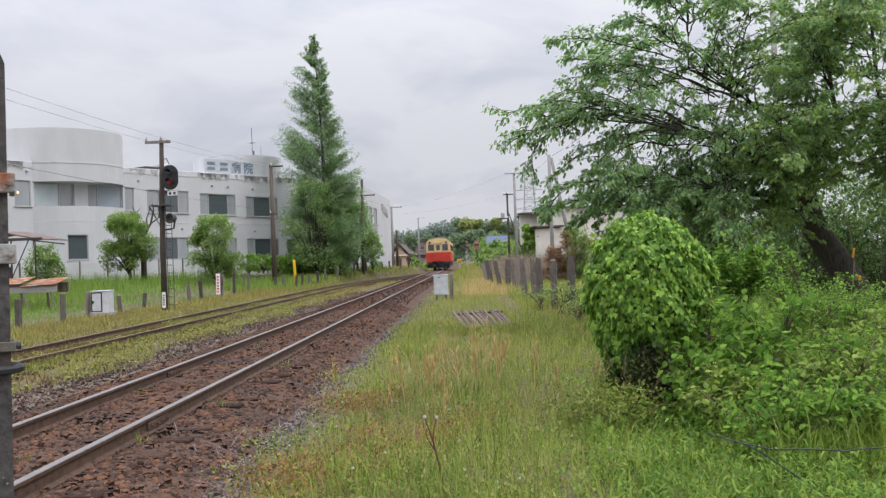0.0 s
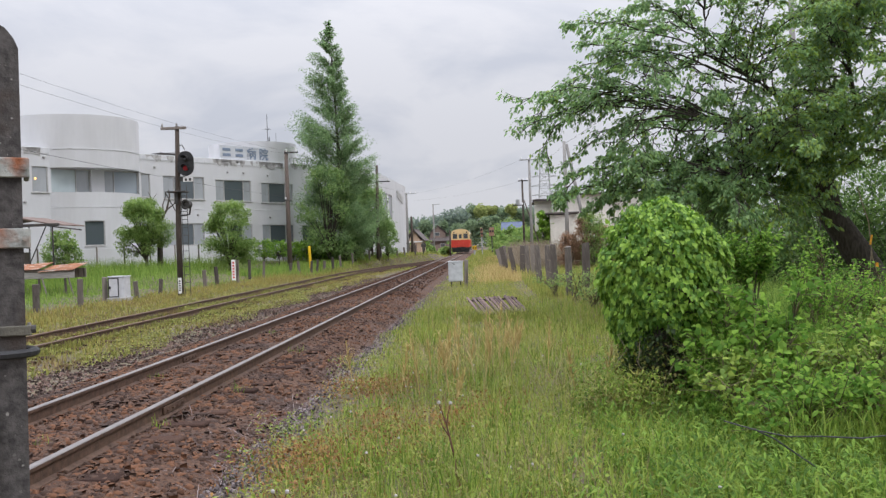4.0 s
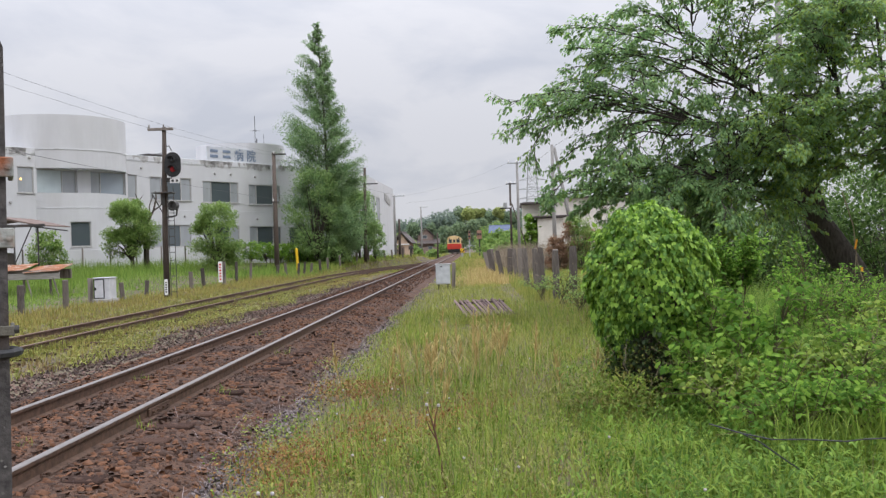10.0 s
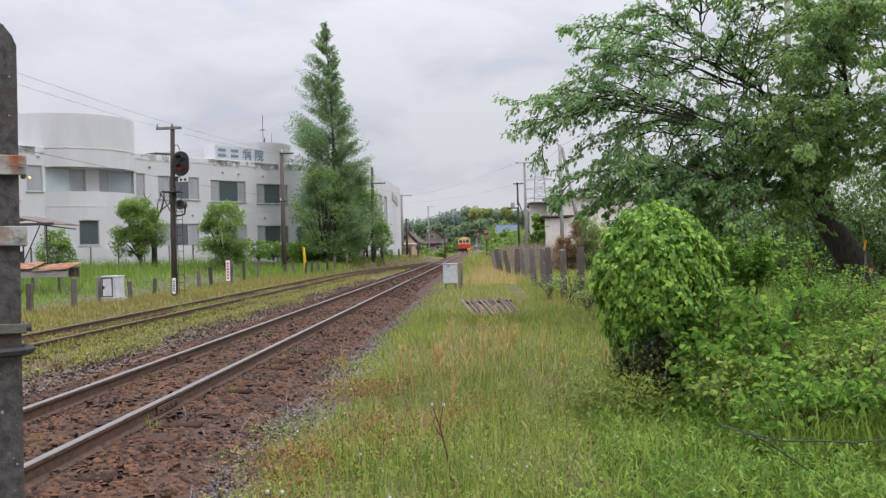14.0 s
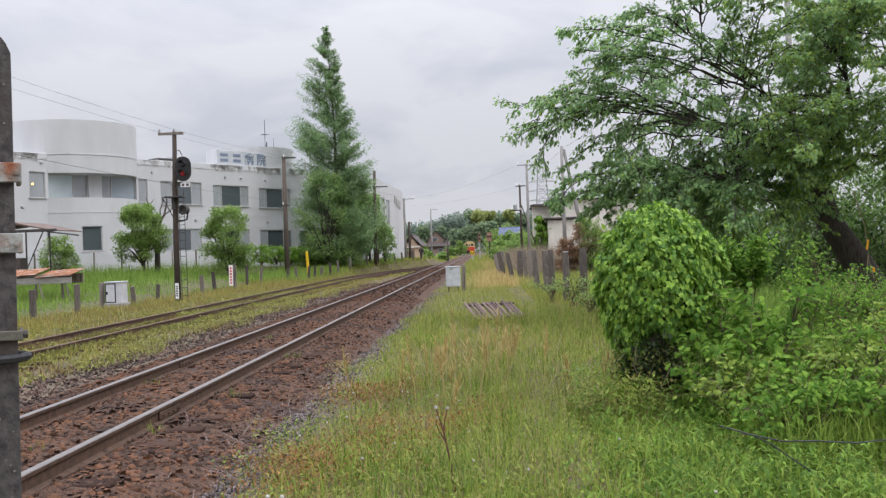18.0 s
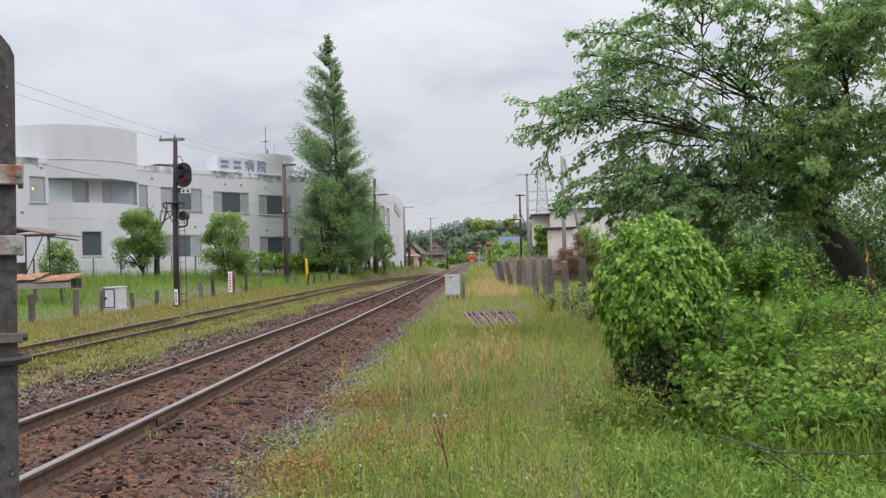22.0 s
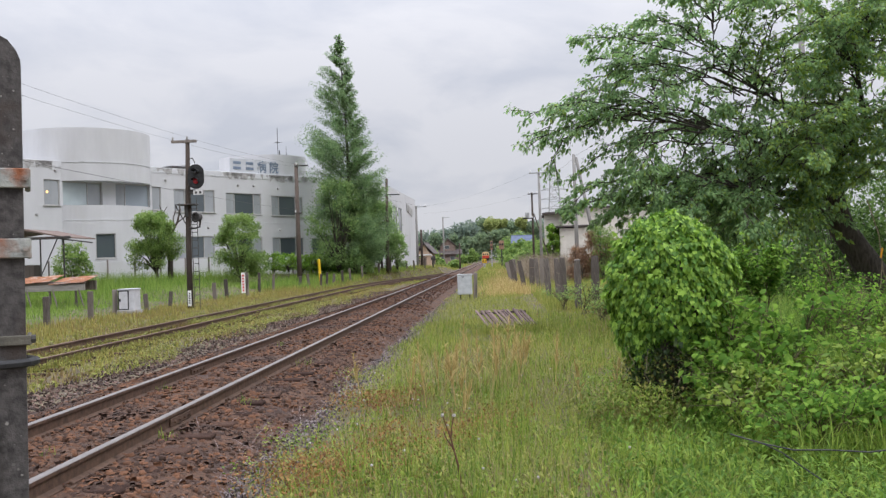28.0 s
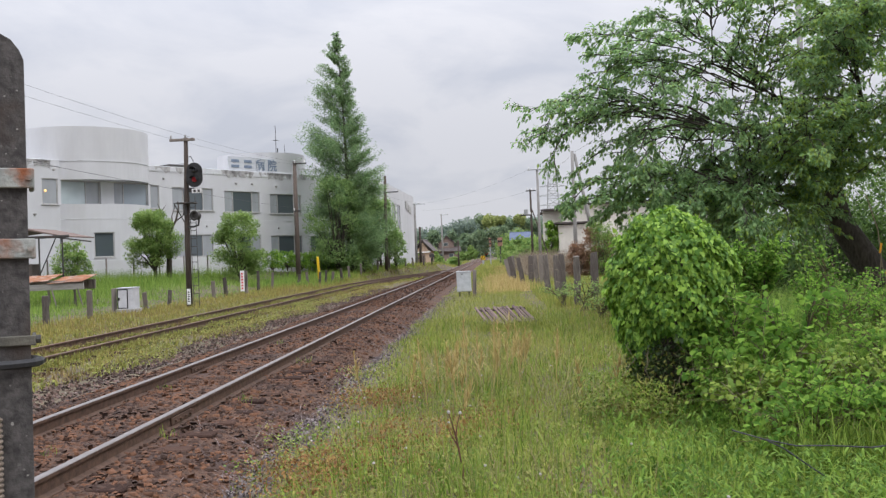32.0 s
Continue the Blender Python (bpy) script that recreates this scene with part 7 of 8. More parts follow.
    def verge_spots(n):
        x, y = verge(n, 2.8, 15, 1.5)
        q = patch(x, y, 1.5, 1.1, 2.6)
        keep = rng.random(len(x)) < np.clip(1.8 * q - 0.3, 0.1, 1)
        return x[keep], y[keep]

    def ivy_foot(n):
        return rng.normal(1.30, 0.22, n), rng.normal(8.75, 0.35, n)

    whorls("foot_weeds", 190, M_WEED, "yellow-green weeds at the ivy's foot", ivy_foot, 0.42, 0.050, 0.55)
    whorls("foot_weeds", 190, M_GRASSLUSH, "green weeds at the ivy's foot", ivy_foot, 0.46, 0.055, 0.55)
    def shoot_foot(n):
        return rng.uniform(1.75, 3.3, n), 7.9 + rng.normal(0, 0.35, n)

    whorls("foot_weeds", 420, M_SAPLING, "leafy green weeds before the young shoots", shoot_foot, 0.55, 0.060, 0.6)
    whorls("verge_weeds", 2600, M_GRASS, "small leafy weeds spread through the verge", verge_spots, 0.17, 0.045, 0.5)
    whorls("verge_weeds", 1400, M_WEED, "small yellow-green weeds spread through the verge", verge_spots, 0.20, 0.04, 0.5)
    whorls("verge_weeds", 420, M_REDWEED, "small reddish weeds spread through the verge", verge_spots, 0.14, 0.038, 0.55)
    # the verge further off
    n = 85000
    y = near_y(rng, n, 13, 75, 1.7)
    x = rng.uniform(-2.4, 3.0, n) + np.where(rng.random(n) < 0.45, rng.uniform(0, 0.32, n) * y, 0)
    edge = track_x(y) + 1.42 - 0.012 * (y - 13) + 0.2 * np.sin(y * 1.3) + 0.12 * np.sin(y * 4.1)
    keep = (rng.random(n) < np.clip((x - edge) / 0.45 + 0.1, 0, 1)) & (rng.random(n) < np.clip((y - 11.5) / 9, 0.12, 1))
    x, y = x[keep], y[keep]
    h = rng.uniform(0.08, 0.26, len(x)) * np.clip((x - track_x(y) - 0.9) / 1.5, 0.4, 1) * np.clip(0.5 + (y - 13) / 20, 0.5, 1)
    h = np.where((np.abs(x - 0.3) < 0.95) & (y > 17.5) & (y < 22.5), h * 0.4, h)
    h = np.where((x > 1.0) & (x < 4.5) & (y > 19) & (y < 48), h * 0.5, h)
    blades("verge_grass", rng, x, y, h, rng.uniform(0.007, 0.016, len(x)), M_GRASS, "green grass along the track verge", 0.55)
    # the long grass under the tree
    n = 11000
    y = rng.uniform(10, 24, n)
    x = 2.4 + (y - 8) * 0.10 + rng.random(n) * 7.5
    blades("long_grass", rng, x, y, rng.uniform(0.25, 0.7, n) * np.clip((y - 6) / 9, 0.5, 1.1), rng.uniform(0.008, 0.018, n), M_GRASSLUSH, "long pale green grass under the broad tree", 0.35)
    n = 17000
    y = rng.uniform(26, 62, n)
    x = 1.5 + rng.random(n) * (1.5 + 0.08 * y)
    blades("fence_grass", rng, x, y, rng.uniform(0.15, 0.5, n), rng.uniform(0.010, 0.022, n), M_GRASS, "green grass between and behind the fence posts", 0.4)
    # dry grass beside the cabinet and behind the fence
    n = 7500
    y = 38 + 70 * rng.random(n) ** 1.3
    x = rng.normal(0.55, 0.75, n) + 0.006 * y
    keep = x > -1.0
    x, y = x[keep], y[keep]
    blades("dry_verge_grass", rng, x, y, rng.uniform(0.2, 0.5, len(x)), rng.uniform(0.015, 0.032, len(x)), M_GOLDEN, "golden dry grass beyond the grey cabinet", 0.35)
    n = 13000
    y = rng.uniform(50, 88, n)
    x = 1.75 + rng.random(n) ** 1.2 * 3.8 + 0.010 * y - np.clip((y - 42) / 30, 0, 1) * 0.6
    blades("reed_grass", rng, x, y, rng.uniform(0.8, 2.0, n) * np.clip((x - 1.0) / 1.2, 0.5, 1), rng.uniform(0.010, 0.024, n), M_REED, "tall straw-coloured reeds behind the fence", 0.22)
    # weeds in and round the siding
    n = 46000
    y = near_y(rng, n, 8, 70, 1.7)
    x = rng.uniform(-12.2, -5.6, n)
    s = siding_x(y)
    d = np.abs(x - s)
    keep = (x < track_x(y) - 2.55 + 0.3 * np.sin(y * 0.9)) & (rng.random(n) < np.where(d < 0.75, 0.62, 0.85)) & (np.abs(d - 0.5665) > 0.05)
    x, y = x[keep], y[keep]
    d = np.abs(x - siding_x(y))
    h = rng.uniform(0.04, 0.15, len(x)) * np.where(d < 0.95, 0.7, 1.0)
    blades("siding_weeds", rng, x, y, h, rng.uniform(0.012, 0.030, len(x)), M_WEED, "yellow-green weeds growing through the siding", 0.5, "weeds")
    n = 30000
    y = near_y(rng, n, 9, 60, 1.6)
    x = rng.uniform(-12.4, -6.4, n)
    keep = (np.abs(np.abs(x - siding_x(y)) - 0.5665) > 0.05) & (rng.random(n) < np.clip(0.75 + 0.6 * np.sin(1.1 * x + 0.4 * y) * np.cos(0.5 * y), 0.1, 1)) & (x < track_x(y) - 2.5)
    x, y = x[keep], y[keep]
    blades("ochre_grass", rng, x, y, rng.uniform(0.05, 0.19, len(x)), rng.uniform(0.008, 0.02, len(x)), M_OCHRE, "short ochre grass seeding round the siding", 0.55)
    n = 17000
    cx, cy = rng.uniform(-10.4, -5.6, 420), near_y(rng, 420, 8, 42, 1.3)
    c = rng.choice(420, n)
    x, y = cx[c] + rng.normal(0, 0.16, n), cy[c] + rng.normal(0, 0.28, n)
    keep = (x < track_x(y) - 2.45 + 0.3 * np.sin(y * 0.9)) & (np.abs(np.abs(x - siding_x(y)) - 0.5665) > 0.07)
    x, y = x[keep], y[keep]
    z = np.maximum(land(x, y), -0.45) + rng.uniform(0.02, 0.15, len(x))
    ob = part("siding_leaves", leaf_mesh("siding_leaves", rng, n3(x, y, z), 0.05, 0.5, 1.2), M_LIME, None, "yellow-green leafy weeds between the two tracks", kind="stuff")
    tagged(ob, category="weeds")
    # tall lush strip before the hospital
    n = 78000
    y = 22 + 83 * rng.random(n) ** 1.25
    x = -12.3 - 14 * rng.random(n) ** 0.9
    keep = x > -13 - 0.40 * (y - 8)
    x, y = x[keep], y[keep]
    h = rng.uniform(0.25, 0.6, len(x)) * np.clip(0.28 + 1.25 * (-14.8 - x) / 4.5, 0.28, 1.75) * np.where(y < 40, 0.6, 1.0)
    blades("bank_grass", rng, x, y, h, rng.uniform(0.010, 0.026, len(x)), M_LAWN, "bright green grass before the hospital", 0.3)
    n = 9000
    y = 54 + 34 * rng.random(n)
    x = siding_x(y) - 2.0 - 5.0 * rng.random(n)
    blades("bank_grass", rng, x, y, rng.uniform(0.25, 0.6, n) * np.clip((siding_x(y) - x - 1.6) / 1.2, 0.4, 1.0), rng.uniform(0.026, 0.055, n), M_LAWN, "bright green grass climbing the bank below the conifer", 0.3)
    n = 7000
    y = 54 + 46 * rng.random(n)
    x = siding_x(y) - 0.95 - 1.9 * rng.random(n)
    blades("bank_weeds", rng, x, y, rng.uniform(0.06, 0.22, n), rng.uniform(0.025, 0.05, n), M_WEED, "yellow-green weeds on the bank beside the siding", 0.5, "weeds")
    for m, cnt, lab in ((M_WEED, 9000, "dry_siding_grass"), (M_OCHRE, 15000, "ochre_grass")):
        n = cnt
        y = 18 + 92 * rng.random(n) ** 1.4
        x = rng.normal(-11.5, 1.0, n)
        keep = np.abs(x - siding_x(y)) > 0.85
        x, y = x[keep], y[keep]
        blades(lab, rng, x, y, rng.uniform(0.10, 0.34, len(x)) * np.where(y < 50, 0.75, 1.2), rng.uniform(0.012, 0.030, len(x)), m, "yellowing grass round the stub posts", 0.4)
    # rough grass further along the line
    n = 34000
    y = near_y(rng, n, 66, 230, 1.5)
    right = rng.random(n) < 0.5
    x = np.where(right, rng.uniform(-2.1, 7.0, n), rng.uniform(-14.5, -5.3, n))
    keep = right | (np.abs(x - siding_x(y)) > 0.9)
    x, y = x[keep], y[keep]
    blades("rough_grass", rng, x, y, rng.uniform(0.15, 0.5, len(x)) * np.where((x < -5) & (x > siding_x(y) - 2.0), 0.35, 1.0) * np.clip(np.abs(x - track_x(y)) / 2.5, 0.4, 1), rng.uniform(0.03, 0.07, len(x)), M_GRASS, "rough green grass beside the distant line", 0.4)
    # weeds pressing against the siding rails
    n = 19000
    y = near_y(rng, n, 8, 60, 1.5)
    x = siding_x(y) + rng.choice([-0.5665, 0.5665], n) + rng.choice([-1, 1, 1], n) * (0.06 + np.abs(rng.normal(0, 0.06, n)))
    blades("siding_weeds", rng, x, y, rng.uniform(0.07, 0.19, n), rng.uniform(0.010, 0.022, n), M_WEED, "yellow-green weeds pressing against the siding rails", 0.4, "weeds")
    # short pale weeds over the far end of the siding
    n = 15000
    y = 42 + 70 * rng.random(n) ** 1.3
    x = siding_x(y) + rng.normal(0, 1.5, n)
    keep = (x < track_x(y) - 1.7) & (np.abs(np.abs(x - siding_x(y)) - 0.5665) > 0.07)
    x, y = x[keep], y[keep]
    blades("siding_weeds", rng, x, y, rng.uniform(0.04, 0.13, len(x)), rng.uniform(0.012, 0.03, len(x)), M_OCHRE, "short pale weeds over the far end of the siding", 0.6, "weeds")
    # a few tufts in the ballast
    tx, ty = [], []
    for px, py in ((-4.0, 11.0), (-2.85, 13.6), (-2.9, 8.0), (-3.9, 16.5), (-3.3, 19.5), (-3.6, 7.3), (-2.75, 10.0), (-3.4, 25.0), (-3.9, 30.0)):
        k = 26
        tx.append(px + rng.normal(0, 0.06, k)); ty.append(py + rng.normal(0, 0.10, k))
    tx, ty = np.concatenate(tx), np.concatenate(ty)
    me = soup("ballast_tufts", BLADE_V, BLADE_F, n3(tx, ty, np.full(len(tx), -0.21)), turns(rng, len(tx), 0.7), n3(np.full(len(tx), 0.009), *[rng.uniform(0.05, 0.14, len(tx))] * 2))
    tagged(part("ballast_tufts", me, M_GRASSLUSH, None, "small green tufts between the rails", kind="stuff"), category="weeds")
    # dry straws on the ballast shoulder
    n = 4200
    y = near_y(rng, n, 4, 30, 1.4)
    x = track_x(y) + np.where(rng.random(n) < 0.9, rng.normal(1.62, 0.16, n), rng.normal(1.1, 0.4, n)) + 0.12 * np.sin(y * 1.3)
    z = np.interp(x - track_x(y), [0.6, 1.05, 1.45, 1.9], [-0.19, -0.21, -0.32, -0.40])
    rot = turns(rng, n, 0.22)
    me = soup("dry_straw", [(-0.5, 0, 0), (0.5, 0, 0), (0.4, 1, 0.12), (-0.4, 1, 0.12)], [(0, 1, 2, 3)], n3(x, y, z + 0.015), rot, n3(np.full(n, 0.0045), *[0.03 + 0.20 * rng.random(n) ** 2.5] * 2))
    tagged(part("dry_straw", me, M_LILAC, None, "grey-lilac dead stems on the ballast shoulder", kind="stuff"), category="straw")


def build_flowers():
    rng = np.random.default_rng(91)
    head = Shape().lathe([(0.003, -0.008), (0.010, -0.004), (0.011, 0.003), (0.006, 0.009)], 7).mesh("clover_head")
    head.materials.append(M_FLUFF)
    for k in range(46):
        y = 3.6 + 9.5 * rng.random() ** 1.4
        x = -1.9 + (1.9 + 0.30 * y) * rng.random()
        h = rng.uniform(0.10, 0.22)
        f = thing("clover_flower", pose(x, y, ground_z(x, y)), "small white clover flower on a thin stem", "flower", "clover in the verge")
        part("flower_head", head, M_FLUFF, f).matrix_basis = pose(0, 0, h, rng.uniform(-20, 20))
        part("flower_stem", Shape().tube([(0, 0, 0), (0.004, 0, h * 0.5), (0, 0, h)], 0.0014, 4), M_GRASSLUSH, f)
    for k, (x, y, h, rz) in enumerate(((-0.25, 6.35, 0.54, 0), (-1.12, 5.1, 0.34, 40))):
        g = ground_z(x, y)
        f = thing("thistle_stalk", pose(x, y, g, 0, 0, rz), "thin brown weed stalk with white seed heads", "weed stalk", "seeding stalks")
        part("stem", Shape().tube([(0.0, 0, 0), (-0.02, 0, h * 0.35), (-0.06, 0, h * 0.7), (-0.11, 0, h)], [0.009, 0.008, 0.006, 0.003], 5), M_DOCK, f)
        part("side_stem", Shape().tube([(-0.06, 0, h * 0.7), (-0.05, 0, h * 0.85), (-0.03, 0, h * 0.99)], [0.006, 0.004, 0.003], 5), M_DOCK, f)
        part("side_stem", Shape().tube([(-0.04, 0, h * 0.55), (-0.09, 0, h * 0.70), (-0.11, 0, h * 0.8)], [0.006, 0.004, 0.003], 5), M_DOCK, f)
        for px, pz in ((-0.11, h), (-0.03, h * 0.99)):
            part("seed_head", Shape().lathe([(0.003, -0.010), (0.011, -0.006), (0.012, 0.005), (0.006, 0.012)], 8, (px, 0, pz)), M_FLUFF, f, "white fluffy seed head")
        SWAY.append((f, (x, y, g)))


def build_undergrowth():
    rng = np.random.default_rng(5)
    spots = ((6.0, 23.0, 2.2, 1.6), (8.0, 26.0, 3.0, 2.1), (11.0, 26.0, 3.6, 2.3), (5.8, 30.0, 2.3, 1.8), (13.5, 28.0, 4.2, 2.7), (7.8, 34.0, 3.2, 2.4), (11.0, 36.0, 4.2, 2.9), (10.0, 22.8, 2.6, 1.7), (15.5, 34.0, 5.0, 3.2), (12.6, 24.5, 4.2, 2.2), (14.6, 26.0, 5.0, 2.6), (10.2, 29.0, 4.4, 2.5), (8.6, 23.6, 2.6, 1.6))
    for k, (x, y, h, r) in enumerate(spots):
        small_tree("thicket", x, y, h, r, 0.25, "dense dark green thicket of brambles and saplings", M_THICKET, 3000, 0.13, 40 + k, 0.04)


def crowns(name, rng, spots, material, label, n, leaf):
    pts = []
    for x, y, top, r in spots:
        g = ground_z(x, y)
        for j in range(9):
            v = rng.normal(size=3)
            v /= np.linalg.norm(v)
            c = np.array([x, y, top - r * 0.9]) + v * r * np.array([0.55, 0.55, 0.45]) - np.array([0, 0, r * 0.15 * j / 4])
            u = rng.normal(size=(n // 9, 3))
            u /= np.linalg.norm(u, axis=1)[:, None]
            pts.append(c + u * r * 0.5 * rng.random((n // 9, 1)) ** 0.4)
        u = rng.normal(size=(n // 3, 3)) * np.array([r * 0.5, r * 0.5, (top - g) * 0.22])
        u = u[np.abs(u[:, 2]) < (top - g) * 0.34]
        pts.append(np.array([x, y, g + (top - g) * 0.35]) + u)
    p = np.concatenate(pts)
    rot = any_turns(rng, len(p))
    s = rng.uniform(0.7, 1.3, len(p)) * leaf
    ob = part(name, soup(name, [(-0.5, -0.4, 0), (0.5, -0.5, 0.1), (0.6, 0.4, 0), (-0.4, 0.5, 0.12)], [(0, 1, 2, 3)], p, rot, n3(s, s, s)), material, None, label, kind="stuff")
    return tagged(ob, category="woods")


def build_far_woods():
    rng = np.random.default_rng(77)
    far = lambda spots: [(1.5 * x - 1.2, 1.5 * y, 1.5 * (t - 1.335) + 1.335, 1.5 * r) for x, y, t, r in spots]
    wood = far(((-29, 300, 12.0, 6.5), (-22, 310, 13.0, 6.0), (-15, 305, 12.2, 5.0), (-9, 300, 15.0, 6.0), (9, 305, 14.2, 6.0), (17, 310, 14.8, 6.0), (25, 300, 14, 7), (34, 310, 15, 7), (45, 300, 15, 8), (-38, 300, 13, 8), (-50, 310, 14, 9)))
    crowns("far_woods", rng, wood, M_FARHAZE, "mixed woodland at the end of the line, paled for haze", 2400, 0.72)
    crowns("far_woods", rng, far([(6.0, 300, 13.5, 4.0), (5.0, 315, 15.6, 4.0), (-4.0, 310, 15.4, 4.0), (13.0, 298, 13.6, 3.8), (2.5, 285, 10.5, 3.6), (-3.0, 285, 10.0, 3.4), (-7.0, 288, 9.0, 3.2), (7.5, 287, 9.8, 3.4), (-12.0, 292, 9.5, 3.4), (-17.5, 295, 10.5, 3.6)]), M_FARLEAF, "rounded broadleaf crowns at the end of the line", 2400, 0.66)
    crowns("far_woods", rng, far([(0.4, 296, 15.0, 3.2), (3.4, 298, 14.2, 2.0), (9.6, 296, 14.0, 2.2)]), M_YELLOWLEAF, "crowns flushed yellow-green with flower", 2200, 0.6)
    crowns("track_bushes", rng, [(-14.5, 215, 4.0, 2.2), (-19.0, 255, 6.0, 3.0), (-6.2, 262, 4.0, 2.0), (4.5, 150, 3.4, 2.2), (6.5, 165, 4.2, 2.5), (2.5, 125, 2.6, 1.5), (5.0, 118, 3.2, 2.0), (3.0, 190, 4.5, 2.5), (7.5, 200, 6.5, 3.2), (-8.5, 146, 1.25, 0.9), (-6.4, 147, 1.2, 0.8), (-10.5, 146, 1.2, 0.9), (-6.8, 160, 1.3, 0.9), (-11.5, 118, 2.6, 1.5), (-13, 150, 4.5, 2.6), (-17.5, 190, 6.0, 3.0), (10, 140, 6.0, 3.2), (3.6, 100, 2.0, 1.5), (2.4, 92, 1.7, 1.1), (5.5, 90, 2.6, 1.6), (-9.0, 262, 3.0, 2.4), (3.4, 240, 6.5, 3.0), (3.2, 185, 5.0, 2.4), (5.2, 200, 7.0, 3.0), (2.6, 152, 3.4, 1.7), (4.6, 163, 4.5, 2.0), (6.6, 163, 4.9, 2.2)], M_SHRUBLEAF, "green bushes along the distant track", 1100, 0.30)


build_big_tree()
build_conifer()
small_tree("garden_tree", -20.28, 54.5, 4.45, 1.36, 1.15, "dense rounded evergreen tree before the white wall", M_SHRUBLEAF, 22000, 0.105, 1, clump=0.36)
small_tree("garden_tree", -16.25, 58.5, 4.5, 1.48, 0.5, "leafy garden tree before the white wall", M_SHRUBLEAF, 20000, 0.105, 2, clump=0.38)
small_tree("garden_shrub", -24.4, 52.5, 2.75, 1.1, 0.3, "loose green shrub beside the canopy", M_SHRUBLEAF, 2600, 0.16, 3, 0.04)
for k in range(5):
    small_tree("hedge_bush", -15.9 + 0.8 * k, 66.2 + 1.1 * k, 1.80, 0.78, 0.55, "clipped bright green hedge bush at the wall's foot", M_IVY, 1500, 0.13, 60 + k, 0.03)
small_tree("roadside_tree", -10.3, 76.8, 6.3, 1.85, 0.9, "broad green tree at the conifer's foot", M_ROADTREE, 9000, 0.16, 9, clump=0.36)
small_tree("roadside_tree", -11.75, 69.6, 7.5, 2.2, 0.6, "rounded fresh green tree before the conifer", M_ROADTREE, 9000, 0.16, 12, clump=0.36)
small_tree("roadside_tree", -9.5, 77.0, 6.1, 1.75, 1.1, "leafy fresh green tree before the white wing", M_ROADTREE, 8500, 0.16, 16, clump=0.36)
small_tree("roadside_shrub", -8.3, 78.8, 3.3, 1.05, 0.5, "small leafy shrub beside the wing wall", M_ROADTREE, 3000, 0.17, 13, 0.03)
small_tree("roadside_shrub", -12.8, 72.4, 2.4, 1.4, 0.2, "leafy undergrowth at the conifer's foot", M_ROADTREE, 4200, 0.18, 10, 0.03)
small_tree("roadside_shrub", -10.5, 70.0, 1.7, 1.2, 0.3, "leafy undergrowth before the conifer", M_ROADTREE, 1800, 0.17, 15, 0.03)
for k, (x, y, h, r, m, lab) in enumerate(((4.55, 50.0, 2.2, 0.55, M_DEADBUSH, "red-brown withered shrub at the pole's foot"), (5.35, 50.3, 3.0, 0.62, M_DEADBUSH, "red-brown withered shrub beside the pole"), (5.75, 49.8, 3.3, 0.75, M_SHRUBLEAF, "green creeper tangled in the withered shrubs"), (6.5, 50.8, 2.5, 0.8, M_DEADBUSH, "red-brown withered shrub under the stay pole"))):
    small_tree("dead_shrub" if m is M_DEADBUSH else "creeper_shrub", x, y, h, r, 0.15, lab, m, 5200, 0.085, 71 + k, 0.03, clump=0.48)
small_tree("vine_bush", 5.25, 81.0, 4.5, 0.95, 0.8, "bright green vines climbing the workshop wall", M_IVY, 5000, 0.2, 73, 0.04)
for k, (x, y) in enumerate(((3.7, 22.6), (4.3, 24.5), (5.0, 26.5), (4.0, 20.5))):
    small_tree("bramble", x, y, 0.75 + 0.15 * (k % 3), 0.55, 0.1, "low bramble bush at the fence's foot", M_SAPLING if k % 2 else M_SHRUBLEAF, 1100, 0.09, 80 + k, 0.02)
for k, (x, y, h, r) in enumerate(((2.35, 24.4, 0.75, 0.45), (2.9, 24.0, 0.62, 0.4), (1.9, 26.2, 0.55, 0.4), (2.5, 22.0, 0.45, 0.35))):
    sapling(x, y, h, r, 4, 2, 0.060, M_SHRUBLEAF, 170 + k, "straggling bramble stems before the fence posts", 7)
build_bare_tree()
build_ivy_mound()
# broad-leaved shoots leaning on the ivy, then taller feathery saplings, then low shoots
for k, (x, y, h, r) in enumerate(((2.02, 8.35, 0.62, 0.36), (2.35, 8.0, 0.72, 0.40), (2.15, 8.75, 0.95, 0.36), (2.72, 8.5, 1.02, 0.42), (2.55, 9.3, 0.84, 0.40))):
    sapling(x, y, h, r, 6, 3, 0.076, M_SAPLING, 100 + k, "young broad-leaved shoots leaning against the ivy", 7, 0.05)
for k, (x, y, h, r) in enumerate(((3.45, 9.7, 1.25, 0.34), (3.75, 10.4, 1.50, 0.50), (4.25, 10.8, 1.10, 0.5), (4.6, 11.6, 1.15, 0.55), (3.1, 11.0, 1.55, 0.35), (5.1, 12.4, 0.85, 0.6), (4.9, 10.4, 0.85, 0.5))):
    lush = k == 4
    sapling(x, y, h * 0.92, r, 10 if lush else 7, 8 if lush else 4, 0.052 if lush else 0.042, M_SAPLING, 120 + k, "young tree with a tuft of fresh leaves on bare stems" if lush else "tall leafy sapling with thin upright stems", 7, 0.60 if lush else 0.22)
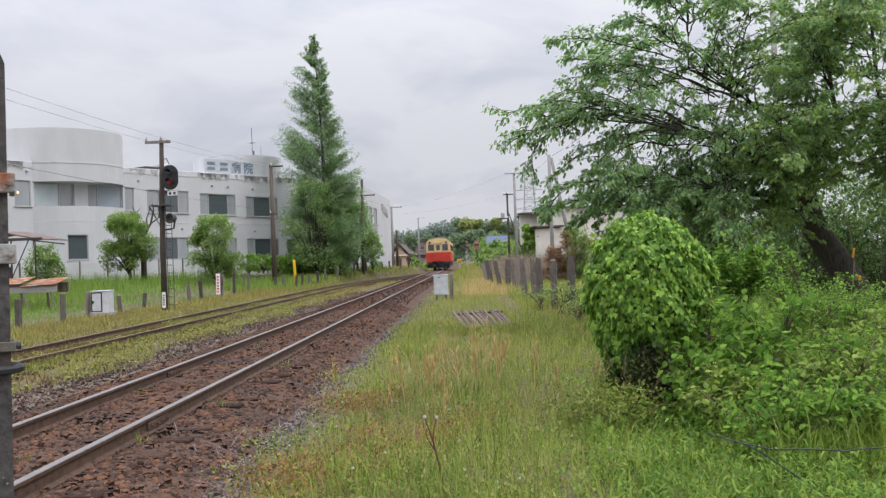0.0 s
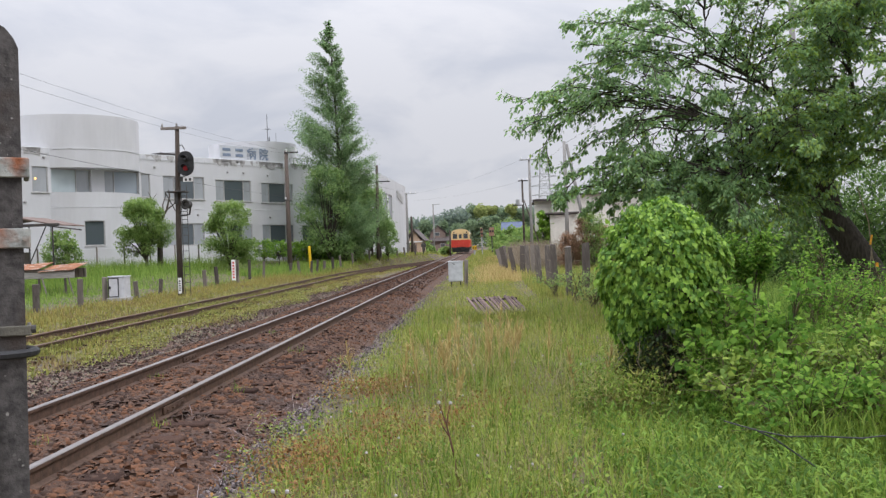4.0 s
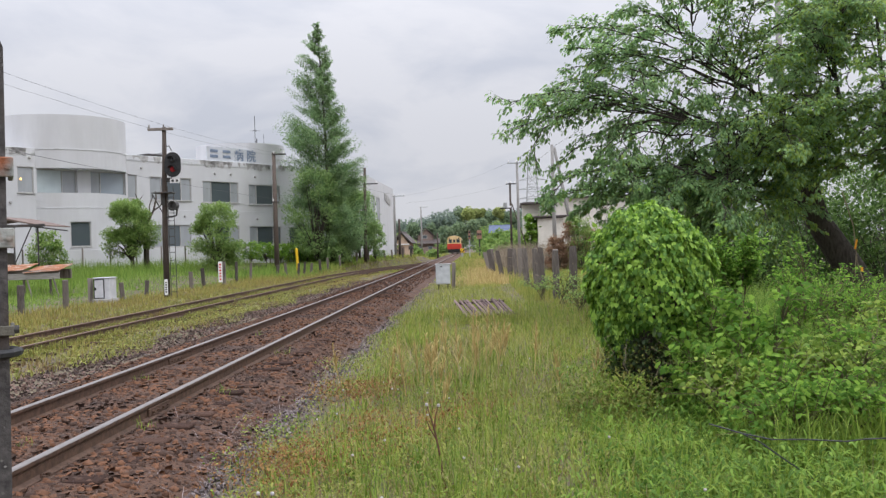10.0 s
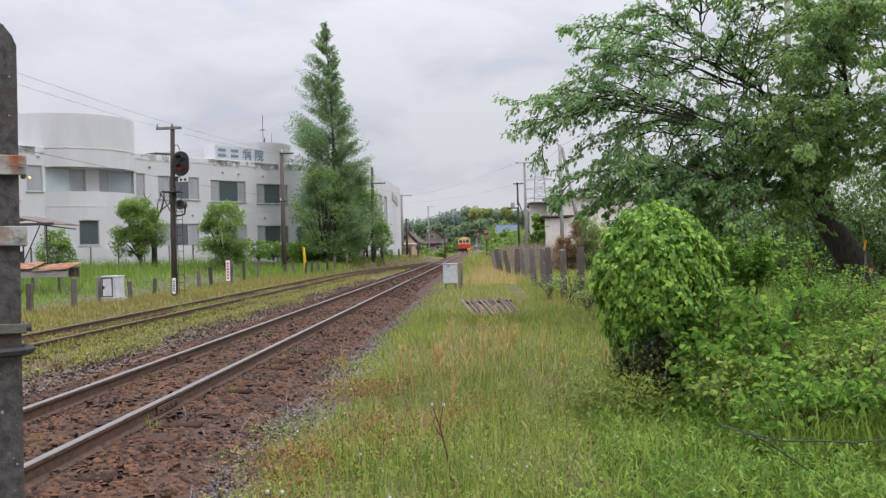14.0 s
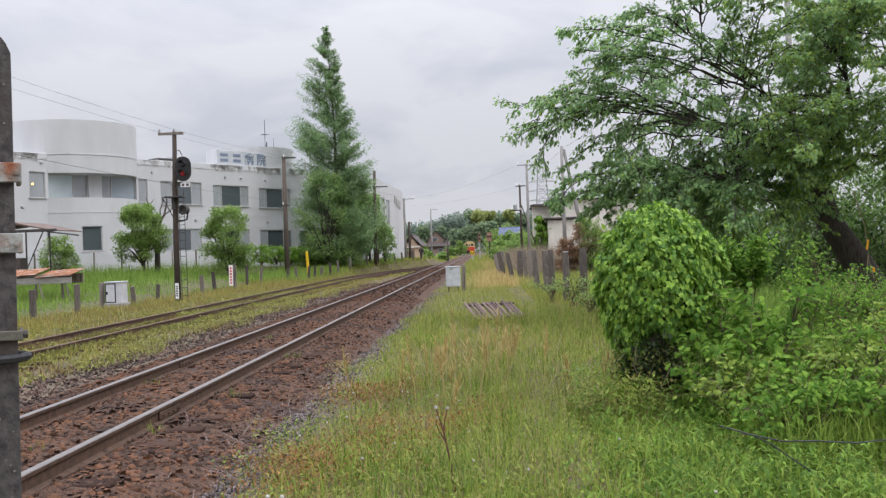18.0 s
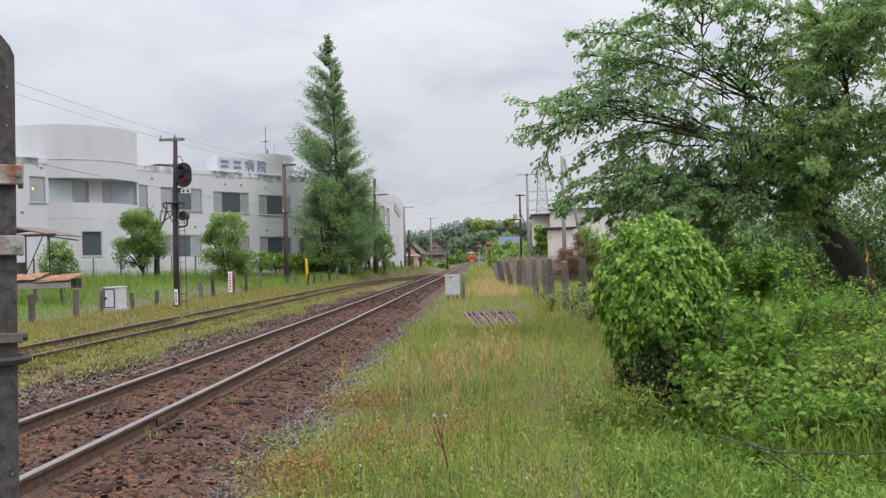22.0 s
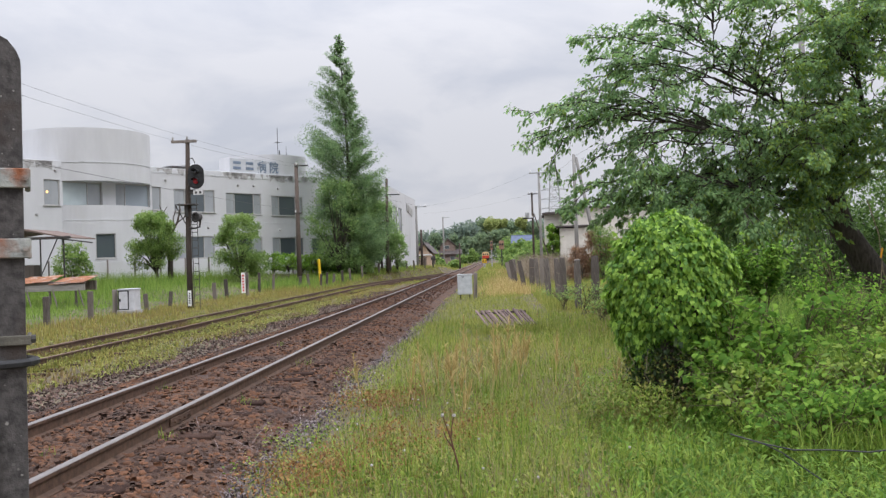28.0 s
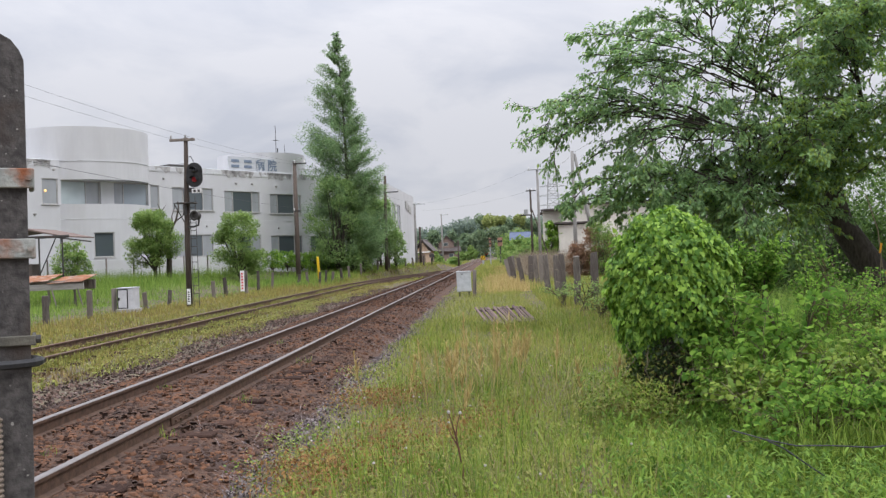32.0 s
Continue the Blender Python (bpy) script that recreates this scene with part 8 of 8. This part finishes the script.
for k, (x, y, h, r) in enumerate(((2.95, 7.6, 0.62, 0.40), (3.5, 8.4, 0.72, 0.50), (3.1, 6.8, 0.52, 0.40), (4.0, 9.1, 0.80, 0.55), (2.6, 6.7, 0.46, 0.35), (3.6, 7.4, 0.55, 0.45), (4.4, 9.8, 0.85, 0.55), (4.7, 13.6, 0.70, 0.6), (5.4, 13.2, 0.75, 0.7), (2.1, 7.3, 0.46, 0.32), (2.45, 7.1, 0.52, 0.34), (2.2, 6.6, 0.38, 0.30), (1.95, 7.8, 0.50, 0.26))):
    sapling(x, y, h, r, 5, 3, 0.056, M_GRASSLUSH if k % 3 == 0 else M_SAPLING, 140 + k, "low tangled shoots among the tall grass", 8)
vine = thing("hanging_vine", pose(7.55, 18.6, 0.2), "thin vine with orange tape tied round it", "vine")
part("vine_stem", Shape().tube([(0.35, 0, -0.4), (0.2, 0, 0.1), (0.05, 0, 0.6), (0.0, 0, 1.3), (-0.2, 0, 2.0)], 0.012, 5), M_TWIG, vine)
part("vine_stem", Shape().tube([(-0.4, 0, 0.25), (-0.1, 0, 0.05), (0.0, 0, 0.3), (0.05, 0, 0.9)], 0.010, 5), M_TWIG, vine)
part("orange_tape", Shape().box((0.03, -0.02, 0.95), (0.035, 0.02, 0.20), 0.004, Matrix.Rotation(0.2, 4, "Y")), M_ORANGE, vine)
part("orange_tape", Shape().box((0.13, -0.02, 0.45), (0.05, 0.02, 0.09), 0.004), M_ORANGE, vine)
build_undergrowth()
build_grass()
build_flowers()
build_far_woods()
wire("slack_cable", [(1.42, 5.75, 0.20), (1.57, 5.6, 0.17), (1.75, 5.6, 0.127), (1.95, 5.6, 0.123), (2.19, 5.6, 0.105), (2.30, 5.6, 0.116), (2.9, 5.6, 0.13), (3.8, 5.7, 0.1)], 0.0048, "slack black cable hanging across the undergrowth")
wire("slack_cable", [(1.57, 5.6, 0.17), (1.68, 5.6, 0.115), (1.82, 5.55, 0.01), (1.96, 5.5, -0.09), (2.2, 5.4, -0.25)], 0.0048, "slack black cable sunk in the grass")


# ---- the railcar that draws away ----
def build_train():
    tr = thing("railcar", pose(float(track_x(107)), 107, 0), "cream and vermilion diesel railcar seen from behind", "train")
    W, L = 1.4, 20.0
    lower = [(-W, 0.95), (W, 0.95), (W, 2.05), (-W, 2.05)]
    upper = [(-W, 2.05), (W, 2.05), (W, 3.0), (W - 0.06, 3.25), (-W + 0.06, 3.25), (-W, 3.0)]
    roof = [(-W + 0.06, 3.25), (W - 0.06, 3.25), (W - 0.25, 3.48), (W - 0.6, 3.62), (0, 3.70), (-W + 0.6, 3.62), (-W + 0.25, 3.48)]
    b = part("body", Shape().prism(lower, 0, L), M_RED, tr, "vermilion lower body")
    part("upper_body", Shape().prism(upper, 0.0, L), M_CREAM, tr, "cream upper body")
    part("roof", Shape().prism([(x * 1.01, z) for x, z in roof], 0.02, L - 0.02), M_TRAINROOF, tr)
    part("end_cap", Shape().prism([(x, z) for x, z in roof], -0.02, 0.018), M_CREAM, tr, "cream end dome")
    for x0, x1 in ((-1.16, -0.45), (0.45, 1.16)):
        part("cab_window", Shape().box(((x0 + x1) / 2, -0.008, 2.62), (x1 - x0, 0.05, 0.72), 0.02), M_TRAINGLASS, tr, "dark cab window")
        for x in (x0, x1):
            part("window_pillar", Shape().box((x, -0.02, 2.62), (0.05, 0.06, 0.80), 0.01), M_CREAM, tr)
    door = part("gangway_door", Shape().box((0, -0.05, 2.05), (0.72, 0.12, 1.95), 0.04), M_CREAM, tr, "cream gangway door")
    part("door_lower", Shape().box((0, -0.112, 1.55), (0.73, 0.014, 1.02)), M_RED, door)
    part("door_window", Shape().box((0, -0.115, 2.6), (0.40, 0.02, 0.62), 0.02), M_TRAINGLASS, door)
    hoop = Shape()
    for s in (-0.43, 0.43):
        hoop.box((s, -0.08, 2.62), (0.10, 0.18, 1.08), 0.03)
        part("hoop_foot", Shape().box((s, -0.08, 1.56), (0.10, 0.18, 1.02), 0.03), M_RED, tr)
    hoop.box((0, -0.08, 3.16), (0.96, 0.18, 0.10), 0.03)
    part("gangway_hoop", hoop, M_CREAM, tr)
    for x in (-0.95, 0.95):
        part("tail_lamp", Shape().lathe([(0.10, 0), (0.10, 0.06)], 12, (x, 0.0, 1.62), Matrix.Rotation(radians(90), 4, "X")), M_TAIL, tr, "red tail lamp")
        part("head_lamp", Shape().lathe([(0.12, 0), (0.12, 0.07), (0.07, 0.10)], 12, (x, 0.0, 3.18), Matrix.Rotation(radians(90), 4, "X")), M_LENS, tr, "unlit head lamp")
        part("buffer_beam_step", Shape().box((x, -0.05, 0.78), (0.5, 0.2, 0.30), 0.02), M_TRAINGREY, tr)
    part("coupler", Shape().box((0, -0.25, 0.85), (0.28, 0.6, 0.26), 0.04), M_TRAINGREY, tr)
    part("underframe", Shape().box((0, L / 2, 0.66), (2.5, L - 1.0, 0.58), 0.04), M_TRAINGREY, tr)
    part("skirt", Shape().box((0, 0.12, 0.60), (2.62, 0.16, 0.72), 0.03), M_TRAINGREY, tr)
    for yb in (3.0, 17.0):
        bo = part("bogie", Shape().box((0, yb, 0.52), (2.1, 2.6, 0.34), 0.05), M_TRAINGREY, tr)
        for dy in (-0.95, 0.95):
            w = Shape().tube([(-0.66, yb + dy, 0.43), (-0.50, yb + dy, 0.43)], 0.43, 18).tube([(0.50, yb + dy, 0.43), (0.66, yb + dy, 0.43)], 0.43, 18).tube([(-0.5, yb + dy, 0.43), (0.5, yb + dy, 0.43)], 0.07, 8)
            part("wheelset", w, M_STEEL, bo)
    for side in (-1, 1):
        for k in range(10):
            part("side_window", Shape().box((side * (W + 0.002), 2.4 + k * 1.6, 2.58), (0.03, 1.1, 0.75), 0.01), M_TRAINGLASS, tr)
        for y in (1.0, 18.6):
            part("side_door", Shape().box((side * (W + 0.004), y, 1.95), (0.03, 0.95, 1.9), 0.01), M_RED if y < 5 else M_CREAM, tr)
    for y in (4, 8, 12, 16):
        part("roof_vent", Shape().box((0, y, 3.74), (0.6, 0.8, 0.14), 0.04), M_TRAINROOF, tr)
    return tr


railcar = build_train()


# ---- what moves ----
RUN = ((0, 107.0), (3, 132.0), (6, 157.0), (9, 182.0), (12, 207.0), (14.5, 230.0), (17, 258.0), (19, 283.0), (21, 309.0), (25, 356.0), (28, 390.0), (32, 430.0))


def gust(t):
    """One strong gust, from the 22nd to the 25th second."""
    up, down = min(1.0, max(0.0, (t - 21.4) / 1.0)), min(1.0, max(0.0, (25.8 - t) / 1.6))
    return min(up * up * (3 - 2 * up), down * down * (3 - 2 * down))


def motions():
    walk(railcar, [(t, pose(float(track_x(y)), y, 0.0)) for t, y in RUN])
    rng = random.Random(31)
    times = [0.8 * k for k in range(41)]
    for b, o in BOUGHS:
        f, a = rng.uniform(0, 6.28), rng.uniform(0, 6.28)
        rows = []
        for t in times:
            q = 0.35 * math.sin(1.9 * t + f) + 0.25 * math.sin(3.1 * t + a)
            g = gust(t)
            rows.append((t, pose(o.x, o.y, o.z, 0.5 * q, 2.6 * g + 0.6 * q, 7.0 * g + 0.9 * q)))
        walk(b, rows)
    for b, (x, y, z) in SWAY:
        f, a = rng.uniform(0, 6.28), rng.uniform(0, 6.28)
        rows = []
        for t in times:
            q = math.sin(2.3 * t + f) + 0.7 * math.sin(3.7 * t + a)
            rows.append((t, pose(x, y, z, 0.8 * q, 1.4 * q + 2.5 * gust(t), 0)))
        walk(b, rows)


motions()
